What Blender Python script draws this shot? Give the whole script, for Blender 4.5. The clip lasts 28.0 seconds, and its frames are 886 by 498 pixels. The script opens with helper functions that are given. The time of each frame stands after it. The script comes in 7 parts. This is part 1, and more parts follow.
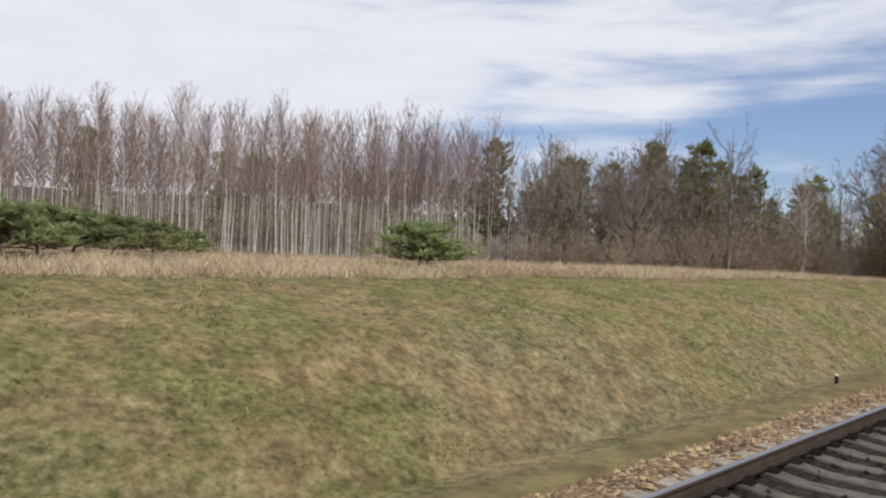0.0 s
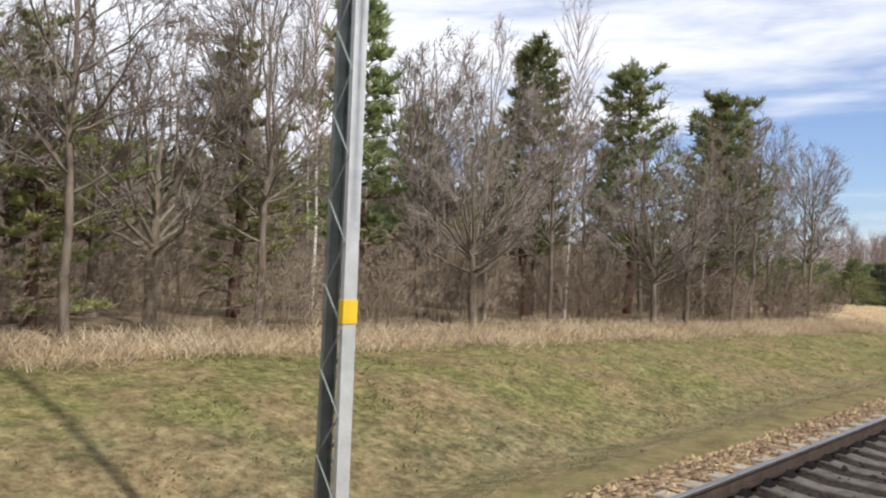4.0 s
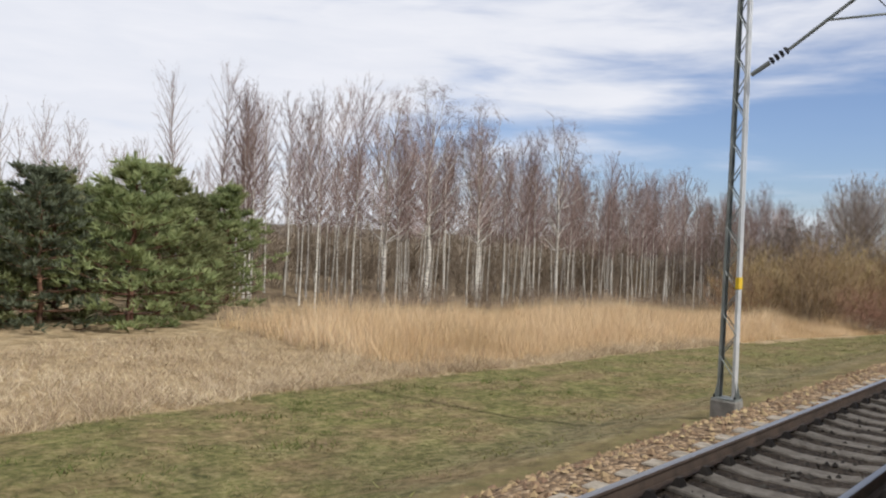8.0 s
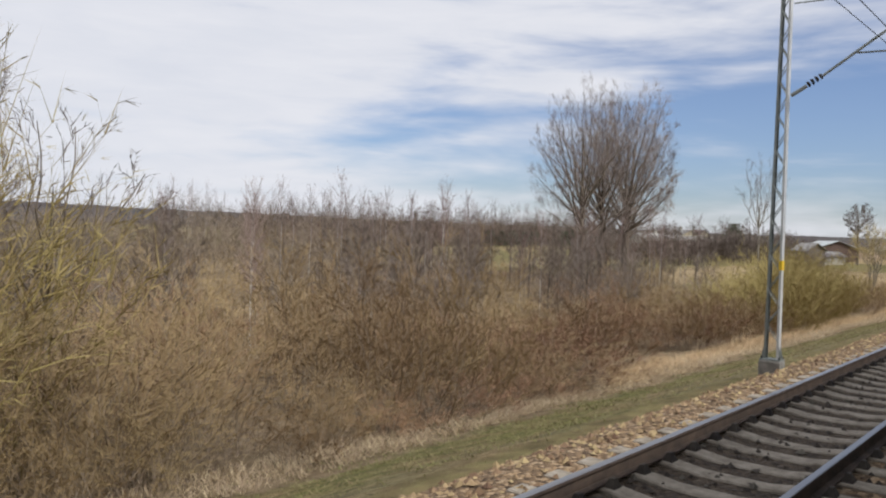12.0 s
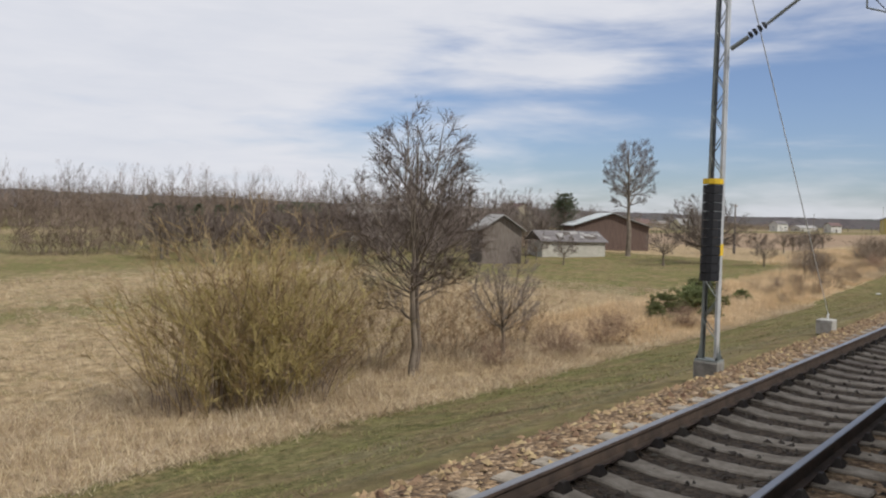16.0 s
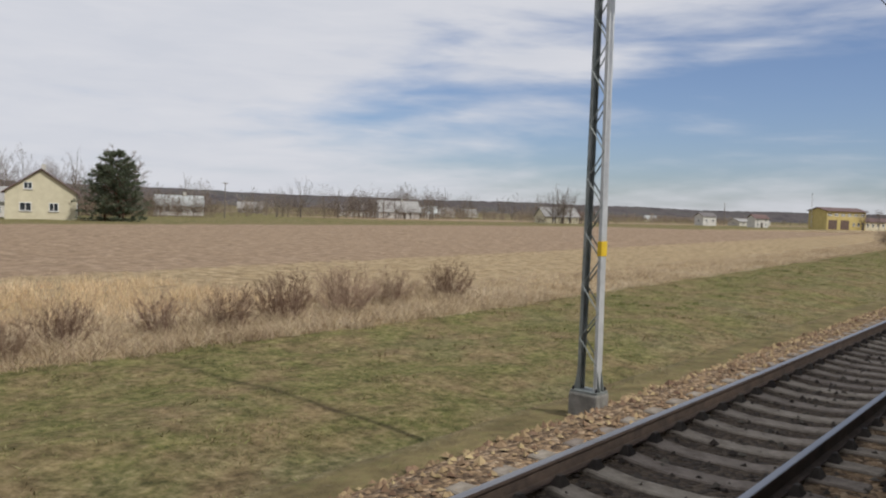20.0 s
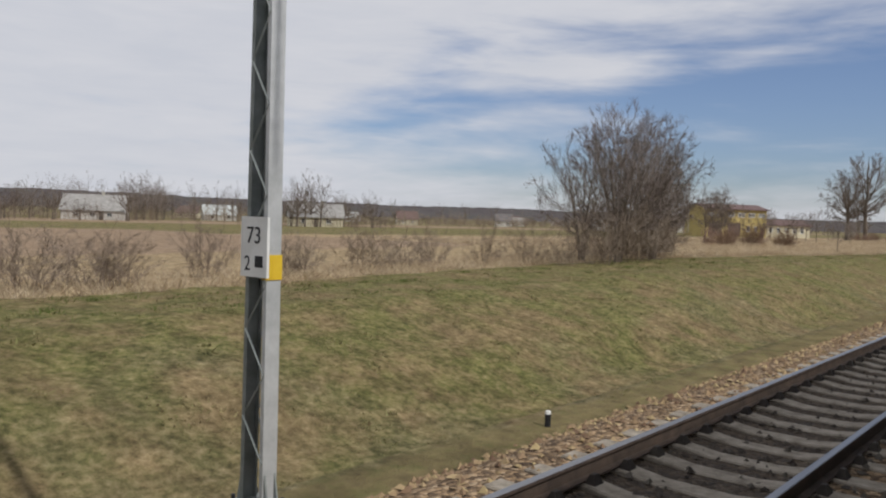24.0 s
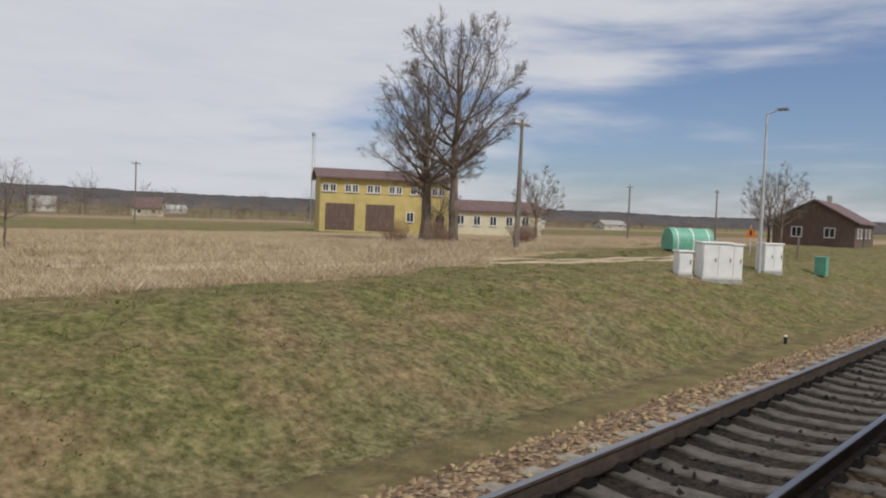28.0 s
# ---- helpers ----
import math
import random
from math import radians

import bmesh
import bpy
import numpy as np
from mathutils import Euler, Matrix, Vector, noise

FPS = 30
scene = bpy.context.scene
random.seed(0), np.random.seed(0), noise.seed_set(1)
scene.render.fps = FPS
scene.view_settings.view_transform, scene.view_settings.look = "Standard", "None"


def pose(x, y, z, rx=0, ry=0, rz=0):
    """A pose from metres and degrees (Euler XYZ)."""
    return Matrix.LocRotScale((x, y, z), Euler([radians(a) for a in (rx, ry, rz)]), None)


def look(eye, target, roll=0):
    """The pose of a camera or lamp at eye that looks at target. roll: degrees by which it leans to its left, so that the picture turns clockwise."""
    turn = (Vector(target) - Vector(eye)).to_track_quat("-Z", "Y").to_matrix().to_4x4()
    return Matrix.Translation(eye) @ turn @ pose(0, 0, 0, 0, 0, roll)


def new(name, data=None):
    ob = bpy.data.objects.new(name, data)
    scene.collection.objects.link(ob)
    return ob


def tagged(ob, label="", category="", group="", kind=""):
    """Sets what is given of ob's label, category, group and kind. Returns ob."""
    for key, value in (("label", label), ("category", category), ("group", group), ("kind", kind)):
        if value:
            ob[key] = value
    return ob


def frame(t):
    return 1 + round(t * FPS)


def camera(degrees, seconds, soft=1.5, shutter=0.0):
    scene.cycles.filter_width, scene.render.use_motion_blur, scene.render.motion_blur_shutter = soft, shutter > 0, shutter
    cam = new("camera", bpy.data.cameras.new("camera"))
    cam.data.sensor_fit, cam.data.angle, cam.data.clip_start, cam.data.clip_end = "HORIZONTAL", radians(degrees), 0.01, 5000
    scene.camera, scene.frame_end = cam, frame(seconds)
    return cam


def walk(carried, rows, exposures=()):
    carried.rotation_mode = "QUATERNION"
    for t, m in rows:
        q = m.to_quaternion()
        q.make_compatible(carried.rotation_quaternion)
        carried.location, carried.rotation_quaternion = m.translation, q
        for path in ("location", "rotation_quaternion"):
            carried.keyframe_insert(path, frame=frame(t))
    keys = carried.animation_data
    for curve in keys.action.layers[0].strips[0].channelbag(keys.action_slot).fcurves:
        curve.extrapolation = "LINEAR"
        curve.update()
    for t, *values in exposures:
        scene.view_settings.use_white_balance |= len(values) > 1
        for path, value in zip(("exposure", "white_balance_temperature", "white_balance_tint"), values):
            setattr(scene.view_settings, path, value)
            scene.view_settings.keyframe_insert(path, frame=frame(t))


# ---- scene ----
EYE = 2.024  # height of the eye over the rail heads; the train runs along +x, the neighbouring track lies at +y
cam = camera(58, 28.0, 2.1)
# seconds, metres along the line, yaw, pitch, roll
RIDE = [
    (0, 0.00, -45.54, -0.05, -2.02),
    (0.5, 12.59, -46.72, 0.23, -1.94),
    (1, 25.16, -45.80, 0.46, -2.10),
    (1.5, 37.71, -45.59, 0.83, -2.09),
    (2, 50.24, -46.45, 1.13, -2.11),
    (2.5, 62.75, -45.73, 1.24, -2.23),
    (3, 75.22, -45.57, 1.24, -2.29),
    (3.5, 87.61, -45.81, 1.00, -2.48),
    (4.17, 104.11, -46.43, 0.95, -2.43),
    (4.83, 120.24, -47.03, 0.90, -2.39),
    (5.5, 136.52, -47.65, 0.85, -2.35),
    (6, 148.65, -47.81, 0.78, -2.28),
    (6.5, 160.77, -48.12, 0.49, -2.37),
    (7, 172.88, -49.16, -0.06, -2.26),
    (7.5, 185.04, -48.23, -0.16, -2.29),
    (8, 197.35, -48.28, -0.40, -2.55),
    (8.5, 209.79, -48.25, -0.31, -2.61),
    (9, 222.38, -48.88, -0.36, -2.51),
    (9.5, 235.13, -47.67, -0.62, -2.34),
    (10, 248.08, -49.16, -0.63, -2.27),
    (10.5, 261.23, -49.22, -0.82, -2.24),
    (11, 274.58, -49.09, -0.99, -1.93),
    (11.5, 288.13, -49.59, -1.17, -2.16),
    (12.17, 306.59, -50.24, -1.21, -1.88),
    (12.83, 325.09, -50.88, -1.24, -1.60),
    (13.5, 344.16, -51.52, -1.28, -1.32),
    (14, 358.58, -51.32, -1.73, -1.64),
    (14.5, 373.09, -50.71, -1.89, -1.75),
    (15, 387.63, -51.28, -2.08, -1.72),
    (15.5, 402.19, -50.09, -2.36, -1.85),
    (16, 416.78, -50.32, -2.32, -1.60),
    (16.5, 431.39, -50.34, -2.41, -1.42),
    (17, 446.03, -50.42, -2.53, -1.43),
    (17.5, 460.69, -50.74, -2.47, -1.50),
    (18, 475.38, -50.98, -2.52, -1.67),
    (18.5, 490.09, -51.01, -2.47, -1.65),
    (19, 504.83, -50.98, -2.64, -1.97),
    (19.5, 519.59, -51.77, -2.57, -1.96),
    (20, 534.38, -50.40, -2.77, -1.87),
    (20.5, 549.19, -50.64, -2.66, -1.95),
    (21.17, 569.06, -50.65, -2.53, -1.95),
    (21.83, 588.68, -50.66, -2.40, -1.96),
    (22.5, 608.62, -50.67, -2.27, -1.96),
    (23, 623.53, -49.58, -2.37, -1.87),
    (23.5, 638.47, -50.84, -2.25, -2.07),
    (24, 653.42, -49.58, -2.26, -1.92),
    (24.5, 668.39, -49.78, -2.38, -2.24),
    (25, 683.38, -50.74, -2.19, -2.30),
    (25.5, 698.38, -49.64, -2.32, -2.27),
    (26, 713.39, -50.11, -2.33, -2.26),
    (26.5, 728.41, -49.82, -2.31, -2.25),
    (27, 743.44, -49.92, -2.35, -2.16),
    (27.5, 758.48, -49.99, -2.31, -2.24),
    (28, 773.53, -49.45, -2.37, -2.25),
]
walk(cam, [(t, pose(x, 0, EYE, 90 + pitch, roll, yaw)) for t, x, yaw, pitch, roll in RIDE], [(0, 0.16, 6250, 10), (1, 0.18, 6250, 10), (2, 0.42, 6250, 10), (3, 0.85, 6250, 10), (3.7, 0.7, 6250, 10), (5.5, -0.17, 6250, 10), (6, -0.17, 6250, 10), (7, 0.3, 6250, 10), (8.5, 0.15, 6250, 10), (10, 0.08, 6250, 10), (11, 0.12, 6250, 10), (14, -0.03, 6250, 10), (17, 0.03, 6250, 10), (20, -0.14, 6250, 10), (24, -0.24, 6250, 10), (26, -0.27, 6250, 10), (28, -0.24, 6250, 10)])

# ---- world, sun, exposure ----
SUN_EL, SUN_AZ = radians(46), math.atan2(-1.0, 0.0)  # the sun stands over the far side of the train
world = bpy.data.worlds.new("sky")
scene.world = world
world.use_nodes = True
wn, wl = world.node_tree.nodes, world.node_tree.links
wn.clear()


def wnode(kind, **kw):
    n = wn.new(kind)
    for k, v in kw.items():
        n.inputs[k].default_value = v
    return n


def wmath(op, a, b=None, c=None):
    n = wn.new("ShaderNodeMath")
    n.operation = op
    for i, v in enumerate((a, b, c)):
        if v is None:
            continue
        if isinstance(v, (int, float)):
            n.inputs[i].default_value = v
        else:
            wl.new(v, n.inputs[i])
    return n.outputs[0]


sky = wn.new("ShaderNodeTexSky")
sky.sky_type = "NISHITA"
sky.sun_disc = False
sky.sun_elevation, sky.sun_rotation = SUN_EL, math.pi / 2 - SUN_AZ
sky.air_density, sky.dust_density, sky.ozone_density = 1.0, 0.6, 1.6
wtc = wn.new("ShaderNodeTexCoord")
wsep = wn.new("ShaderNodeSeparateXYZ")
wl.new(wtc.outputs["Generated"], wsep.inputs[0])
wx, wy, wz = wsep.outputs
wmap = wn.new("ShaderNodeMapping")
wmap.inputs["Rotation"].default_value = (0, 0, radians(-42))
wmap.inputs["Scale"].default_value = (2.6, 2.6, 15)
wmap.inputs["Location"].default_value = (0.3, 0.4, 0.15)
wl.new(wtc.outputs["Generated"], wmap.inputs[0])
big = wnode("ShaderNodeTexNoise", Scale=0.95, Detail=5.0, Roughness=0.5, Distortion=0.35)
fine = wnode("ShaderNodeTexNoise", Scale=3.1, Detail=5.0, Roughness=0.55, Distortion=0.3)
wl.new(wmap.outputs[0], big.inputs["Vector"])
wl.new(wmap.outputs[0], fine.inputs["Vector"])
# a broken cloud sheet: thick abeam and overhead, thinning ahead along the line and towards the skyline
cover = wmath("ADD", wmath("MULTIPLY", wmath("SUBTRACT", big.outputs["Fac"], 0.5), 3.2), wmath("MULTIPLY", wmath("SUBTRACT", fine.outputs["Fac"], 0.5), 0.9))
cover = wmath("ADD", cover, wmath("MULTIPLY", wmath("SUBTRACT", 0.70, wx), 2.5))
cover = wmath("ADD", cover, wmath("MULTIPLY", wmath("SUBTRACT", wmath("MINIMUM", wz, 0.22), 0.10), 3.4))
cover = wmath("ADD", cover, wmath("MULTIPLY", wmath("MAXIMUM", wmath("SUBTRACT", 0.13, wz), 0.0), 4.0))
veil = wn.new("ShaderNodeMapRange")
veil.interpolation_type = "SMOOTHSTEP"
for k, v in (("From Min", -0.75), ("From Max", 0.45), ("To Min", 0.07), ("To Max", 0.97)):
    veil.inputs[k].default_value = v
wl.new(cover, veil.inputs["Value"])
mixc = wn.new("ShaderNodeMix")
mixc.data_type = "RGBA"
tone = wn.new("ShaderNodeValToRGB")
tone.color_ramp.elements[0].position, tone.color_ramp.elements[0].color = 0.30, (0.855, 0.86, 0.905, 1)
tone.color_ramp.elements[1].position, tone.color_ramp.elements[1].color = 0.68, (0.935, 0.925, 0.95, 1)
wl.new(fine.outputs["Fac"], tone.inputs[0])
bright = wn.new("ShaderNodeVectorMath")
bright.operation = "SCALE"
bright.inputs["Scale"].default_value = 9.3
wl.new(tone.outputs[0], bright.inputs[0])
wl.new(bright.outputs[0], mixc.inputs["B"])
wl.new(veil.outputs[0], mixc.inputs["Factor"])
air = wn.new("ShaderNodeMix")
air.data_type, air.blend_type = "RGBA", "MULTIPLY"
air.inputs["Factor"].default_value = 1.0
air.inputs["B"].default_value = (0.84, 0.91, 1.12, 1)
wl.new(sky.outputs[0], air.inputs["A"])
wl.new(air.outputs["Result"], mixc.inputs["A"])
bg = wnode("ShaderNodeBackground", Strength=0.088)
wl.new(mixc.outputs["Result"], bg.inputs["Color"])
wout = wn.new("ShaderNodeOutputWorld")
wl.new(bg.outputs[0], wout.inputs[0])

sun = new("sun", bpy.data.lights.new("sun", "SUN"))
sun.data.energy, sun.data.angle, sun.data.color = 3.3, radians(1.2), (1.0, 0.95, 0.87)
sun.matrix_world = look((math.cos(SUN_AZ) * 100, math.sin(SUN_AZ) * 100, math.tan(SUN_EL) * 100), (0, 0, 0))

# ---- materials ----


def material(name, stops, scale=4.0, rough=0.85, bump=0.0, bump_scale=30.0, metallic=0.0, vary=0.0, island=0.0, detail=6.0, stretch=(1, 1, 1), gloss=0.3, thin=0.0):
    """Noise-driven colour over the given stops, finer grain on top, optional relief; vary and island shift the value object by object or piece by piece."""
    m = bpy.data.materials.new(name)
    m.use_nodes = True
    n, l = m.node_tree.nodes, m.node_tree.links
    p = n["Principled BSDF"]
    p.inputs["Roughness"].default_value, p.inputs["Metallic"].default_value = rough, metallic
    p.inputs["Specular IOR Level"].default_value = gloss
    tc = n.new("ShaderNodeTexCoord")
    mp = n.new("ShaderNodeMapping")
    mp.inputs["Scale"].default_value = stretch
    l.new(tc.outputs["Object"], mp.inputs[0])
    t = n.new("ShaderNodeTexNoise")
    t.inputs["Scale"].default_value, t.inputs["Detail"].default_value, t.inputs["Roughness"].default_value = scale, detail, 0.62
    l.new(mp.outputs[0], t.inputs["Vector"])
    r = n.new("ShaderNodeValToRGB")
    els = r.color_ramp.elements
    lo, hi = 0.3, 0.7
    for i, c in enumerate(stops):
        pos = lo + (hi - lo) * i / max(1, len(stops) - 1)
        e = els[i] if i < 2 else els.new(pos)
        e.position, e.color = pos, (*c, 1)
    l.new(t.outputs["Fac"], r.inputs[0])
    col = r.outputs[0]
    if vary or island:
        hsv = n.new("ShaderNodeHueSaturation")
        info = n.new("ShaderNodeObjectInfo" if vary else "ShaderNodeNewGeometry")
        rnd = info.outputs["Random" if vary else "Random Per Island"]
        amount = vary or island
        for key, spread in (("Value", amount), ("Hue", amount * 0.05)):
            mr = n.new("ShaderNodeMapRange")
            mid = 1.0 if key == "Value" else 0.5
            mr.inputs["To Min"].default_value, mr.inputs["To Max"].default_value = mid - spread, mid + spread
            l.new(rnd, mr.inputs["Value"])
            l.new(mr.outputs[0], hsv.inputs[key])
        l.new(col, hsv.inputs["Color"])
        col = hsv.outputs[0]
    l.new(col, p.inputs["Base Color"])
    if thin:
        tr, mx = n.new("ShaderNodeBsdfTranslucent"), n.new("ShaderNodeMixShader")
        l.new(col, tr.inputs["Color"])
        mx.inputs[0].default_value = thin
        l.new(p.outputs[0], mx.inputs[1])
        l.new(tr.outputs[0], mx.inputs[2])
        l.new(mx.outputs[0], n["Material Output"].inputs["Surface"])
    if bump:
        b = n.new("ShaderNodeBump")
        t2 = n.new("ShaderNodeTexNoise")
        t2.inputs["Scale"].default_value, t2.inputs["Detail"].default_value = bump_scale, 5
        l.new(mp.outputs[0], t2.inputs["Vector"])
        l.new(t2.outputs["Fac"], b.inputs["Height"])
        b.inputs["Strength"].default_value, b.inputs["Distance"].default_value = bump, 0.05
        l.new(b.outputs[0], p.inputs["Normal"])
    return m


M = {}
M["birch_bark"] = material("birch_bark", [(0.10, 0.09, 0.08), (0.48, 0.45, 0.40), (0.66, 0.63, 0.57)], 5, 0.8, 0.2, 30, vary=0.15, stretch=(1, 1, 2.2))
M["grey_bark"] = material("grey_bark", [(0.16, 0.14, 0.11), (0.30, 0.27, 0.22)], 4, 0.9, 0.3, 20, vary=0.15, stretch=(1, 1, 0.3))
M["bark"] = material("bark", [(0.07, 0.055, 0.04), (0.16, 0.13, 0.10), (0.24, 0.20, 0.16)], 4, 0.9, 0.4, 20, vary=0.15, stretch=(1, 1, 0.3))
M["pine_bark"] = material("pine_bark", [(0.06, 0.04, 0.03), (0.20, 0.10, 0.06)], 3, 0.9, 0.4, 15, vary=0.15)
M["birch_twig"] = material("birch_twig", [(0.19, 0.135, 0.12), (0.30, 0.225, 0.20)], 0.6, 0.9, vary=0.2, gloss=0.1)
M["dark_twig"] = material("dark_twig", [(0.09, 0.07, 0.06), (0.16, 0.13, 0.11)], 0.6, 0.9, vary=0.2, gloss=0.1)
M["twig"] = material("twig", [(0.16, 0.125, 0.095), (0.27, 0.215, 0.165)], 0.6, 0.9, vary=0.2, gloss=0.1)
M["pale_twig"] = material("pale_twig", [(0.20, 0.165, 0.145), (0.33, 0.28, 0.25)], 0.6, 0.9, vary=0.15, gloss=0.1)
M["rust_twig"] = material("rust_twig", [(0.23, 0.135, 0.085), (0.34, 0.215, 0.145)], 0.5, 0.9, vary=0.25, gloss=0.1)
M["grey_twig"] = material("grey_twig", [(0.14, 0.115, 0.10), (0.245, 0.205, 0.18)], 0.6, 0.9, vary=0.15, gloss=0.1)
M["bud_twig"] = material("bud_twig", [(0.20, 0.145, 0.07), (0.32, 0.25, 0.11)], 0.6, 0.9, vary=0.2, gloss=0.1)
M["willow_twig"] = material("willow_twig", [(0.265, 0.205, 0.08), (0.375, 0.305, 0.132)], 0.6, 0.9, vary=0.15, gloss=0.1)
M["olive_twig"] = material("olive_twig", [(0.225, 0.158, 0.085), (0.345, 0.255, 0.142)], 0.5, 0.9, vary=0.25, gloss=0.1)
M["red_twig"] = material("red_twig", [(0.17, 0.115, 0.085), (0.29, 0.20, 0.145)], 0.5, 0.9, vary=0.2, gloss=0.1)
M["needles"] = material("needles", [(0.16, 0.19, 0.085), (0.24, 0.265, 0.12), (0.31, 0.315, 0.155)], 0.9, 0.7, vary=0.3, gloss=0.2, thin=0.45)
M["pale_needles"] = material("pale_needles", [(0.215, 0.23, 0.09), (0.31, 0.315, 0.13), (0.40, 0.38, 0.18)], 0.9, 0.7, vary=0.2, gloss=0.2, thin=0.45)
M["dark_needles"] = material("dark_needles", [(0.095, 0.115, 0.075), (0.16, 0.18, 0.115)], 0.9, 0.7, vary=0.25, gloss=0.2, thin=0.35)
M["dry_blade"] = material("dry_blade", [(0.355, 0.272, 0.178), (0.50, 0.40, 0.275), (0.60, 0.505, 0.37)], 0.35, 0.85, island=0.25, gloss=0.15, thin=0.35)
M["reed_blade"] = material("reed_blade", [(0.49, 0.355, 0.205), (0.66, 0.505, 0.32), (0.76, 0.62, 0.43)], 0.3, 0.85, island=0.25, gloss=0.15, thin=0.35)
M["grass_blade"] = material("grass_blade", [(0.30, 0.24, 0.135), (0.21, 0.19, 0.085), (0.18, 0.175, 0.07), (0.27, 0.225, 0.12)], 0.22, 0.8, island=0.35, gloss=0.15, thin=0.35)
M["tussock_blade"] = material("tussock_blade", [(0.155, 0.15, 0.065), (0.21, 0.195, 0.09), (0.29, 0.25, 0.14)], 0.3, 0.8, island=0.35, gloss=0.15, thin=0.35)
M["lush_blade"] = material("lush_blade", [(0.10, 0.125, 0.035), (0.15, 0.175, 0.055)], 0.5, 0.8, island=0.3, gloss=0.15, thin=0.35)
M["sere_blade"] = material("sere_blade", [(0.20, 0.155, 0.085), (0.30, 0.24, 0.14)], 0.4, 0.85, island=0.25, gloss=0.1, thin=0.3)
M["concrete"] = material("concrete", [(0.24, 0.23, 0.21), (0.36, 0.35, 0.32), (0.44, 0.43, 0.40)], 6, 0.9, 0.35, 60)
M["old_concrete"] = material("old_concrete", [(0.13, 0.125, 0.11), (0.22, 0.21, 0.19), (0.31, 0.30, 0.27)], 5, 0.95, 0.45, 50)
M["sleeper"] = material("sleeper", [(0.14, 0.115, 0.092), (0.23, 0.198, 0.162), (0.31, 0.27, 0.225)], 7, 0.95, 0.35, 60, vary=0.2)
M["rail_side"] = material("rail_side", [(0.035, 0.026, 0.022), (0.085, 0.06, 0.046)], 5, 0.8, 0.2, 60)
M["rail_head"] = material("rail_head", [(0.24, 0.24, 0.25), (0.36, 0.36, 0.37)], 3, 0.38, metallic=0.9, stretch=(0.1, 3, 1))
M["clip"] = material("clip", [(0.025, 0.02, 0.018), (0.06, 0.05, 0.04)], 9, 0.7, island=0.3)
# raised for the masts' front channels too: their sunlit paleness sits in the colour
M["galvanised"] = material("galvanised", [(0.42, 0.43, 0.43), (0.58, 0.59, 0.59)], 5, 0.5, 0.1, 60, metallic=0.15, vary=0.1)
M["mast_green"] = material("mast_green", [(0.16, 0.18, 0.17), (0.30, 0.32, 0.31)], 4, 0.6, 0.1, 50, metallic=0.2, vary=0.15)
M["black_metal"] = material("black_metal", [(0.012, 0.013, 0.015), (0.03, 0.03, 0.034)], 6, 0.6)
M["wire"] = material("wire", [(0.03, 0.03, 0.035), (0.06, 0.06, 0.065)], 2, 0.6, metallic=0.3)
M["yellow_paint"] = material("yellow_paint", [(0.62, 0.40, 0.02), (0.72, 0.50, 0.04)], 8, 0.6)
M["white_paint"] = material("white_paint", [(0.62, 0.62, 0.60), (0.80, 0.80, 0.78)], 3, 0.6, 0.05, 40)
M["blue_paint"] = material("blue_paint", [(0.02, 0.12, 0.30), (0.05, 0.20, 0.42)], 8, 0.6)
M["cream_render"] = material("cream_render", [(0.50, 0.45, 0.32), (0.60, 0.55, 0.40)], 1.2, 0.9, 0.15, 40)
M["yellow_render"] = material("yellow_render", [(0.44, 0.345, 0.125), (0.54, 0.435, 0.185)], 0.9, 0.9, 0.15, 40)
M["white_render"] = material("white_render", [(0.46, 0.44, 0.40), (0.62, 0.60, 0.56)], 0.9, 0.9, 0.15, 40)
M["block_wall"] = material("block_wall", [(0.36, 0.34, 0.29), (0.50, 0.48, 0.42)], 1.6, 0.95, 0.3, 25)
M["roof_brown"] = material("roof_brown", [(0.10, 0.065, 0.06), (0.17, 0.11, 0.10)], 1.5, 0.7, 0.2, 20)
M["roof_grey"] = material("roof_grey", [(0.22, 0.21, 0.20), (0.36, 0.35, 0.33)], 1.2, 0.85, 0.2, 20)
M["roof_dark"] = material("roof_dark", [(0.11, 0.10, 0.10), (0.19, 0.175, 0.17)], 1.2, 0.85, 0.2, 20)
M["roof_tin"] = material("roof_tin", [(0.42, 0.45, 0.44), (0.62, 0.65, 0.63)], 0.8, 0.45, 0.1, 15, metallic=0.3)
M["red_wood"] = material("red_wood", [(0.10, 0.068, 0.055), (0.165, 0.115, 0.095)], 2, 0.85, 0.2, 20, stretch=(3, 3, 0.4))
M["grey_wood"] = material("grey_wood", [(0.12, 0.10, 0.085), (0.22, 0.19, 0.165)], 2, 0.9, 0.3, 20, stretch=(3, 3, 0.4))
M["dark_wood"] = material("dark_wood", [(0.06, 0.05, 0.042), (0.12, 0.10, 0.085)], 3, 0.9, 0.3, 20)
M["glass_dark"] = material("glass_dark", [(0.02, 0.025, 0.03), (0.05, 0.055, 0.06)], 1, 0.08, gloss=0.6)
M["frame_white"] = material("frame_white", [(0.70, 0.70, 0.68), (0.8, 0.8, 0.78)], 3, 0.5)
M["tank_green"] = material("tank_green", [(0.10, 0.30, 0.22), (0.18, 0.42, 0.31)], 3, 0.5)
M["orange_paint"] = material("orange_paint", [(0.65, 0.16, 0.03), (0.75, 0.24, 0.05)], 6, 0.6)
M["cabinet_white"] = material("cabinet_white", [(0.66, 0.66, 0.64), (0.80, 0.80, 0.78)], 2, 0.6, 0.05, 40)
M["timber"] = material("timber", [(0.10, 0.07, 0.045), (0.24, 0.18, 0.11)], 3, 0.9, 0.4, 25, stretch=(0.4, 3, 3))
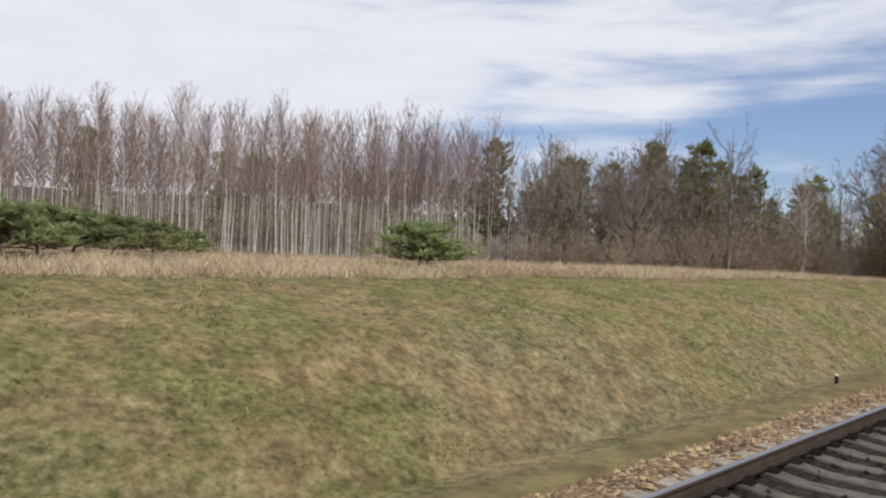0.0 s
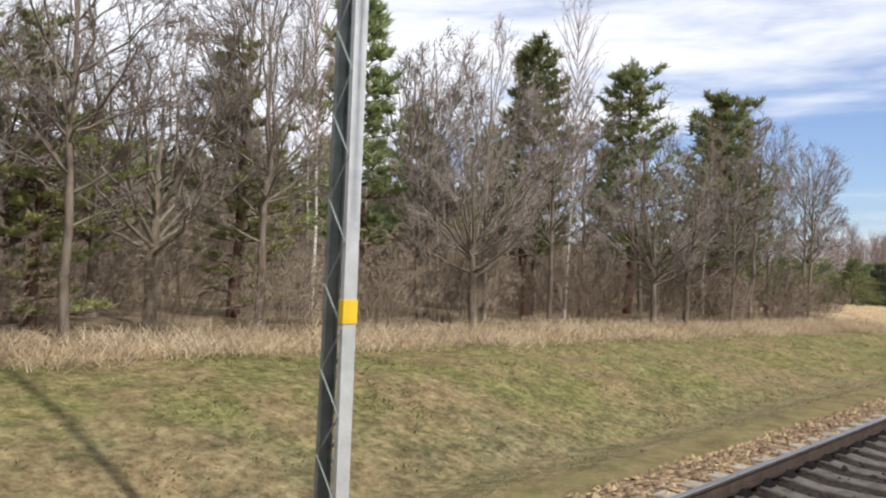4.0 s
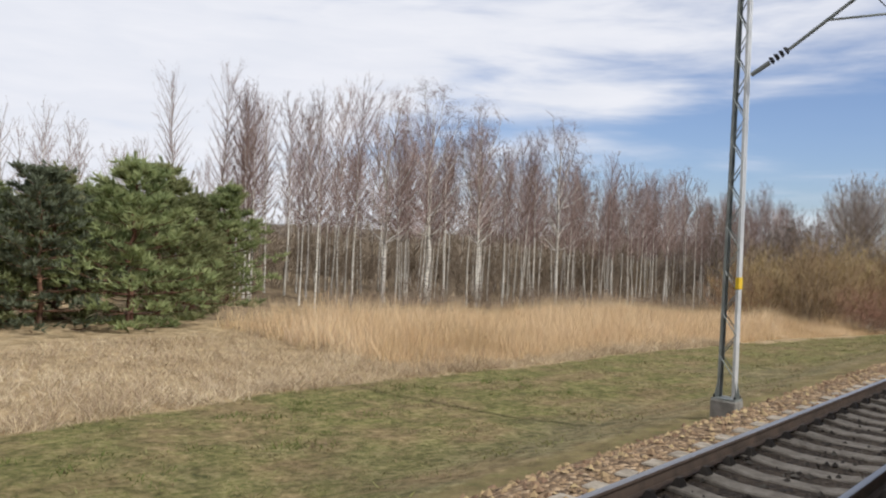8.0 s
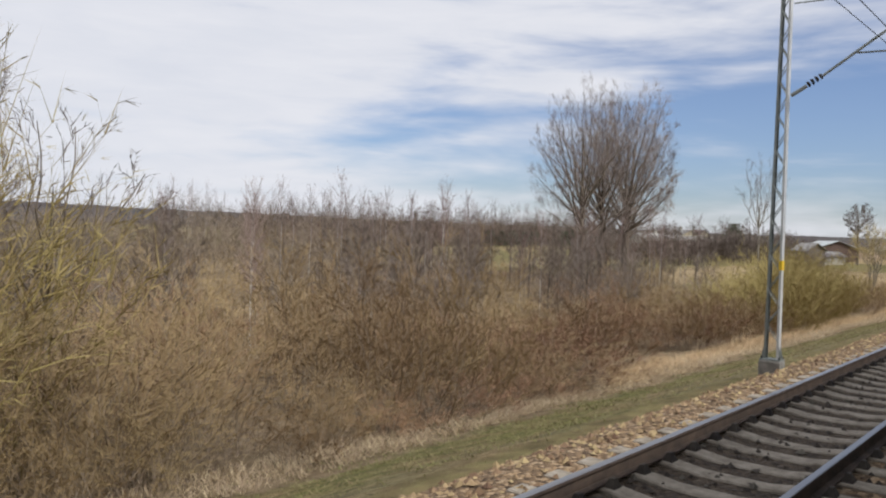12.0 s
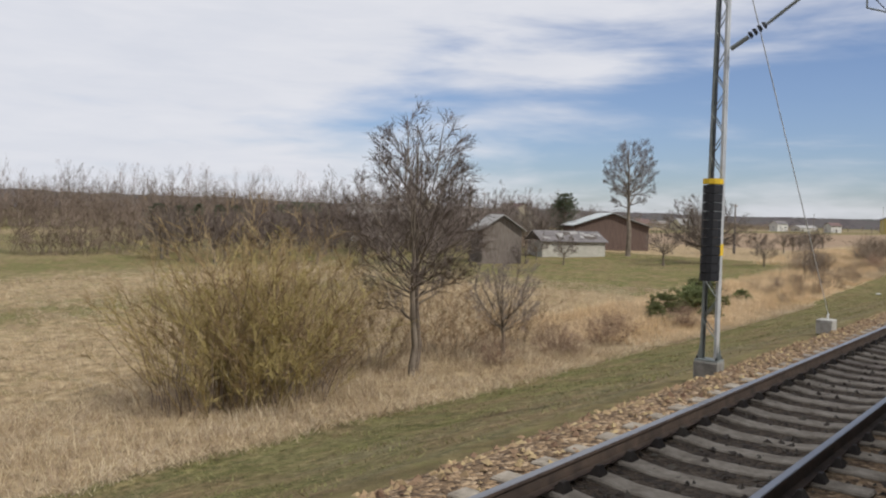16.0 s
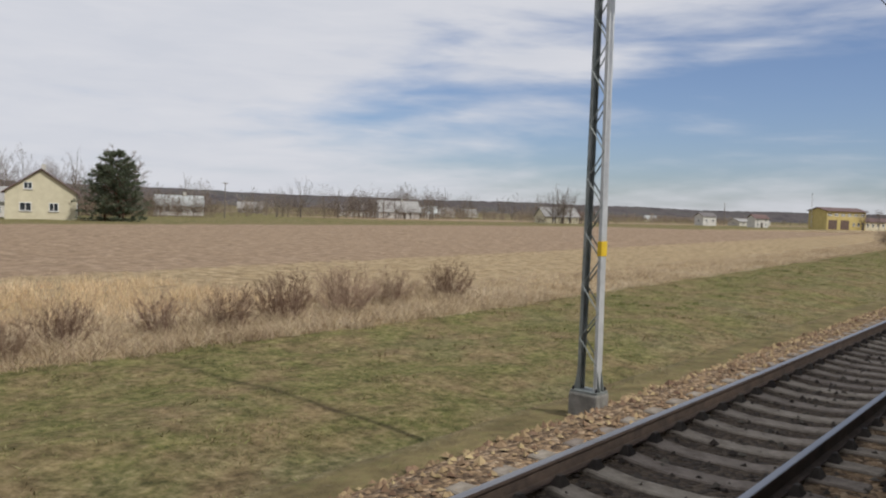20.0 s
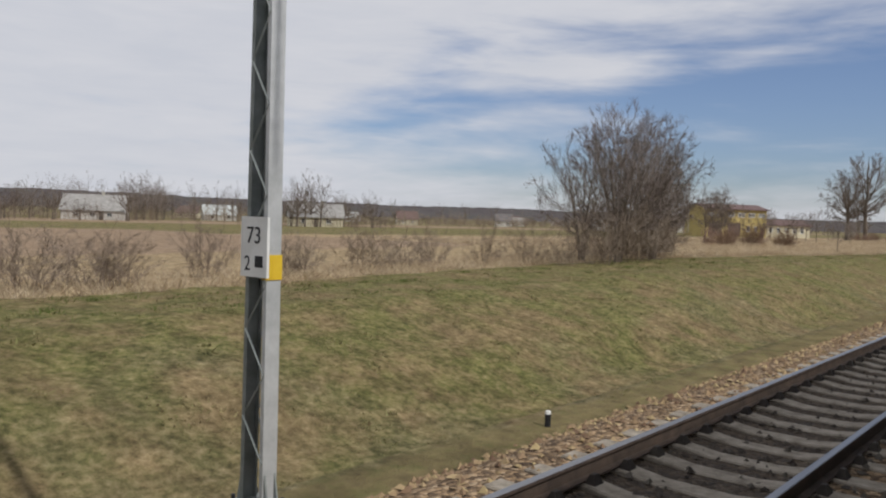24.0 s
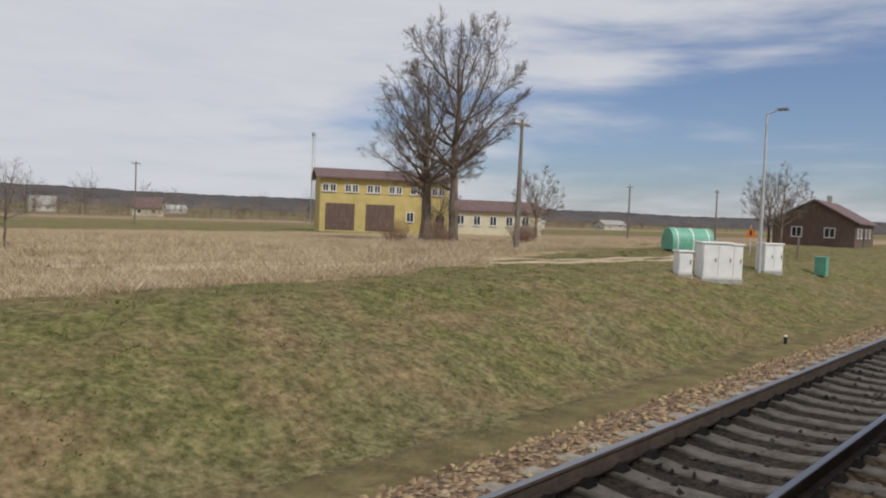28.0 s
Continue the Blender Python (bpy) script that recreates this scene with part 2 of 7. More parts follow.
M["stone"] = material("stone", [(0.19, 0.13, 0.078), (0.36, 0.26, 0.155)], 2.0, 0.95, island=0.45, gloss=0.15)
M["dark_stone"] = material("dark_stone", [(0.050, 0.044, 0.038), (0.13, 0.112, 0.095)], 2.0, 0.95, island=0.45, gloss=0.15)
M["tractor_green"] = material("tractor_green", [(0.03, 0.055, 0.03), (0.06, 0.09, 0.05)], 3, 0.6)
M["board_grey"] = material("board_grey", [(0.21, 0.225, 0.24), (0.31, 0.325, 0.34)], 3, 0.6, 0.08, 40)
# bare wood seen far off: the haze is mixed into these stops
M["hazed_far_wood"] = material("hazed_far_wood", [(0.062, 0.056, 0.060), (0.100, 0.090, 0.090), (0.082, 0.084, 0.078)], 0.02, 0.95, 0.6, 0.12, gloss=0.0)
M["pale_sand"] = material("pale_sand", [(0.30, 0.23, 0.15), (0.46, 0.37, 0.26)], 2.5, 0.95, 0.4, 20)
M["rubbish"] = material("rubbish", [(0.45, 0.44, 0.42), (0.7, 0.7, 0.68)], 4, 0.8)


def ground_material():
    """Grass, straw, tilled earth and track sand, blended by the fields' own shares with ragged edges."""
    m = bpy.data.materials.new("ground")
    m.use_nodes = True
    n, l = m.node_tree.nodes, m.node_tree.links
    p = n["Principled BSDF"]
    p.inputs["Roughness"].default_value, p.inputs["Specular IOR Level"].default_value = 0.95, 0.1
    tc = n.new("ShaderNodeTexCoord")

    def tex(scale, detail=6, rough=0.62, stretch=None):
        t = n.new("ShaderNodeTexNoise")
        t.inputs["Scale"].default_value, t.inputs["Detail"].default_value, t.inputs["Roughness"].default_value = scale, detail, rough
        if stretch:
            mp = n.new("ShaderNodeMapping")
            mp.inputs["Scale"].default_value = stretch
            l.new(tc.outputs["Object"], mp.inputs[0])
            l.new(mp.outputs[0], t.inputs["Vector"])
        else:
            l.new(tc.outputs["Object"], t.inputs["Vector"])
        return t.outputs["Fac"]

    def ramp(fac, *stops):
        r = n.new("ShaderNodeValToRGB")
        for i, (pos, c) in enumerate(stops):
            e = r.color_ramp.elements[i] if i < 2 else r.color_ramp.elements.new(pos)
            e.position, e.color = pos, (*c, 1)
        l.new(fac, r.inputs[0])
        return r.outputs[0]

    def mix(fac, a, b):
        x = n.new("ShaderNodeMix")
        x.data_type = "RGBA"
        l.new(fac, x.inputs["Factor"])
        l.new(a, x.inputs["A"])
        l.new(b, x.inputs["B"])
        return x.outputs["Result"]

    def share(name, rag):
        a = n.new("ShaderNodeAttribute")
        a.attribute_name = name
        s = n.new("ShaderNodeMath")
        s.operation = "MULTIPLY_ADD"
        l.new(rag, s.inputs[0])
        s.inputs[1].default_value = 0.9
        l.new(a.outputs["Fac"], s.inputs[2])
        mr = n.new("ShaderNodeMapRange")
        mr.inputs["From Min"].default_value, mr.inputs["From Max"].default_value = 0.85, 1.05
        l.new(s.outputs[0], mr.inputs["Value"])
        return mr.outputs[0]

    rag = tex(1.3, 7, 0.7)
    patch = tex(0.16, 4, 0.6)
    tuft = tex(6.5, 7, 0.70)
    worn = tex(0.55, 7, 0.66)
    green = ramp(tuft, (0.33, (0.054, 0.060, 0.020)), (0.475, (0.126, 0.122, 0.044)), (0.60, (0.195, 0.172, 0.075)), (0.74, (0.285, 0.235, 0.13)))
    sere = ramp(tuft, (0.33, (0.064, 0.060, 0.032)), (0.465, (0.140, 0.122, 0.062)), (0.59, (0.215, 0.182, 0.102)), (0.74, (0.32, 0.27, 0.17)))
    soft = n.new("ShaderNodeMapRange")
    soft.inputs["From Min"].default_value, soft.inputs["From Max"].default_value = 0.40, 0.60
    lush = n.new("ShaderNodeAttribute")
    lush.attribute_name = "lush"
    lean = n.new("ShaderNodeMath")
    lean.operation = "MULTIPLY_ADD"
    l.new(lush.outputs["Fac"], lean.inputs[0])
    lean.inputs[1].default_value = -0.22
    l.new(patch, lean.inputs[2])
    l.new(lean.outputs[0], soft.inputs["Value"])
    grass = mix(soft.outputs[0], green, sere)
    bare = ramp(tuft, (0.33, (0.11, 0.078, 0.042)), (0.5, (0.20, 0.145, 0.078)), (0.7, (0.31, 0.235, 0.135)))
    thin = n.new("ShaderNodeMapRange")
    thin.inputs["From Min"].default_value, thin.inputs["From Max"].default_value, thin.inputs["To Max"].default_value = 0.44, 0.62, 0.85
    l.new(worn, thin.inputs["Value"])
    grass = mix(thin.outputs[0], grass, bare)
    straw = ramp(tex(2.2, 8, 0.72), (0.3, (0.185, 0.13, 0.070)), (0.5, (0.315, 0.237, 0.138)), (0.7, (0.44, 0.35, 0.222)))
    earth = ramp(tex(1.1, 8, 0.75), (0.3, (0.19, 0.135, 0.09)), (0.5, (0.27, 0.195, 0.13)), (0.7, (0.34, 0.255, 0.18)))
    litter = ramp(tex(0.9, 8, 0.7), (0.3, (0.11, 0.08, 0.05)), (0.5, (0.20, 0.15, 0.095)), (0.7, (0.30, 0.235, 0.15)))
    sand = ramp(tex(3.0, 8, 0.7), (0.3, (0.12, 0.095, 0.05)), (0.5, (0.18, 0.145, 0.07)), (0.7, (0.14, 0.135, 0.055)))
    c = grass
    for name, b in (("straw", straw), ("earth", earth), ("litter", litter), ("sand", sand)):
        c = mix(share(name, rag), c, b)
    clump = tex(1.9, 5, 0.6)
    mottle = n.new("ShaderNodeMapRange")
    for key, v in (("From Min", 0.34), ("From Max", 0.66), ("To Min", 0.72), ("To Max", 1.28)):
        mottle.inputs[key].default_value = v
    l.new(clump, mottle.inputs["Value"])
    hs = n.new("ShaderNodeHueSaturation")
    l.new(mottle.outputs[0], hs.inputs["Value"])
    l.new(c, hs.inputs["Color"])
    l.new(hs.outputs[0], p.inputs["Base Color"])
    b = n.new("ShaderNodeBump")
    b.inputs["Strength"].default_value, b.inputs["Distance"].default_value = 0.8, 0.10
    both = n.new("ShaderNodeMath")
    both.operation = "MULTIPLY_ADD"
    l.new(clump, both.inputs[0])
    both.inputs[1].default_value = 1.2
    l.new(tuft, both.inputs[2])
    l.new(both.outputs[0], b.inputs["Height"])
    l.new(b.outputs[0], p.inputs["Normal"])
    return m


def ballast_material():
    """Broken stone: cells with their own colour, brown and rusty between paler ones."""
    m = bpy.data.materials.new("ballast")
    m.use_nodes = True
    n, l = m.node_tree.nodes, m.node_tree.links
    p = n["Principled BSDF"]
    p.inputs["Roughness"].default_value, p.inputs["Specular IOR Level"].default_value = 0.95, 0.15
    tc = n.new("ShaderNodeTexCoord")
    v = n.new("ShaderNodeTexVoronoi")
    v.inputs["Scale"].default_value = 17
    l.new(tc.outputs["Object"], v.inputs["Vector"])
    sep = n.new("ShaderNodeSeparateColor")
    l.new(v.outputs["Color"], sep.inputs[0])
    r = n.new("ShaderNodeValToRGB")
    for i, (pos, c) in enumerate(((0.0, (0.09, 0.062, 0.042)), (0.4, (0.20, 0.138, 0.085)), (0.75, (0.32, 0.22, 0.13)), (1.0, (0.43, 0.325, 0.215)))):
        e = r.color_ramp.elements[i] if i < 2 else r.color_ramp.elements.new(pos)
        e.position, e.color = pos, (*c, 1)
    l.new(sep.outputs[0], r.inputs[0])
    big = n.new("ShaderNodeTexNoise")
    big.inputs["Scale"].default_value, big.inputs["Detail"].default_value = 0.8, 5
    l.new(tc.outputs["Object"], big.inputs["Vector"])
    hs = n.new("ShaderNodeHueSaturation")
    mr = n.new("ShaderNodeMapRange")
    mr.inputs["To Min"].default_value, mr.inputs["To Max"].default_value = 0.65, 1.25
    l.new(big.outputs["Fac"], mr.inputs["Value"])
    l.new(mr.outputs[0], hs.inputs["Value"])
    l.new(r.outputs[0], hs.inputs["Color"])
    # brake dust and oil darken the bed between the rails
    sx = n.new("ShaderNodeSeparateXYZ")
    l.new(tc.outputs["Object"], sx.inputs[0])
    off = n.new("ShaderNodeMath")
    off.operation = "SUBTRACT"
    l.new(sx.outputs[1], off.inputs[0])
    off.inputs[1].default_value = 2.67
    size = n.new("ShaderNodeMath")
    size.operation = "ABSOLUTE"
    l.new(off.outputs[0], size.inputs[0])
    oil = n.new("ShaderNodeMapRange")
    for key, value in (("From Min", 0.65), ("From Max", 1.0), ("To Min", 0.8), ("To Max", 0.0)):
        oil.inputs[key].default_value = value
    l.new(size.outputs[0], oil.inputs["Value"])
    grime = n.new("ShaderNodeMix")
    grime.data_type = "RGBA"
    grime.inputs["B"].default_value = (0.060, 0.053, 0.047, 1)
    l.new(oil.outputs[0], grime.inputs["Factor"])
    l.new(hs.outputs[0], grime.inputs["A"])
    l.new(grime.outputs["Result"], p.inputs["Base Color"])
    b = n.new("ShaderNodeBump")
    b.invert = True
    b.inputs["Strength"].default_value, b.inputs["Distance"].default_value = 1.0, 0.06
    l.new(v.outputs["Distance"], b.inputs["Height"])
    l.new(b.outputs[0], p.inputs["Normal"])
    return m


M["ground"], M["ballast"] = ground_material(), ballast_material()

# ---- building helpers ----


class Buf:
    """Vertices and faces of one mesh in the making."""

    def __init__(self):
        self.v, self.f, self.k = [], [], []

    def box(self, x0, y0, z0, x1, y1, z1, k=0):
        b = len(self.v)
        self.v += [(x0, y0, z0), (x1, y0, z0), (x1, y1, z0), (x0, y1, z0), (x0, y0, z1), (x1, y0, z1), (x1, y1, z1), (x0, y1, z1)]
        for q in ((0, 3, 2, 1), (4, 5, 6, 7), (0, 1, 5, 4), (1, 2, 6, 5), (2, 3, 7, 6), (3, 0, 4, 7)):
            self.f.append(tuple(b + i for i in q))
            self.k.append(k)
        return self

    def tube(self, p, q, r0, r1=None, n=6, k=0, caps=True):
        p, q = Vector(p), Vector(q)
        r1 = r0 if r1 is None else r1
        d = (q - p)
        a = d.cross(Vector((0, 0, 1)) if abs(d.z) < 0.9 * d.length else Vector((1, 0, 0))).normalized()
        c = d.cross(a).normalized()
        b = len(self.v)
        for o, r in ((p, r0), (q, r1)):
            for i in range(n):
                s = 2 * math.pi * i / n
                self.v.append(tuple(o + a * (math.cos(s) * r) + c * (math.sin(s) * r)))
        for i in range(n):
            j = (i + 1) % n
            self.f.append((b + i, b + j, b + n + j, b + n + i))
            self.k.append(k)
        if caps:
            self.f += [tuple(b + i for i in reversed(range(n))), tuple(b + n + i for i in range(n))]
            self.k += [k, k]
        return self

    def spike(self, p, q, r):
        """A twig: three-sided, running out to a point."""
        d = q - p
        a = d.cross(Vector((0.3, 0.5, 0.81))).normalized() * r
        c = d.cross(a).normalized() * r
        b = len(self.v)
        self.v += [tuple(p + a), tuple(p - a * 0.5 + c * 0.87), tuple(p - a * 0.5 - c * 0.87), tuple(q)]
        self.f += [(b, b + 1, b + 3), (b + 1, b + 2, b + 3), (b + 2, b, b + 3)]
        self.k += [0, 0, 0]

    def sliver(self, p, q, r):
        """The finest shoots: one narrow face each."""
        a = (q - p).cross(Vector((0.4, -0.6, 0.5))).normalized() * r
        b = len(self.v)
        self.v += [tuple(p + a), tuple(p - a), tuple(q)]
        self.f.append((b, b + 1, b + 2))
        self.k.append(0)

    def prism(self, outline, x0, x1, k=0):
        """An outline of (y, z) drawn out along x."""
        b, n = len(self.v), len(outline)
        self.v += [(x0, y, z) for y, z in outline] + [(x1, y, z) for y, z in outline]
        for i in range(n):
            j = (i + 1) % n
            self.f.append((b + i, b + n + i, b + n + j, b + j))
            self.k.append(k)
        self.f += [tuple(b + i for i in range(n)), tuple(b + n + i for i in reversed(range(n)))]
        self.k += [k, k]
        return self

    def mesh(self, name, *mats, smooth=False):
        me = bpy.data.meshes.new(name)
        me.from_pydata(self.v, [], self.f)
        for m in mats:
            me.materials.append(m)
        if len(mats) > 1:
            me.polygons.foreach_set("material_index", self.k)
        if smooth:
            me.polygons.foreach_set("use_smooth", [True] * len(me.polygons))
        me.update()
        return me


def part(name, mesh, parent, label="", m=None):
    ob = new(name, mesh)
    ob.parent = parent
    if m is not None:
        ob.matrix_basis = m
    if label:
        ob["label"] = label
    return ob


def bevelled(buf, name, mat, width=0.02, steps=2):
    """The buffer's shape with its edges rounded off."""
    bm = bmesh.new()
    me = buf.mesh(name, mat)
    bm.from_mesh(me)
    bmesh.ops.bevel(bm, geom=bm.edges[:], offset=width, segments=steps, affect="EDGES", profile=0.6)
    bm.to_mesh(me)
    bm.free()
    return me


def thing(name, x, y, z, label, category, group="", turn=0.0, scale=1.0):
    ob = new(name)
    ob.matrix_basis = Matrix.LocRotScale((x, y, z), Euler((0, 0, turn)), Vector((scale,) * 3))
    ob.empty_display_size = 0.2
    return tagged(ob, label, category, group)


# ---- the lie of the land ----
COLS = [6.2, 7.0, 7.9, 9.2, 11, 14, 18, 25, 40, 70, 150, 400]
STATIONS = [
    (-300, "-0.7 -1.1 -1.35 -0.45 0.5 1.2 1.3 1.3 1.3 1.3 1.3 1.5"),
    (12, "-0.7 -1.1 -1.35 -0.45 0.5 1.2 1.3 1.3 1.3 1.3 1.3 1.5"),
    (40, "-0.7 -1.1 -1.35 -0.48 0.48 1.1 1.1 1.1 1.1 1.1 1.2 1.5"),
    (65, "-0.7 -1.1 -1.3 -0.7 0.05 0.5 0.6 0.7 0.8 0.8 1 1.4"),
    (90, "-0.7 -1 -1.1 -0.62 -0.1 0.25 0.4 0.5 0.5 0.5 0.6 1.2"),
    (110, "-0.7 -1 -1.2 -0.75 -0.2 0.2 0.4 0.4 0.4 0.4 0.4 1"),
    (150, "-0.75 -1.1 -1.55 -1.7 -1.3 -0.45 -0.2 -0.3 -0.4 -0.2 0 1"),
    (185, "-0.8 -1.05 -1.3 -1.35 -1.05 -0.6 -0.5 -0.45 -0.5 -0.2 0 1"),
    (202, "-0.85 -1.05 -1.35 -1.4 -1.4 -1.5 -1.5 -1.3 -1 -0.7 -0.3 0.8"),
    (230, "-0.85 -1.05 -1.35 -1.5 -1.68 -1.8 -1.8 -1.7 -1.5 -1.2 -0.8 0.5"),
    (257, "-0.9 -1.21 -1.56 -1.98 -2.44 -2.7 -2.8 -2.8 -2.6 -2 -1.4 0.3"),
    (300, "-0.9 -1.21 -1.56 -1.98 -2.49 -3 -3.3 -3.3 -3 -2.4 -1.6 0.3"),
    (394, "-0.95 -1.33 -1.75 -2.28 -2.93 -3.7 -4.1 -4.4 -4.3 -3.6 -2.2 0.2"),
    (430, "-0.9 -1.21 -1.56 -1.98 -2.53 -3.3 -3.6 -4 -3.8 -3.4 -2.2 -2.4"),
    (465, "-0.85 -1.14 -1.46 -1.84 -2.31 -3 -3 -3 -3 -3 -2 -2.4"),
    (500, "-0.85 -1.18 -1.56 -1.94 -2.36 -2.75 -2.8 -2.7 -2.6 -2.3 -2 -2.4"),
    (530, "-0.8 -1.15 -1.6 -1.62 -1.5 -1.7 -1.6 -1.5 -1.4 -1.2 -1.3 -2.4"),
    (555, "-0.75 -1.15 -1.75 -1.6 -1.45 -1.45 -1.2 -1.2 -1.2 -0.9 -1.3 -2.4"),
    (600, "-0.7 -1.1 -1.6 -1.45 -1.1 -0.9 -0.9 -0.9 -0.8 -0.6 -1.3 -2.4"),
    (650, "-0.7 -1.1 -1.75 -1.5 -0.8 -0.1 -0.2 -0.3 -0.3 -0.35 -1.3 -2.4"),
    (700, "-0.68 -1.1 -1.75 -1.6 -0.75 0.1 0.2 0.2 0.2 -0.35 -1.3 -2.4"),
    (1600, "-0.68 -1.1 -1.75 -1.6 -0.75 0.1 0.2 0.2 0.2 -0.35 -1.3 -2.4"),
]
SX = np.array([s[0] for s in STATIONS], float)
SZ = np.array([[float(v) for v in s[1].split()] for s in STATIONS])


def land(x, y):
    """Height of the ground at arrays x, y."""
    x, y = np.atleast_1d(np.asarray(x, float)), np.atleast_1d(np.asarray(y, float))
    prof = np.stack([np.interp(x, SX, SZ[:, k]) for k in range(len(COLS))])
    out = np.full(x.shape, -0.72)
    ys = np.array(COLS)
    yy = np.clip(y, ys[0], ys[-1])
    i = np.clip(np.searchsorted(ys, yy, side="right") - 1, 0, len(ys) - 2)
    w = (yy - ys[i]) / (ys[i + 1] - ys[i])
    cols = np.arange(len(x))
    z = prof[i, cols] * (1 - w) + prof[i + 1, cols] * w
    lump = 0.05 * np.sin(x * 1.3 + y * 0.7) * np.sin(y * 1.7 - x * 0.4) + 0.04 * np.sin(x * 0.37) * np.sin(y * 0.9 + 1)
    z = z + lump * np.clip((y - 6.2) / 3, 0, 1) * np.clip((200 - y) / 100, 0, 1)
    w0 = np.clip((y - 5.2) / 1.0, 0, 1)
    return np.where(y < 6.2, out * (1 - w0) + z * w0, z)


def land_at(x, y):
    return float(land(x, y)[0])


# where the mown green strip gives way to straw
EDGE_X = [-300, 45, 62, 90, 150, 162, 186, 200, 212, 243, 266, 300, 372, 398, 416, 437, 463, 500, 527, 553, 600, 634, 653, 691, 723, 752, 790, 812, 840, 1600]
EDGE_Y = [15.5, 15.5, 15, 13.4, 13, 12, 11.5, 14, 14.8, 12.8, 10.8, 12, 12.2, 12.6, 15.5, 14.5, 13.8, 16.5, 17.5, 16, 17, 17, 18.3, 20, 16, 14.9, 16.5, 24, 30, 30]


def edge(x):
    return np.interp(x, EDGE_X, EDGE_Y)


def ramp01(v, a, b):
    return np.clip((v - a) / (b - a), 0, 1)


def inside(x, y, x0, x1, y0, y1, s=2.0):
    return ramp01(x, x0 - s, x0 + s) * (1 - ramp01(x, x1 - s, x1 + s)) * ramp01(y, y0 - s, y0 + s) * (1 - ramp01(y, y1 - s, y1 + s))


def make_ground():
    xs = np.concatenate([[-4500, -2500, -1200, -600, -300, -150, -80], np.arange(-40, 880, 1.6), [900, 950, 1020, 1120, 1300, 1600, 2100, 3000, 4500, 6000]])
    ys = np.concatenate([[-4500, -2000, -800, -300, -120, -50, -20, -9, -4, 0, 4, 5.2, 5.7], np.arange(6.2, 20, 0.6), np.arange(20, 36, 1.5), np.arange(36, 70, 3.5), [72, 78, 85, 95, 105, 115, 126, 140, 155, 175, 200, 240, 290, 350, 430, 540, 700, 1000, 1500, 2500, 4500]])
    gx, gy = np.meshgrid(xs, ys, indexing="ij")
    x, y = gx.ravel(), gy.ravel()
    z = land(x, y)
    nx, ny = len(xs), len(ys)
    i, j = np.meshgrid(np.arange(nx - 1), np.arange(ny - 1), indexing="ij")
    a = (i * ny + j).ravel()
    faces = np.stack([a, a + ny, a + ny + 1, a + 1], 1)
    me = bpy.data.meshes.new("ground")
    me.from_pydata(np.stack([x, y, z], 1).tolist(), [], faces.tolist())
    me.polygons.foreach_set("use_smooth", [True] * len(me.polygons))
    e = edge(x)
    straw = ramp01(y, e - 0.5, e + 0.6) * (1 - ramp01(y, 62, 75))
    straw *= 1 - inside(x, y, 468, 512, 23, 66)       # orchard meadow
    straw *= 1 - 0.45 * inside(x, y, 396, 470, 40, 130)
    straw *= 1 - 0.4 * inside(x, y, 394, 472, 19, 60, 4)
    straw = np.maximum(straw, 0.55 * inside(x, y, 396, 470, 44, 62, 3))
    straw = np.maximum(straw, inside(x, y, 150, 190, 12, 66) * (0.62 + 0.3 * np.sin(x * 0.23 + y * 0.11) * np.sin(y * 0.31 - x * 0.07)))
    straw = np.maximum(straw, 0.8 * inside(x, y, 700, 800, 18, 62))
    straw = np.maximum(straw, 0.5 * inside(x, y, 820, 1100, 130, 150, 6))
    earth = inside(x, y, 535, 700, 34, 92, 3) + inside(x, y, 515, 535, 60, 92, 3)
    earth = np.maximum(earth, 0.9 * inside(x, y, 700, 1400, 160, 210, 8))
    straw = np.maximum(straw, 0.5 * inside(x, y, 420, 540, 118, 150, 3))
    straw = np.maximum(straw, 0.45 * inside(x, y, 400, 500, 74, 92, 3))
    earth = np.maximum(earth, 0.8 * inside(x, y, 860, 1500, 38, 70, 6))
    earth = np.maximum(earth, 0.7 * inside(x, y, -2000, 6000, 320, 420, 20))
    litter = inside(x, y, -300, 66, 28, 140, 4) + inside(x, y, 62, 152, 14.5, 140, 1.5) + inside(x, y, 90, 182, 64, 140, 3) + inside(x, y, 186, 400, 64, 150, 3) + inside(x, y, 215, 396, 25, 90, 3) + inside(x, y, 262, 392, 11, 30, 1.5)
    sand = inside(x, y, -300, 1600, 5.2, 6.1, 0.5)
    sand = np.maximum(sand, inside(x, y, 800, 1400, 25.4, 28.5, 0.8))
    lush = 0.5 + 0.5 * ramp01(y, e - 5, e - 1.5) - 0.75 * (1 - ramp01(y, 7.0, 10.5)) - 0.35 * (1 - ramp01(x, 480, 600)) + 0.3 * inside(x, y, 200, 300, 6, 16, 5)
    for name, v in (("lush", lush), ("straw", straw), ("earth", earth), ("litter", litter), ("sand", sand)):
        at = me.attributes.new(name, "FLOAT", "POINT")
        at.data.foreach_set("value", np.clip(v, -0.5, 1).astype(np.float32))
    me.materials.append(M["ground"])
    ob = new("ground", me)
    tagged(ob, "rough grassland with straw, tilled field and a mown green trackside strip", "ground", kind="structure")


make_ground()

# ---- the neighbouring track ----
FAR, GAUGE = 3.427, 1.507
NEAR = FAR - GAUGE
MID = (FAR + NEAR) / 2
X0, X1 = -30.0, 990.0


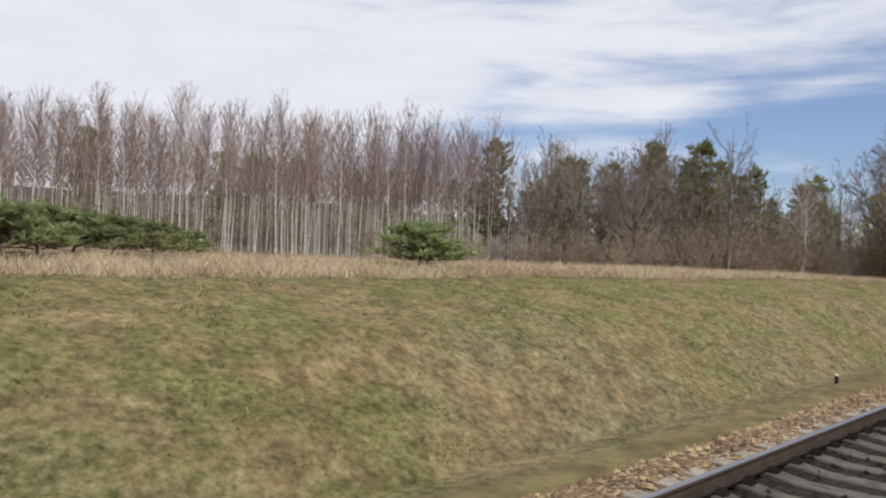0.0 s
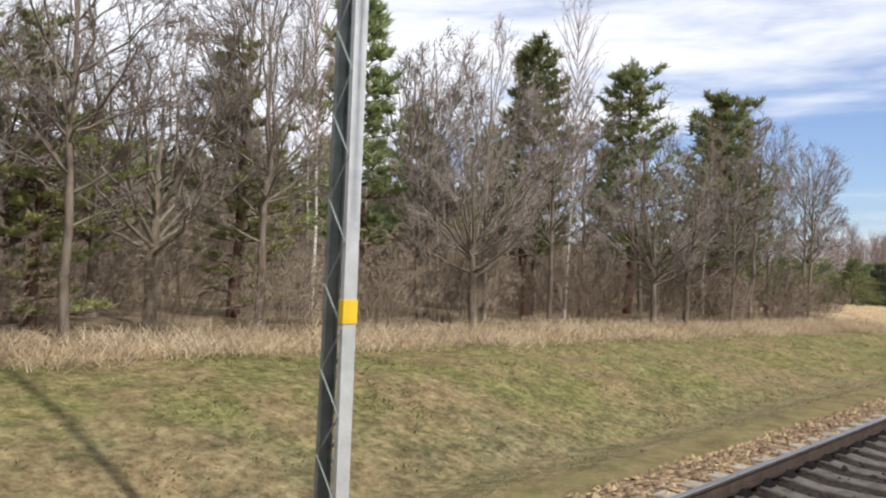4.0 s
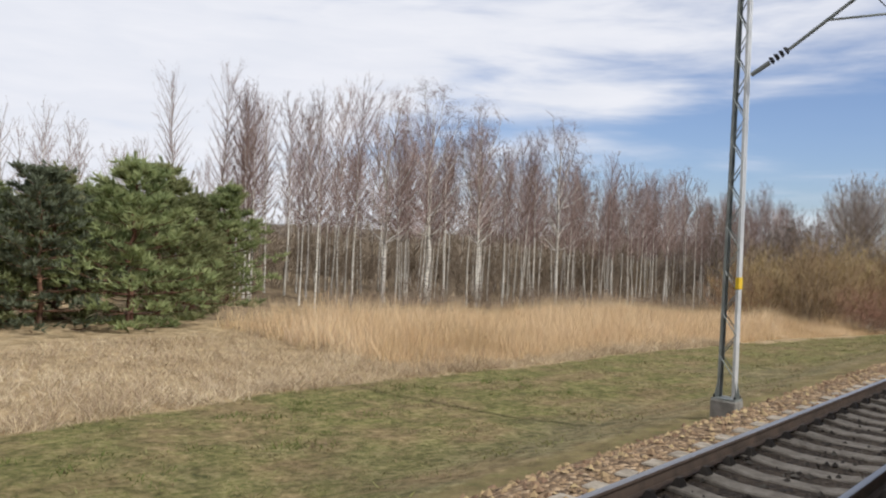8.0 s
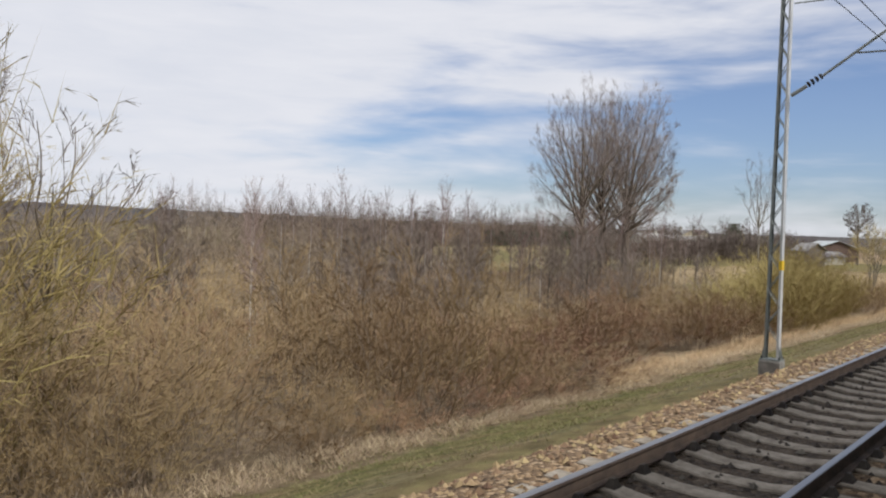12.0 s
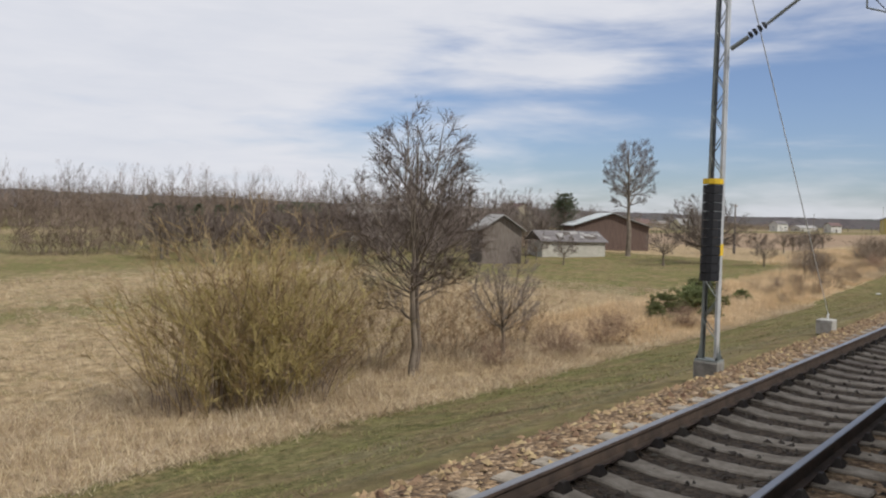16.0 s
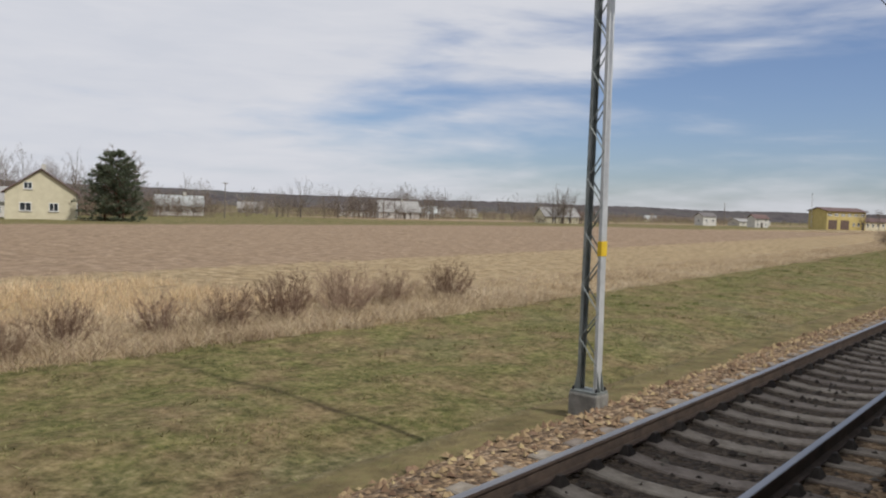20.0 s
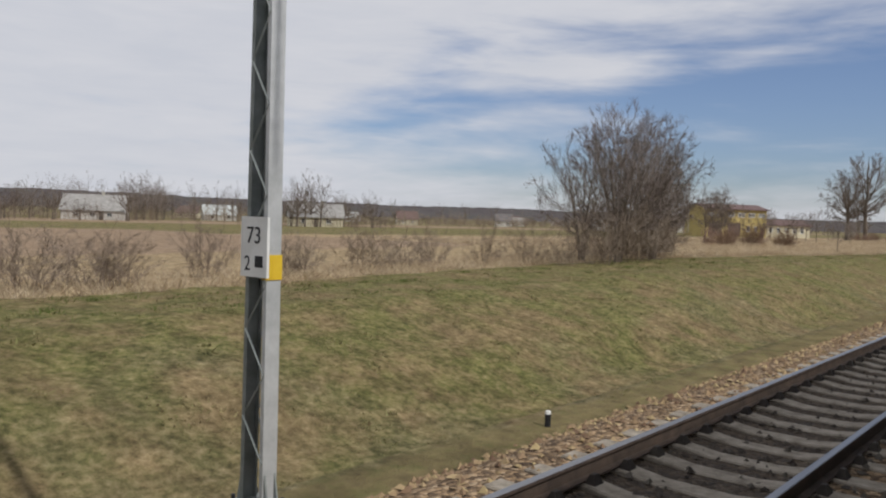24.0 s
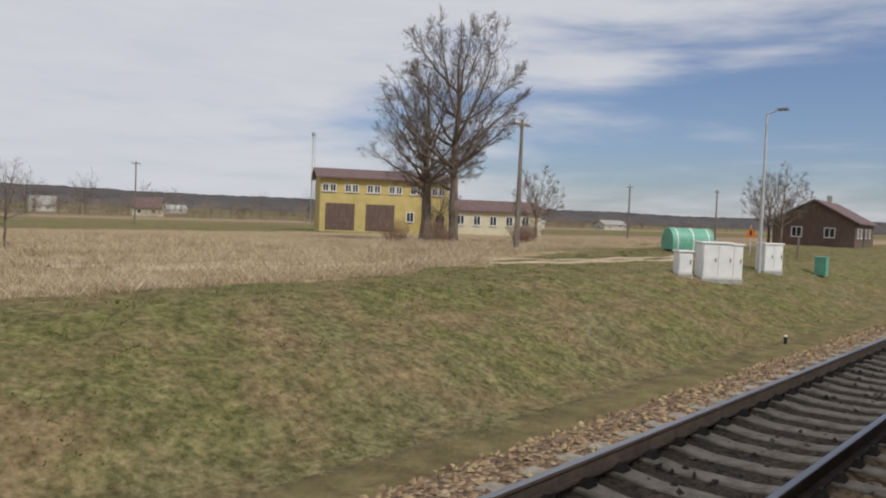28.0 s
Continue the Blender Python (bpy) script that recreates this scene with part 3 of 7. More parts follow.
def make_track():
    bed = Buf().prism([(5.55, -0.76), (5.05, -0.62), (4.55, -0.30), (4.25, -0.21), (MID + 0.8, -0.215), (MID + 0.4, -0.25), (MID - 0.4, -0.25), (MID - 0.8, -0.215), (1.0, -0.21), (0.2, -0.24), (-2.6, -0.22), (-3.6, -0.62), (-4.1, -0.76)], X0, X1)
    tagged(new("ballast_bed", bed.mesh("ballast_bed", M["ballast"])), "brown broken-stone ballast under the track", "ballast", kind="structure")
    track = thing("railway_track", 0, 0, 0, "worn rusty rails on pale concrete sleepers in brown ballast", "railway track")
    for y in (FAR, NEAR):
        foot = [(-0.07, -0.172), (-0.07, -0.16), (-0.012, -0.145), (-0.009, -0.05), (-0.036, -0.035), (-0.036, -0.006), (0.036, -0.006), (0.036, -0.035), (0.009, -0.05), (0.012, -0.145), (0.07, -0.16), (0.07, -0.172)]
        rail = part("rail", Buf().prism([(y + a, b) for a, b in foot], X0, X1).mesh("rail", M["rail_side"]), track, "rusty steel rail")
        part("rail_head", Buf().prism([(y - 0.036, -0.006), (y - 0.03, 0.0), (y + 0.03, 0.0), (y + 0.036, -0.006)], X0, X1).mesh("rail_head", M["rail_head"]), rail, "bright worn running surface")
    sl = Buf().prism([(-1.3, -0.30), (-1.28, -0.185), (-0.62, -0.185), (-0.3, -0.228), (0.3, -0.228), (0.62, -0.185), (1.28, -0.185), (1.3, -0.30)], -0.125, 0.125)
    me = bevelled(sl, "sleeper", M["sleeper"], 0.015, 1)
    rest = Buf()
    rng = random.Random(3)
    lv, lf = [tuple(v.co) for v in me.vertices], [tuple(p.vertices) for p in me.polygons]
    n = int((X1 - X0) / 0.6)
    for i in range(n):
        x = X0 + 0.6 * i + rng.uniform(-0.015, 0.015)
        if 430 < x < 609:
            part("sleeper", me, track, m=Matrix.Translation((x, MID + rng.uniform(-0.01, 0.01), rng.uniform(-0.006, 0.004))))
        else:
            b = len(rest.v)
            dz = rng.uniform(-0.006, 0.004)
            rest.v += [(a + x, c + MID, d + dz) for a, c, d in lv]
            rest.f += [tuple(b + q for q in f) for f in lf]
    more = part("sleepers", rest.mesh("sleepers", M["sleeper"]), track)
    more["kind"] = "stuff"
    clips = Buf()
    for i in range(n):
        x = X0 + 0.6 * i
        for y in (FAR, NEAR):
            for s in (-1, 1):
                c = y + s * 0.115
                b = len(clips.v)
                clips.v += [(x - 0.075, c - 0.055, -0.19), (x + 0.075, c - 0.055, -0.19), (x + 0.075, c + 0.055, -0.19), (x - 0.075, c + 0.055, -0.19), (x - 0.035, c - 0.02, -0.105), (x + 0.035, c - 0.02, -0.105), (x + 0.035, c + 0.02, -0.105), (x - 0.035, c + 0.02, -0.105)]
                clips.f += [tuple(b + q for q in f) for f in ((4, 5, 6, 7), (0, 1, 5, 4), (1, 2, 6, 5), (2, 3, 7, 6), (3, 0, 4, 7))]
    part("rail_clips", clips.mesh("rail_clips", M["clip"]), track, "dark rail fastenings")["kind"] = "stuff"


make_track()


def scatter_stones(name, label, seed, n, y0, y1, mat):
    """Loose stones proud of the ballast: uneven lumps, sunk to their waists."""
    rng = np.random.default_rng(seed)
    x, y = rng.uniform(0, 870, n), rng.uniform(y0, y1, n)
    zb = np.interp(y, [0.2, 1.0, MID - 0.8, MID - 0.4, MID + 0.4, MID + 0.8, 4.25, 4.55, 5.05, 5.55], [-0.24, -0.21, -0.215, -0.25, -0.25, -0.215, -0.21, -0.30, -0.62, -0.74])
    s = rng.uniform(0.022, 0.055, n) * np.where(y > 4.2, 1.15, 1)
    base = np.array([(1, 0, 0), (0, 1, 0), (-1, 0, 0), (0, -1, 0), (0, 0, 0.8)])
    pts = base[None] * rng.uniform(0.6, 1.25, (n, 5, 1)) + rng.normal(0, 0.16, (n, 5, 3))
    a = rng.uniform(0, 6.28, n)
    ca, sa = np.cos(a)[:, None], np.sin(a)[:, None]
    px, py = pts[..., 0] * ca - pts[..., 1] * sa, pts[..., 0] * sa + pts[..., 1] * ca
    v = np.stack([px * s[:, None] + x[:, None], py * s[:, None] + y[:, None], pts[..., 2] * s[:, None] + zb[:, None] + 0.012], 2).reshape(-1, 3)
    f = np.array([(0, 1, 4), (1, 2, 4), (2, 3, 4), (3, 0, 4)])
    faces = (np.arange(n)[:, None, None] * 5 + f[None]).reshape(-1, 3)
    me = bpy.data.meshes.new(name)
    me.from_pydata(v.tolist(), [], faces.tolist())
    me.materials.append(M[mat])
    tagged(new(name, me), label, "ballast", kind="stuff")


scatter_stones("ballast_stones", "loose orange-brown ballast stones on the shoulder", 5, 66000, 3.55, 5.5, "stone")
scatter_stones("track_stones", "grey oily ballast stones between the rails", 6, 36000, 1.0, 3.4, "dark_stone")

# ---- overhead line ----
MAST_Y = 5.28


def mast_meshes():
    d = {}
    H = 9.4
    for side, s in (("front", -1), ("back", 1)):
        b = Buf()
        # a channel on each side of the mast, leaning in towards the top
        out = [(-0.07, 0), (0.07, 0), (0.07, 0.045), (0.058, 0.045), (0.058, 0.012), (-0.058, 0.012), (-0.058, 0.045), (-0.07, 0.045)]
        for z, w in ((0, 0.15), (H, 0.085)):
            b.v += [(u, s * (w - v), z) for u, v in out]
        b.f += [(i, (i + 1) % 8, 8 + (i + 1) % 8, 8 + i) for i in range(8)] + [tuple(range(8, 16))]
        # front pale, back dark: the sunlit and unlit sides are put into the colours
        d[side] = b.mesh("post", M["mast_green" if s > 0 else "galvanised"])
    b = Buf()
    for u in (-0.066, 0.066):
        z, s = 0.35, 1
        while z < H - 0.5:
            zz = z + 0.36
            wa, wb = 0.14 - 0.065 * z / H, 0.14 - 0.065 * zz / H
            b.tube((u, -s * wa, z), (u, s * wb, zz), 0.011, n=4)
            z, s = zz, -s
    d["lacing"] = b.mesh("lacing", M["mast_green"])
    d["plate"] = Buf().box(-0.15, -0.205, 0, 0.15, 0.205, 0.035).mesh("base_plate", M["mast_green"])
    d["gusset"] = Buf().prism([(0.0, 0.03), (0.055, 0.03), (0.0, 0.30)], -0.008, 0.008).mesh("gusset", M["mast_green"])
    d["bolt"] = Buf().tube((0, 0, 0.03), (0, 0, 0.085), 0.017, n=6).mesh("bolt", M["black_metal"])
    d["footing"] = bevelled(Buf().box(-0.17, -0.22, -0.55, 0.17, 0.22, 0.12), "footing", M["old_concrete"], 0.03)
    d["band"] = Buf().box(-0.077, -0.148, 0, 0.077, -0.088, 0.2).mesh("yellow_band", M["yellow_paint"])
    # bracket over the track: sloping strut with an insulator, a top tie, and the steady arm below
    L = MAST_Y - MID
    b = Buf().tube((0, -0.16, 5.55), (0, -0.45, 5.72), 0.04).tube((0, -0.75, 5.9), (0, -L - 0.25, 7.35), 0.028)
    d["strut"] = b.mesh("strut", M["mast_green"])
    b = Buf()
    for i in range(4):
        o = 0.47 + 0.075 * i
        p, q = Vector((0, -o, 5.73 + 0.6 * (o - 0.45))), Vector((0, -o - 0.04, 5.73 + 0.6 * (o - 0.41)))
        b.tube(p, q, 0.075, 0.045, n=8)
    d["insulator"] = b.mesh("insulator", M["black_metal"])
    d["tie"] = Buf().tube((0, -0.14, 7.42), (0, -L - 0.1, 7.36), 0.016, n=5).mesh("tie", M["mast_green"])
    b = Buf().tube((0, -1.35, 6.28), (0, -L - 0.75, 6.2), 0.02, n=5).tube((0, -L + 0.35, 6.21), (0, -L + 0.35, 5.95), 0.014, n=5).tube((0, -L + 0.35, 5.95), (0, -L - 0.1, 5.78), 0.014, n=5)
    d["arm"] = b.mesh("steady_arm", M["mast_green"])
    d["weights"] = Buf().tube((0, 0, 0), (0, 0, 1.66), 0.03, n=6).mesh("weight_rod", M["wire"])
    d["disc"] = Buf().tube((0, 0, 0), (0, 0, 0.14), 0.165, n=12).mesh("weight_disc", M["black_metal"])
    d["cap"] = Buf().tube((0, 0, 0), (0, 0, 0.09), 0.17, n=12).mesh("weight_cap", M["yellow_paint"])
    d["sign"] = Buf().box(-0.012, -0.17, -0.24, 0.012, 0.17, 0.24).mesh("number_plate", M["white_paint"])
    return d


MAST = mast_meshes()


def lettering(text, size, mat):
    cu = bpy.data.curves.new("lettering", "FONT")
    cu.body, cu.size, cu.extrude, cu.align_x = text, size, 0.002, "CENTER"
    ob = bpy.data.objects.new("lettering", cu)
    me = bpy.data.meshes.new_from_object(ob)
    bpy.data.objects.remove(ob)
    me.materials.clear()
    me.materials.append(mat)
    return me


def mast(x, weights=0, plate="", arms=True, label="grey steel lattice catenary mast on a concrete footing beside the track"):
    z = -0.5
    m = thing("catenary_mast", x, MAST_Y, z, label, "catenary mast", "masts along the line")
    up = Matrix.Translation((0, 0, 0.145))
    part("footing", MAST["footing"], m, "weathered concrete footing")
    part("base_plate", MAST["plate"], m, m=Matrix.Translation((0, 0, 0.115)))
    for sx in (-0.05, 0.05):
        for sy in (-1, 1):
            part("gusset", MAST["gusset"], m, m=Matrix.Translation((sx, sy * 0.15, 0.115)) @ Matrix.Rotation(0 if sy > 0 else math.pi, 4, "Z"))
            part("bolt", MAST["bolt"], m, m=Matrix.Translation((sx * 2.3, sy * 0.175, 0.115)))
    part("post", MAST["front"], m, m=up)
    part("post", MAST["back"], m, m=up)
    part("lacing", MAST["lacing"], m, m=up)["kind"] = "stuff"
    part("yellow_band", MAST["band"], m, "yellow warning band", m=Matrix.Translation((0, 0.004, 1.98)))
    if arms:
        s = part("strut", MAST["strut"], m)
        part("insulator", MAST["insulator"], s, "dark ribbed insulator")
        part("tie", MAST["tie"], m)
        part("steady_arm", MAST["arm"], m)
    for i in range(weights):
        o = Matrix.Translation((-0.30 - 0.12 * i, -0.06 + 0.36 * i * (1 if weights > 1 else 0), 1.55 - 0.1 * i))
        w = part("weight_rod", MAST["weights"], m, m=o)
        for k in range(11):
            part("weight_disc", MAST["disc"], w, "dark cast weight", m=Matrix.Translation((0, 0, 0.15 * k)))
        part("weight_cap", MAST["cap"], w, "yellow cap plate", m=Matrix.Translation((0, 0, 1.66)))
        part("weight_rope", Buf().tube((0, 0, 1.7), (0, 0, 6.4), 0.012, n=5).mesh("weight_rope", M["wire"]), m, m=o)
    if plate:
        sg = part("number_plate", MAST["sign"], m, "white plate with black number", m=Matrix.Translation((-0.1, -0.02, 2.24)))
        face = Matrix.Rotation(radians(-90), 4, "Z") @ Matrix.Rotation(radians(90), 4, "X")
        part("digits", lettering(plate, 0.19, M["black_metal"]), sg, m=Matrix.Translation((-0.014, 0, 0.03)) @ face)
        part("digits", lettering("2", 0.17, M["black_metal"]), sg, m=Matrix.Translation((-0.014, 0.08, -0.19)) @ face)
        part("digit_bar", Buf().box(-0.016, -0.12, -0.16, -0.013, -0.02, -0.07).mesh("digit_bar", M["black_metal"]), sg)
    return m


MASTS = [-4.0, 50.5, 104.3, 157.2, 210.6, 265.3, 319.0, 373.5, 376.1, 430.6, 487.1, 544.0, 600.5, 657.4, 715.4, 772.4, 829.5, 886.5]
for mx in MASTS:
    if mx == 265.3:
        mast(mx, 2, "73", label="steel lattice mast with two weight stacks and a number plate")
    elif mx == 430.6:
        mast(mx, 1, label="steel lattice mast with one stack of dark tension weights")
    elif mx == 657.4:
        mast(mx, plate="73", label="steel lattice mast with a white number plate and yellow band")
    else:
        mast(mx)


def line_wires():
    for name, z0, sag, r, lab in (("contact_wire", 5.28, 0.0, 0.009, "taut copper contact wire over the track"), ("messenger_wire", 6.83, 0.75, 0.009, "sagging bearer wire over the track")):
        b = Buf()
        for a, c in zip(MASTS, MASTS[1:]):
            if c - a < 10:
                c = a + 2.6
            k = 6
            for i in range(k):
                p, q = i / k, (i + 1) / k
                b.tube((a + (c - a) * p, MID, z0 - sag * 4 * p * (1 - p)), (a + (c - a) * q, MID, z0 - sag * 4 * q * (1 - q)), r, n=4, caps=False)
        tagged(new(name, b.mesh(name, M["wire"])), lab, "overhead wire")
    b = Buf()
    for a, c in zip(MASTS, MASTS[1:]):
        if c - a < 10:
            continue
        for i in range(1, 8):
            p = i / 8
            b.tube((a + (c - a) * p, MID, 5.28), (a + (c - a) * p, MID, 6.83 - 3 * p * (1 - p)), 0.005, n=3, caps=False)
    tagged(new("dropper_wire", b.mesh("dropper_wire", M["wire"])), "thin droppers between bearer and contact wire", "overhead wire", kind="stuff")


line_wires()


def tail_wire(p, q, label):
    """The end of a tension length, drawn aside to the mast that carries its weights."""
    b = Buf().tube(p, q, 0.009, n=4, caps=False)
    tagged(new("tail_wire", b.mesh("tail_wire", M["wire"])), label, "overhead wire")


for xa, xb in ((376.1, 430.4), (319.0, 265.5)):
    tail_wire((xa, MID + 0.2, 5.34), (xb, MAST_Y - 0.1, 6.5), "contact wire drawn aside to the tension mast")
    tail_wire((xa, MID + 0.15, 6.2), (xb, MAST_Y - 0.1, 6.9), "bearer wire drawn aside to the tension mast")


def anchor_block(x, y, mast_x, top):
    a = thing("anchor_block", x, y, -0.75, "pale concrete anchor block in the grass beside the ballast", "anchor block", "anchor blocks of the overhead line")
    part("block", bevelled(Buf().box(-0.24, -0.2, 0, 0.24, 0.2, 0.38), "block", M["concrete"], 0.03), a)
    part("eye_bolt", Buf().tube((0.08, 0, 0.36), (0.14, 0, 0.52), 0.025).mesh("eye_bolt", M["galvanised"]), a)
    part("guy_rod", Buf().tube((0.14, 0, 0.5), (mast_x - x, MAST_Y - y, top), 0.011, n=5).mesh("guy_rod", M["galvanised"]), a, "slanting steel guy rod")


anchor_block(258.5, 5.55, 265.3, 7.6)
anchor_block(439.2, 5.5, 430.6, 8.4)
anchor_block(767.3, 5.5, 772.4, 8.0)

# ---- trees and shrubs ----


def turned(d, angle, rng):
    """d leaned by the angle in a random direction."""
    a = d.cross(Vector((rng.uniform(-1, 1), rng.uniform(-1, 1), rng.uniform(-1, 1))))
    if a.length < 1e-3:
        a = Vector((1, 0, 0))
    return (Matrix.Rotation(angle, 3, a.normalized()) @ d).normalized()


NEARBY = dict(share=1.0, side=2, wide=1.35, limbs=1.0)
DISTANT = dict(share=0.45, side=2, wide=2.0, limbs=0.6)
DETAIL = dict(NEARBY)


def twigs(buf, end, d, n, length, r, rng, spread=0.7, lift=0.15, back=0.0):
    r *= DETAIL["wide"]
    for _ in range(max(2, round(n * DETAIL["share"]))):
        p = end - d * (back * rng.random())
        e = turned(d, rng.uniform(0.25, spread), rng)
        e = (e + Vector((0, 0, lift))).normalized()
        q = p + e * length * rng.uniform(0.5, 1.0)
        buf.sliver(p, q, r)
        for _ in range(DETAIL["side"]):
            w = p.lerp(q, rng.uniform(0.25, 0.95))
            g = turned(e, rng.uniform(0.4, 1.0), rng)
            g = (g + Vector((0, 0, lift * 0.7))).normalized()
            buf.sliver(w, w + g * length * rng.uniform(0.25, 0.5), r * 0.8)


def branch(buf, p, d, L, r, level, rng, o):
    segs = 3 if level < o["levels"] else 2
    for s in range(segs):
        d = turned(d, rng.uniform(0, o["bend"]), rng)
        d = (d + Vector((0, 0, o["lift"]))).normalized()
        q = p + d * (L / segs)
        ra, rb = r * (1 - 0.75 * s / segs), r * (1 - 0.75 * (s + 1) / segs)
        buf.tube(p, q, ra, rb, n=4 if level < 2 else 3, caps=False)
        p = q
        if level < o["levels"]:
            for _ in range(o["kids"]):
                branch(buf, p, turned(d, rng.uniform(0.35, 0.85), rng), L * rng.uniform(0.35, 0.6), rb * 0.6, level + 1, rng, o)
        else:
            twigs(buf, p, d, o["twigs"], o["twig"], o["twig_r"], rng, lift=o["twig_lift"], back=L / segs)


def bare_tree(name, seed, H, clear, width, r, limbs, bark, twig, levels=1, kids=2, ntwig=5, twig_len=0.9, twig_r=0.012, lift=0.12, bend=0.22, steep=0.7, trunks=1, twig_lift=0.12, shape=0.6, oval=False):
    """A leafless tree: a trunk or several, limbs from the clear height up, twigs at the ends."""
    rng = random.Random(seed)
    tb, cb = Buf(), Buf()
    limbs = round(limbs * DETAIL["limbs"])
    o = dict(levels=levels, kids=kids, twigs=ntwig, twig=twig_len, twig_r=twig_r, lift=lift, bend=bend, twig_lift=twig_lift)
    for k in range(trunks):
        p = Vector((rng.uniform(-0.15, 0.15), rng.uniform(-0.15, 0.15), -0.25)) * (1 if trunks > 1 else 0.2)
        p.z = -0.3
        d = Vector((rng.uniform(-0.05, 0.05), rng.uniform(-0.05, 0.05), 1)).normalized()
        if trunks > 1:
            a = 6.283 * k / trunks
            d = Vector((math.cos(a) * 0.22, math.sin(a) * 0.22, 1)).normalized()
        segs = 9
        top = H * rng.uniform(0.85, 0.98)
        pts = [p]
        for s in range(segs):
            d = (turned(d, rng.uniform(0, 0.06), rng) + Vector((0, 0, 0.08))).normalized()
            pts.append(pts[-1] + d * ((top + 0.3) / segs))
        rr = r / math.sqrt(trunks)
        for s in range(segs):
            flare = 1.35 if s == 0 else 1.0
            tb.tube(pts[s], pts[s + 1], rr * flare * (1 - 0.92 * s / segs), rr * (1 - 0.92 * (s + 1) / segs), n=(6 if r > 0.1 else 5) if DETAIL["limbs"] == 1 else 4, caps=False)
        for i in range(limbs // trunks):
            u = (i + rng.random()) / (limbs // trunks)
            h = clear + (top - clear) * u
            s = min(segs - 1, int(h / top * segs))
            at = pts[s].lerp(pts[s + 1], h / top * segs - s)
            a = i * 2.4 + rng.uniform(-0.5, 0.5)
            reach = width * (math.sqrt(max(0.06, 1 - ((u - 0.38) / 0.64) ** 2)) if oval else (1 - u) ** shape * (0.55 + 0.45 * min(1, u * 5))) + 0.25
            st = steep + (0.45 if oval else 0.25) * u
            dd = Vector((math.cos(a) * math.cos(st), math.sin(a) * math.cos(st), math.sin(st)))
            branch(cb, at, dd, reach / max(0.35, math.cos(st)) * 0.85, rr * (1 - 0.85 * h / top) * 0.55 + 0.008, 1, rng, o)
        twigs(cb, pts[-1], d, 6, twig_len, twig_r, rng)
    return tb.mesh("trunk", bark, smooth=True), cb.mesh("crown", twig)


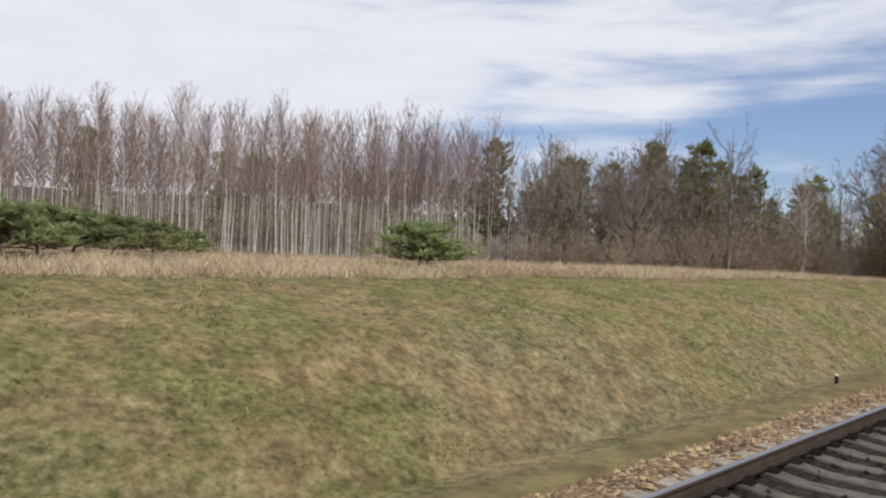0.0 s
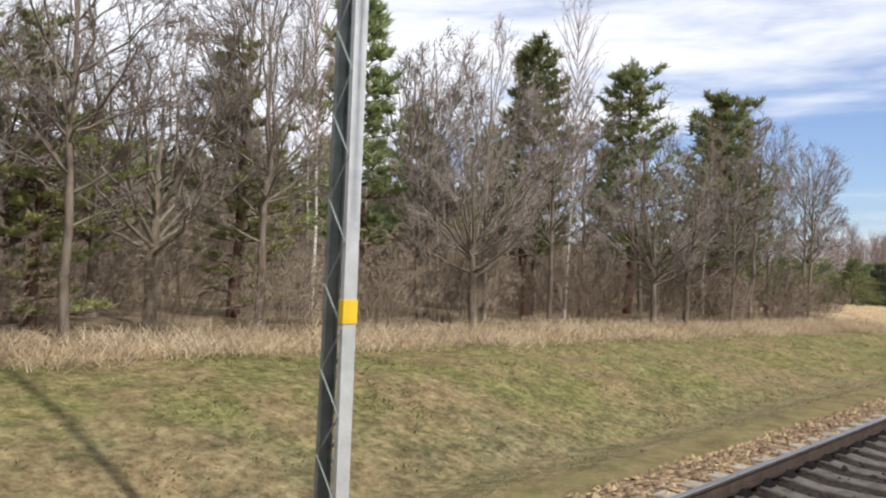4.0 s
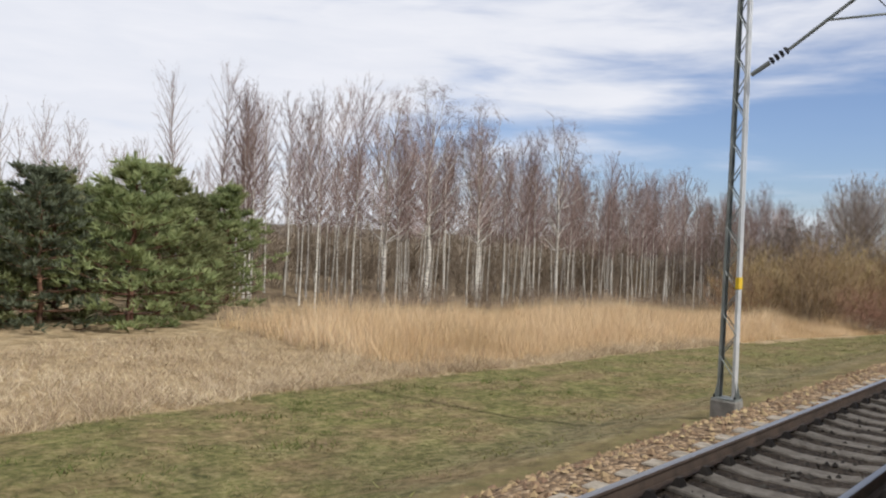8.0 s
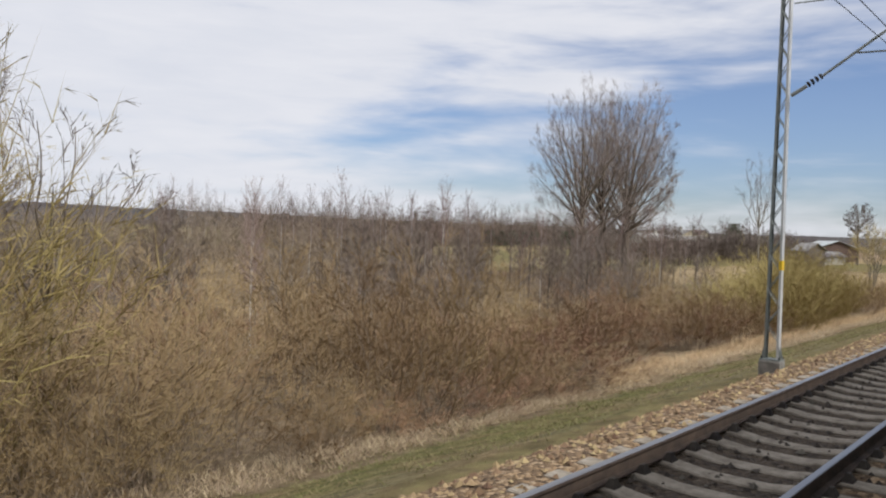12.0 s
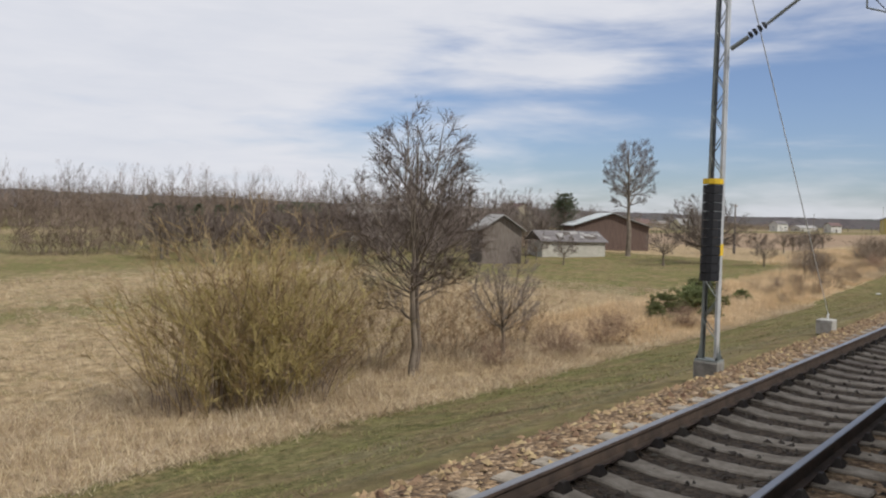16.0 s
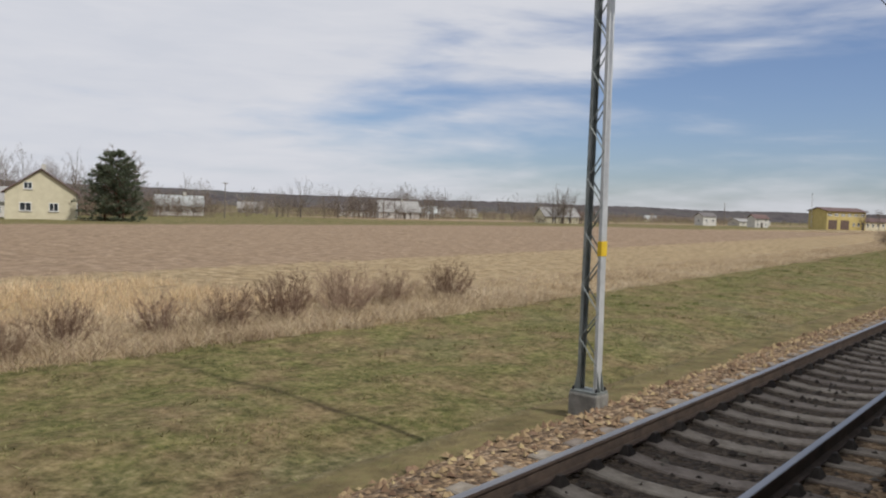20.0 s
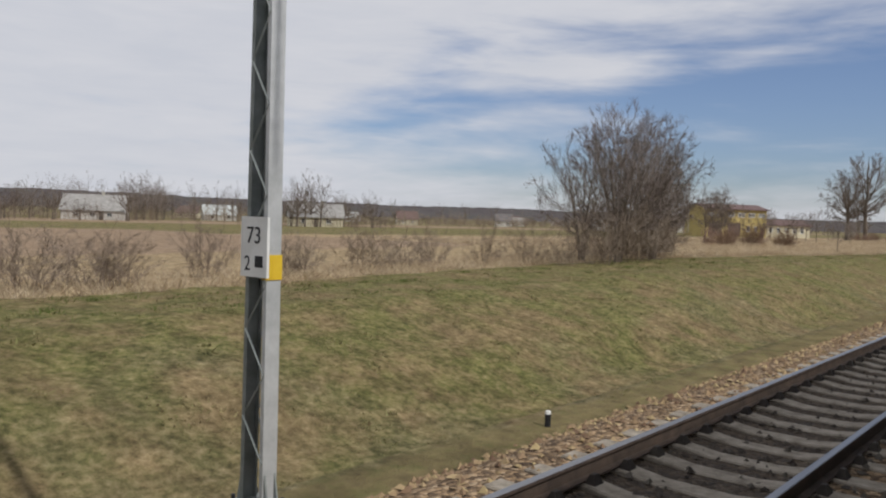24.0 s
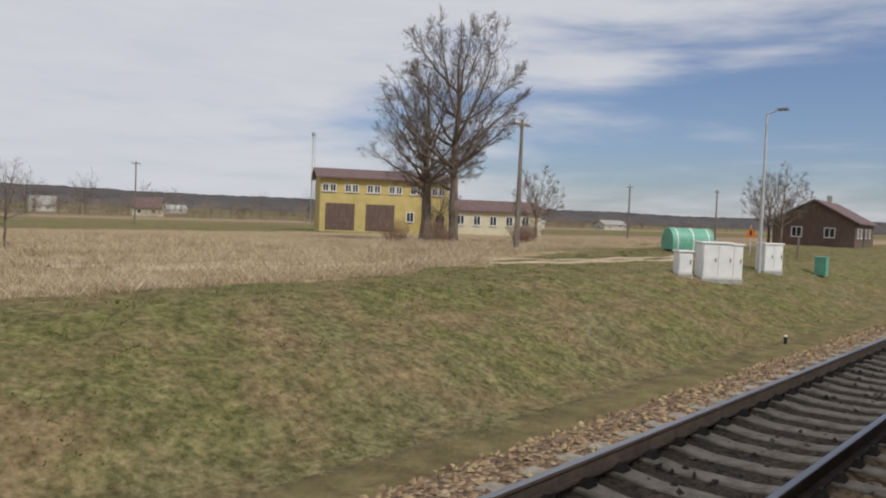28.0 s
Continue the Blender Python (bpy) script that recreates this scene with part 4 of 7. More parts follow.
def crown_tree(seed, H, clear, width, r, mains, bark, twig, subs=6, fine=3, ntwig=3, twig_len=0.8, twig_r=0.007, leader=0.9, stems=1, low=-0.75, belly=0.5, vase=0.35, rise=0.35, lean=0.0, droop=0.1):
    """A leafless broad tree: ascending limbs that reach out to an egg-shaped crown, side limbs along them, sprays of twigs all through it.
    leader: how far up the trunk runs; stems: trunks from one stool; belly: the height share of the widest part; vase: how far limbs swing outwards."""
    rng = random.Random(seed)
    tb, cb = Buf(), Buf()
    mains, subs = max(5, round(mains * DETAIL["limbs"])), max(3, round(subs * DETAIL["limbs"]))
    zc, up, down = clear + (H - clear) * belly, (H - clear) * (1 - belly), (H - clear) * belly

    def reach(p):
        """How far p lies out in the crown: 1 on its outline."""
        rz = up if p.z > zc else down
        return math.sqrt((p.x / width) ** 2 + (p.y / width) ** 2 + ((p.z - zc) / rz) ** 2)

    def bow(p, c, q, u):
        return p * (1 - u) ** 2 + c * (2 * u * (1 - u)) + q * u * u

    def limb(buf, p, c, q, r0, r1, n, sides):
        pts = [p]
        for i in range(1, n + 1):
            w = bow(p, c, q, i / n)
            if i < n:
                w += Vector((rng.gauss(0, 1), rng.gauss(0, 1), rng.gauss(0, 0.6))) * (q - p).length * (0.005 if sides > 5 else 0.014)
            pts.append(w)
        for i in range(n):
            buf.tube(pts[i], pts[i + 1], r0 + (r1 - r0) * i / n, r0 + (r1 - r0) * (i + 1) / n, n=sides, caps=False)
        return pts

    trunks = []
    for k in range(stems):
        a = 6.283 * k / stems + rng.uniform(-0.4, 0.4)
        out = 0.0 if stems == 1 else rng.uniform(0.3, 0.75)
        foot = Vector((math.cos(a) * 0.18, math.sin(a) * 0.18, -0.3)) if stems > 1 else Vector((0, 0, -0.3))
        top = Vector((math.cos(a) * out * width * 0.8 + rng.gauss(0, 0.04) * width, math.sin(a) * out * width * 0.8 + rng.gauss(0, 0.04) * width, H * leader * (1 if stems == 1 else rng.uniform(0.82, 1.0))))
        mid = foot.lerp(top, 0.5) + Vector((-math.cos(a), -math.sin(a), 0)) * out * width * 0.15
        rr = r / math.sqrt(stems)
        tb.tube(foot, foot + Vector((0, 0, 0.5)), rr * 1.5, rr * 1.08, n=7, caps=False)
        trunks.append((limb(tb, foot + Vector((0, 0, 0.5)), mid, top, rr * 1.08, rr * (0.08 if leader > 0.6 else 0.5), 9, 6), rr))
    for i in range(mains):
        pts, rr = trunks[i % stems]
        cz = low + (0.97 - low) * ((i + rng.random()) / mains) ** 0.9
        a = i * 2.4 + rng.uniform(-0.5, 0.5)
        sn = math.sqrt(max(0.0, 1 - cz * cz))
        f = rng.uniform(0.84, 1.02)
        tip = Vector((math.cos(a) * sn * width * f, math.sin(a) * sn * width * f, zc + cz * (up if cz > 0 else down) * f))
        hb = clear + (min(tip.z, pts[-1].z) - clear) * rise * rng.uniform(0.5, 1.25)
        hb = max(min(hb, pts[-1].z), clear * 0.7)
        j = min(range(1, len(pts)), key=lambda q: abs(pts[q].z - hb))
        w = (hb - pts[j - 1].z) / max(0.05, pts[j].z - pts[j - 1].z)
        p = pts[j - 1].lerp(pts[j], min(1, max(0, w)))
        c = p.lerp(tip, 0.45) + Vector((math.cos(a), math.sin(a), 0)) * width * vase * 0.5 * sn
        share = 1 - 0.8 * min(1, p.z / H)
        r0 = rr * (0.36 * share + 0.06)
        L = (tip - p).length
        line = limb(tb, p, c, tip, r0, 0.012, 6, 5)
        for k in range(subs):
            u = 0.25 + 0.75 * (k + rng.random()) / subs
            q = bow(p, c, tip, u)
            d = (bow(p, c, tip, min(1, u + 0.05)) - bow(p, c, tip, u - 0.05)).normalized()
            e = turned(d, rng.uniform(0.4, 0.95), rng)
            e = (e + Vector((0, 0, 0.28)) + Vector((q.x, q.y, 0)) * (0.15 / width)).normalized()
            ln = L * (1.12 - u) * rng.uniform(0.32, 0.6) + twig_len * 0.5
            t = q + e * ln
            while reach(t) > 1.04 and ln > 0.25:
                ln *= 0.8
                t = q + e * ln
            cb.tube(q, q.lerp(t, 0.5) + Vector((0, 0, -0.03 * ln)), 0.008 + r0 * 0.28 * (1.1 - u), 0.008 + r0 * 0.12 * (1.1 - u), n=3, caps=False)
            cb.tube(q.lerp(t, 0.5) + Vector((0, 0, -0.03 * ln)), t, 0.008 + r0 * 0.12 * (1.1 - u), 0.006, n=3, caps=False)
            for m in range(fine):
                w = q.lerp(t, 0.2 + 0.8 * (m + rng.random()) / fine)
                g = turned(e, rng.uniform(0.3, 0.9), rng)
                g = (g + Vector((0, 0, 0.2))).normalized()
                z = w + g * max(0.3, ln * rng.uniform(0.25, 0.5))
                cb.spike(w, z, 0.006 * DETAIL["wide"])
                twigs(cb, w.lerp(z, 0.8), g, ntwig, twig_len, twig_r, rng, 0.9, 0.12 - droop, back=(z - w).length * 0.7)
            twigs(cb, t, e, ntwig, twig_len, twig_r, rng, 0.8, 0.15 - droop)
    return tb.mesh("trunk", bark, smooth=True), cb.mesh("crown", twig)


def pine(seed, H, base, width, clumps, needle, r=0.12, shape=0.75, blades=7, size=0.30, ragged=0.25, bare=0.3, gaps=0.05):
    """A Scots pine: whorls of limbs, uneven in length, that turn up at their ends and carry brushes of needles; upright shoots at the top."""
    rng = random.Random(seed)
    tb, cb = Buf(), Buf()
    clumps, size = int(clumps * DETAIL["share"]), size * DETAIL["wide"] ** 0.6
    far = DETAIL["share"] < 1
    p = Vector((0, 0, -0.3))
    segs = 7
    axis = [p]
    for s in range(segs):
        q = Vector((rng.gauss(0, 0.012) * H, rng.gauss(0, 0.012) * H, (H - 0.25) * (s + 1) / segs))
        tb.tube(p, q, r * (1 - 0.93 * s / segs), r * (1 - 0.93 * (s + 1) / segs), n=6, caps=False)
        axis.append(q)
        p = q

    def brush(c, ax, k):
        for _ in range(k):
            e = turned(ax, rng.uniform(0.1, 1.15), rng) * size * rng.uniform(0.65, 1.2)
            s = e.cross(Vector((rng.uniform(-1, 1), rng.uniform(-1, 1), rng.uniform(-1, 1)))).normalized() * size * (0.12 if not far else 0.2)
            b = len(cb.v)
            cb.v += [tuple(c - s), tuple(c + s), tuple(c + e)]
            cb.f.append((b, b + 1, b + 2))
            cb.k.append(0)

    whorls = max(6, int((H - base) / 0.42))
    per = max(3, round(clumps / whorls / 5))
    lobe = [rng.uniform(1 - ragged, 1 + ragged) for _ in range(7)]
    for i in range(whorls):
        u = (i + rng.uniform(0, 0.6)) / whorls
        h = base + (H - base) * u
        x = min(segs - 1, int(max(0, h) / H * segs))
        at = axis[x].lerp(axis[x + 1], max(0, h) / H * segs - x)
        grow = rng.uniform(1 - ragged, 1 + ragged * 0.7)
        for k in range(5):
            if rng.random() < gaps:
                continue
            a = 1.2566 * k + i * 0.8 + rng.uniform(-0.35, 0.35)
            reach = width * (1 - u) ** shape * (0.72 + 0.28 * min(1, u * 5)) * grow * lobe[int(a / 6.283 * 7) % 7] * rng.uniform(0.75, 1.15) + 0.15
            d = Vector((math.cos(a), math.sin(a), 0.02 + 0.55 * u)).normalized()
            mid = at + d * reach * 0.6
            en = at + d * reach + Vector((0, 0, 0.12 * reach))
            tb.tube(at, mid, r * 0.26 * (1 - u) + 0.012, r * 0.14 * (1 - u) + 0.009, n=3, caps=False)
            tb.tube(mid, en, r * 0.14 * (1 - u) + 0.009, 0.005, n=3, caps=False)
            side = Vector((-d.y, d.x, 0))
            for j in range(per):
                w = bare + (1 - bare) * ((j + rng.random()) / per) ** 0.75
                sp = reach * 0.42 * (1.15 - w) * rng.uniform(-1, 1)
                c = at.lerp(en, w) + side * sp + Vector((rng.gauss(0, 0.05), rng.gauss(0, 0.05), rng.gauss(0.03, 0.05) * reach + 0.1 * abs(rng.gauss(0, 1)) * size))
                ax = (d * 0.55 + side * (0.7 * sp / max(0.2, reach * 0.4)) + Vector((rng.gauss(0, 0.25), rng.gauss(0, 0.25), 0.7))).normalized()
                brush(c, ax, blades)
    for k in range(7):
        a = k * 0.9
        o = Vector((math.cos(a), math.sin(a), 0)) * width * 0.10 * (k > 0)
        c = axis[-1] + o + Vector((0, 0, -0.25 * (k > 0)))
        for j in range(4):
            brush(c + Vector((0, 0, j * size * 0.45)), Vector((0, 0, 1)), 4)
    return tb.mesh("trunk", M["pine_bark"], smooth=True), cb.mesh("crown", needle)


def shrub(seed, H, width, stems, bark, twig, ntwig=4, twig_len=0.5, twig_r=0.009, spread=0.55, dome=0.75):
    """Many crooked stems from one stool that fork twice and fill a dome with fine shoots."""
    rng = random.Random(seed)
    tb, cb = Buf(), Buf()
    half = width * 0.5 + H * spread * 0.35
    for i in range(round(stems * DETAIL["limbs"])):
        a = i * 2.4 + rng.uniform(-0.4, 0.4)
        o = math.sqrt((i + 0.5) / stems) if DETAIL["limbs"] == 1 else rng.random() ** 0.5
        h = H * (dome * math.sqrt(max(0.0, 1 - (o * 0.93) ** 2)) + (1 - dome) * 0.6) * rng.uniform(0.7, 1.12)
        p = Vector((math.cos(a) * o * width * 0.28, math.sin(a) * o * width * 0.28, -0.2))
        tip = Vector((math.cos(a) * o * half, math.sin(a) * o * half, h))
        tip += Vector((rng.gauss(0, 0.07), rng.gauss(0, 0.07), 0)) * width
        L = (tip - p).length
        r = H * rng.uniform(0.0018, 0.0034) + 0.002
        segs, pts = 4, [p]
        for s in range(1, segs + 1):
            w = p.lerp(tip, s / segs) + Vector((math.cos(a), math.sin(a), 0)) * (-0.10 * L * o * math.sin(math.pi * s / segs))
            pts.append(w + Vector((rng.gauss(0, 1), rng.gauss(0, 1), rng.gauss(0, 0.4))) * 0.045 * L)
        for s in range(segs):
            tb.tube(pts[s], pts[s + 1], r * (1 - 0.2 * s), r * (1 - 0.2 * (s + 1)), n=3, caps=False)
            d = (pts[s + 1] - pts[s]).normalized()
            if not s:
                continue
            for _ in range(2):
                e = (turned(d, rng.uniform(0.3, 0.8), rng) + Vector((0, 0, 0.1))).normalized()
                q = pts[s].lerp(pts[s + 1], rng.random())
                z = q + e * L * rng.uniform(0.12, 0.26)
                cb.spike(q, z, r * 0.5)
                twigs(cb, q.lerp(z, 0.7), e, ntwig * 0.45, twig_len, twig_r, rng, 1.0, 0.06, (z - q).length * 0.7)
            twigs(cb, pts[s + 1], d, ntwig * 0.5, twig_len, twig_r, rng, 0.9, 0.1, L / segs)
    return tb.mesh("stem_clump", bark), cb.mesh("twig_crown", twig)


KIND = {}


WOODS = {}


def variants(key, name, label, category, parts, count, maker, group=""):
    """Build a few of a kind for the things themselves, and simpler ones for the woods behind."""
    DETAIL.update(NEARBY)
    made = [maker(i) for i in range(count)]
    if key in ("birch", "scrub", "tall_pine", "alder", "bare", "thicket", "pine", "rust", "fruit"):
        DETAIL.update(DISTANT)
        WOODS[key] = [maker(i) for i in range(min(count, 3))]
        DETAIL.update(NEARBY)
    KIND[key] = (name, label, category, parts, made, group)


variants("birch", "birch_tree", "slender leafless birch with white bark and purplish twigs", "tree", ("trunk", "crown"),
         5, lambda i: bare_tree("birch", 10 + i, 12, 4.8, 1.1, 0.07, 44, M["birch_bark"], M["birch_twig"], ntwig=6, twig_len=0.62, twig_r=0.0062, steep=0.75, lift=0.10, kids=0, twig_lift=0.05, oval=True), "birches at the wood's edge")
variants("big_birch", "birch_tree", "large leafless weeping birch with white trunk at the wood's edge", "tree", ("trunk", "crown"),
         3, lambda i: crown_tree(20 + i, 13.5, 3.6, 2.6, 0.15, 22, M["birch_bark"], M["birch_twig"], subs=6, fine=3, ntwig=4, twig_len=0.85, twig_r=0.006, rise=0.6, belly=0.45, vase=0.25, droop=0.45))
variants("pine", "pine_tree", "bushy green pine with branches near the ground", "tree", ("trunk", "crown"),
         5, lambda i: pine(30 + i, 6.0, 0.05, 2.3, 1250, M["needles"], shape=0.68, size=0.27, ragged=0.28), "young pines at the meadow")
variants("tall_pine", "pine_tree", "tall Scots pine with reddish trunk and dense green crown", "tree", ("trunk", "crown"),
         4, lambda i: pine(40 + i, 11.5, 2.4, 2.5, 1500, M["needles"], r=0.19, shape=0.42, size=0.31, ragged=0.45, bare=0.35, gaps=0.1))
variants("edge_pine", "pine_tree", "tall pine with soft yellow-green needles at the wood's edge", "tree", ("trunk", "crown"),
         3, lambda i: pine(48 + i, 10.5, 0.6, 2.6, 2300, M["pale_needles"], r=0.17, shape=0.4, size=0.23, ragged=0.6, bare=0.35, gaps=0.35))
variants("dark_pine", "spruce_tree", "dark blue-green conifer with dense low branches", "tree", ("trunk", "crown"),
         2, lambda i: pine(45 + i, 6.5, 0.1, 2.2, 1100, M["dark_needles"], shape=0.55, size=0.28, ragged=0.4, gaps=0.12))
variants("alder", "alder_tree", "thin leafless alder with dark upright branches", "tree", ("trunk", "crown"),
         4, lambda i: crown_tree(50 + i, 11, 2.0, 2.0, 0.11, 20, M["bark"], M["grey_twig"], subs=6, fine=3, ntwig=4, twig_len=0.58, twig_r=0.0072, rise=0.62, belly=0.45, vase=0.3))
variants("bare", "deciduous_tree", "leafless grey-brown tree with a spreading twiggy crown", "tree", ("trunk", "crown"),
         4, lambda i: crown_tree(60 + i, 9, 1.5, 3.1, 0.17, 18, M["bark"], M["grey_twig"], subs=6, fine=3, ntwig=4, twig_len=0.65, twig_r=0.009, leader=0.7))
variants("poplar", "poplar_tree", "great leafless poplar with many ascending limbs", "tree", ("trunk", "crown"),
         3, lambda i: crown_tree(70 + i, 25.5, 5.0, 8.2, 0.46, 28, M["bark"], M["pale_twig"], subs=10, fine=5, ntwig=4, twig_len=1.0, twig_r=0.0085, leader=0.75, belly=0.56, vase=0.22, rise=0.36, low=-0.8))
variants("linden", "lime_tree", "tall leafless lime tree with a rounded crown", "tree", ("trunk", "crown"),
         3, lambda i: crown_tree(75 + i, 17, 3.4, 5.2, 0.42, 25, M["bark"], M["grey_twig"], subs=12, fine=5, ntwig=4, twig_len=0.62, twig_r=0.0088, leader=0.93, belly=0.48, vase=0.25, rise=0.55, low=-0.85))
variants("fruit", "fruit_tree", "low leafless fruit tree with a crooked twiggy crown", "tree", ("trunk", "crown"),
         3, lambda i: crown_tree(80 + i, 4.6, 1.15, 2.1, 0.13, 15, M["bark"], M["dark_twig"], subs=6, fine=3, ntwig=4, twig_len=0.42, twig_r=0.0065, leader=0.5, belly=0.42, vase=0.35, rise=0.25, low=-0.55))
variants("apple", "apple_tree", "old spreading apple tree with a dense leafless crown", "tree", ("trunk", "crown"),
         1, lambda i: crown_tree(83 + i, 7.9, 1.3, 4.6, 0.34, 24, M["bark"], M["dark_twig"], subs=12, fine=5, ntwig=5, twig_len=0.42, twig_r=0.0075, leader=0.55, belly=0.42, vase=0.4, rise=0.3, low=-0.7))
variants("barn_linden", "lime_tree", "tall leafless lime tree with an oval crown beside the old barns", "tree", ("trunk", "crown"),
         1, lambda i: crown_tree(88 + i, 14.7, 5.6, 3.3, 0.30, 30, M["bark"], M["grey_twig"], subs=9, fine=4, ntwig=4, twig_len=0.5, twig_r=0.0075, leader=0.95, belly=0.52, vase=0.2, rise=0.6, low=-0.85))
variants("willow", "willow_tree", "budding willow with many yellowish upright shoots", "tree", ("trunk", "crown"),
         2, lambda i: crown_tree(85 + i, 8.5, 1.2, 2.5, 0.20, 26, M["grey_bark"], M["bud_twig"], subs=6, fine=3, ntwig=4, twig_len=0.7, twig_r=0.0055, leader=0.8, stems=5, belly=0.6, vase=0.3, rise=0.6, low=-0.4))
variants("clump", "alder_tree", "many-stemmed leafless tree fanning out from one stool", "tree", ("trunk", "crown"),
         3, lambda i: crown_tree(150 + i, 8.2, 0.8, 4.0, 0.26, 26, M["bark"], M["grey_twig"], subs=7, fine=3, ntwig=3, twig_len=0.6, twig_r=0.0078, leader=0.85, stems=8, belly=0.5, vase=0.2, rise=0.55, low=-0.7))
variants("thicket", "willow_shrub", "dense olive-brown leafless willow shrub", "shrub", ("stem_clump", "twig_crown"),
         5, lambda i: shrub(90 + i, 4.8, 3.6, 40, M["twig"], M["olive_twig"], 9, 0.55, 0.0062), "thicket along the embankment")
variants("rust", "dogwood_shrub", "dense reddish-brown leafless shrub", "shrub", ("stem_clump", "twig_crown"),
         3, lambda i: shrub(190 + i, 4.0, 3.4, 38, M["red_twig"], M["rust_twig"], 9, 0.5, 0.006), "thicket along the embankment")
variants("yellow", "willow_shrub", "tall willow shrub with yellow-green budding shoots", "shrub", ("stem_clump", "twig_crown"),
         3, lambda i: shrub(95 + i, 5.2, 3.6, 44, M["bud_twig"], M["willow_twig"], 10, 0.48, 0.006, 0.45))
variants("brush", "bramble_shrub", "low reddish-brown leafless shrub in the straw", "shrub", ("stem_clump", "twig_crown"),
         3, lambda i: shrub(100 + i, 1.9, 2.0, 50, M["red_twig"], M["red_twig"], 7, 0.32, 0.0048, 0.5))
variants("scrub", "shrub", "grey-brown leafless undergrowth shrub", "shrub", ("stem_clump", "twig_crown"),
         3, lambda i: shrub(105 + i, 3.0, 2.4, 28, M["twig"], M["twig"], 6, 0.45, 0.0065, 0.5), "undergrowth of the wood")
variants("juniper", "pine_shrub", "small dense dark green young pine", "shrub", ("stem", "needle_crown"),
         2, lambda i: pine(110 + i, 1.7, 0.02, 0.8, 330, M["needles"], r=0.03, size=0.2, shape=0.55, ragged=0.3))
variants("young_poplar", "poplar_tree", "slender leafless young poplar with forked stem", "tree", ("trunk", "crown"),
         2, lambda i: crown_tree(120 + i, 15, 6.6, 2.5, 0.14, 9, M["grey_bark"], M["grey_twig"], subs=7, fine=3, ntwig=3, twig_len=0.6, twig_r=0.008, leader=0.62, belly=0.6, vase=0.45, rise=0.12, low=-0.5))
TRNG = random.Random(77)


def plant(key, x, y, scale=1.0, wide=None, label="", v=None, lean=0.0, tilt=0.0):
    """lean: out of true in any direction; tilt: degrees by which it leans along the line and towards the track."""
    name, lab, cat, parts, made, group = KIND[key]
    v = TRNG.randrange(len(made)) if v is None else v % len(made)
    ob = new(name)
    w = scale if wide is None else wide
    ob.matrix_basis = Matrix.LocRotScale((x, y, land_at(x, y)), Euler((lean, 0, TRNG.uniform(0, 6.28))), Vector((w, w, scale)))
    if tilt:
        at = Matrix.Translation((x, y, land_at(x, y)))
        ob.matrix_basis = at @ Matrix.Rotation(radians(tilt), 4, (0.72, 0.69, 0)) @ at.inverted() @ ob.matrix_basis
    tagged(ob, label or lab, cat, group)
    for n, me in zip(parts, made[v]):
        pt = part(n, me, ob)
        if n == "stem_clump":
            pt["kind"] = "stuff"
    return ob


def wood(name, label, spots, keep=1.0):
    """Trees too many and too far to tell apart: one mesh. spots: (kind, x, y, scale)."""
    mats, vs, fs, ks, base = [], [], [], [], 0
    for key, x, y, s in spots:
        made = WOODS[key]
        a = TRNG.uniform(0, 6.28)
        ca, sa, z = math.cos(a) * s, math.sin(a) * s, land_at(x, y)
        for me in made[TRNG.randrange(len(made))]:
            co = np.empty(len(me.vertices) * 3)
            me.vertices.foreach_get("co", co)
            co = co.reshape(-1, 3)
            vs.append(np.stack([co[:, 0] * ca - co[:, 1] * sa + x, co[:, 0] * sa + co[:, 1] * ca + y, co[:, 2] * s + z], 1))
            if me.materials[0] not in mats:
                mats.append(me.materials[0])
            k = mats.index(me.materials[0])
            for p in me.polygons:
                if keep < 1 and len(p.vertices) == 3 and TRNG.random() > keep:
                    continue
                fs.append([base + q for q in p.vertices])
                ks.append(k)
            base += len(co)
    me = bpy.data.meshes.new(name)
    me.from_pydata(np.concatenate(vs).tolist(), [], fs)
    for m in mats:
        me.materials.append(m)
    me.polygons.foreach_set("material_index", ks)
    tagged(new(name, me), label, "woodland", kind="stuff")


def grid(x0, x1, y0, y1, step, jitter=0.45):
    out = []
    y = y0
    while y < y1:
        x = x0
        while x < x1:
            out.append((x + TRNG.uniform(-jitter, jitter) * step, y + TRNG.uniform(-jitter, jitter) * step))
            x += step
        y += step
    return out


# birch plantation behind the cutting
for x, y in grid(8, 52, 40, 68, 1.85):
    front = max(41.5, 60 - 0.74 * (x - 18))
    if front < y < front + 8:
        plant("birch", x, y, TRNG.uniform(0.84, 0.98))
wood("birch_wood", "dense plantation of thin leafless birches", [("birch", x, y, TRNG.uniform(0.85, 0.98)) for x, y in grid(6, 68, 48, 86, 2.25) if y > max(49, 67.5 - 0.74 * (x - 18))], 0.8)
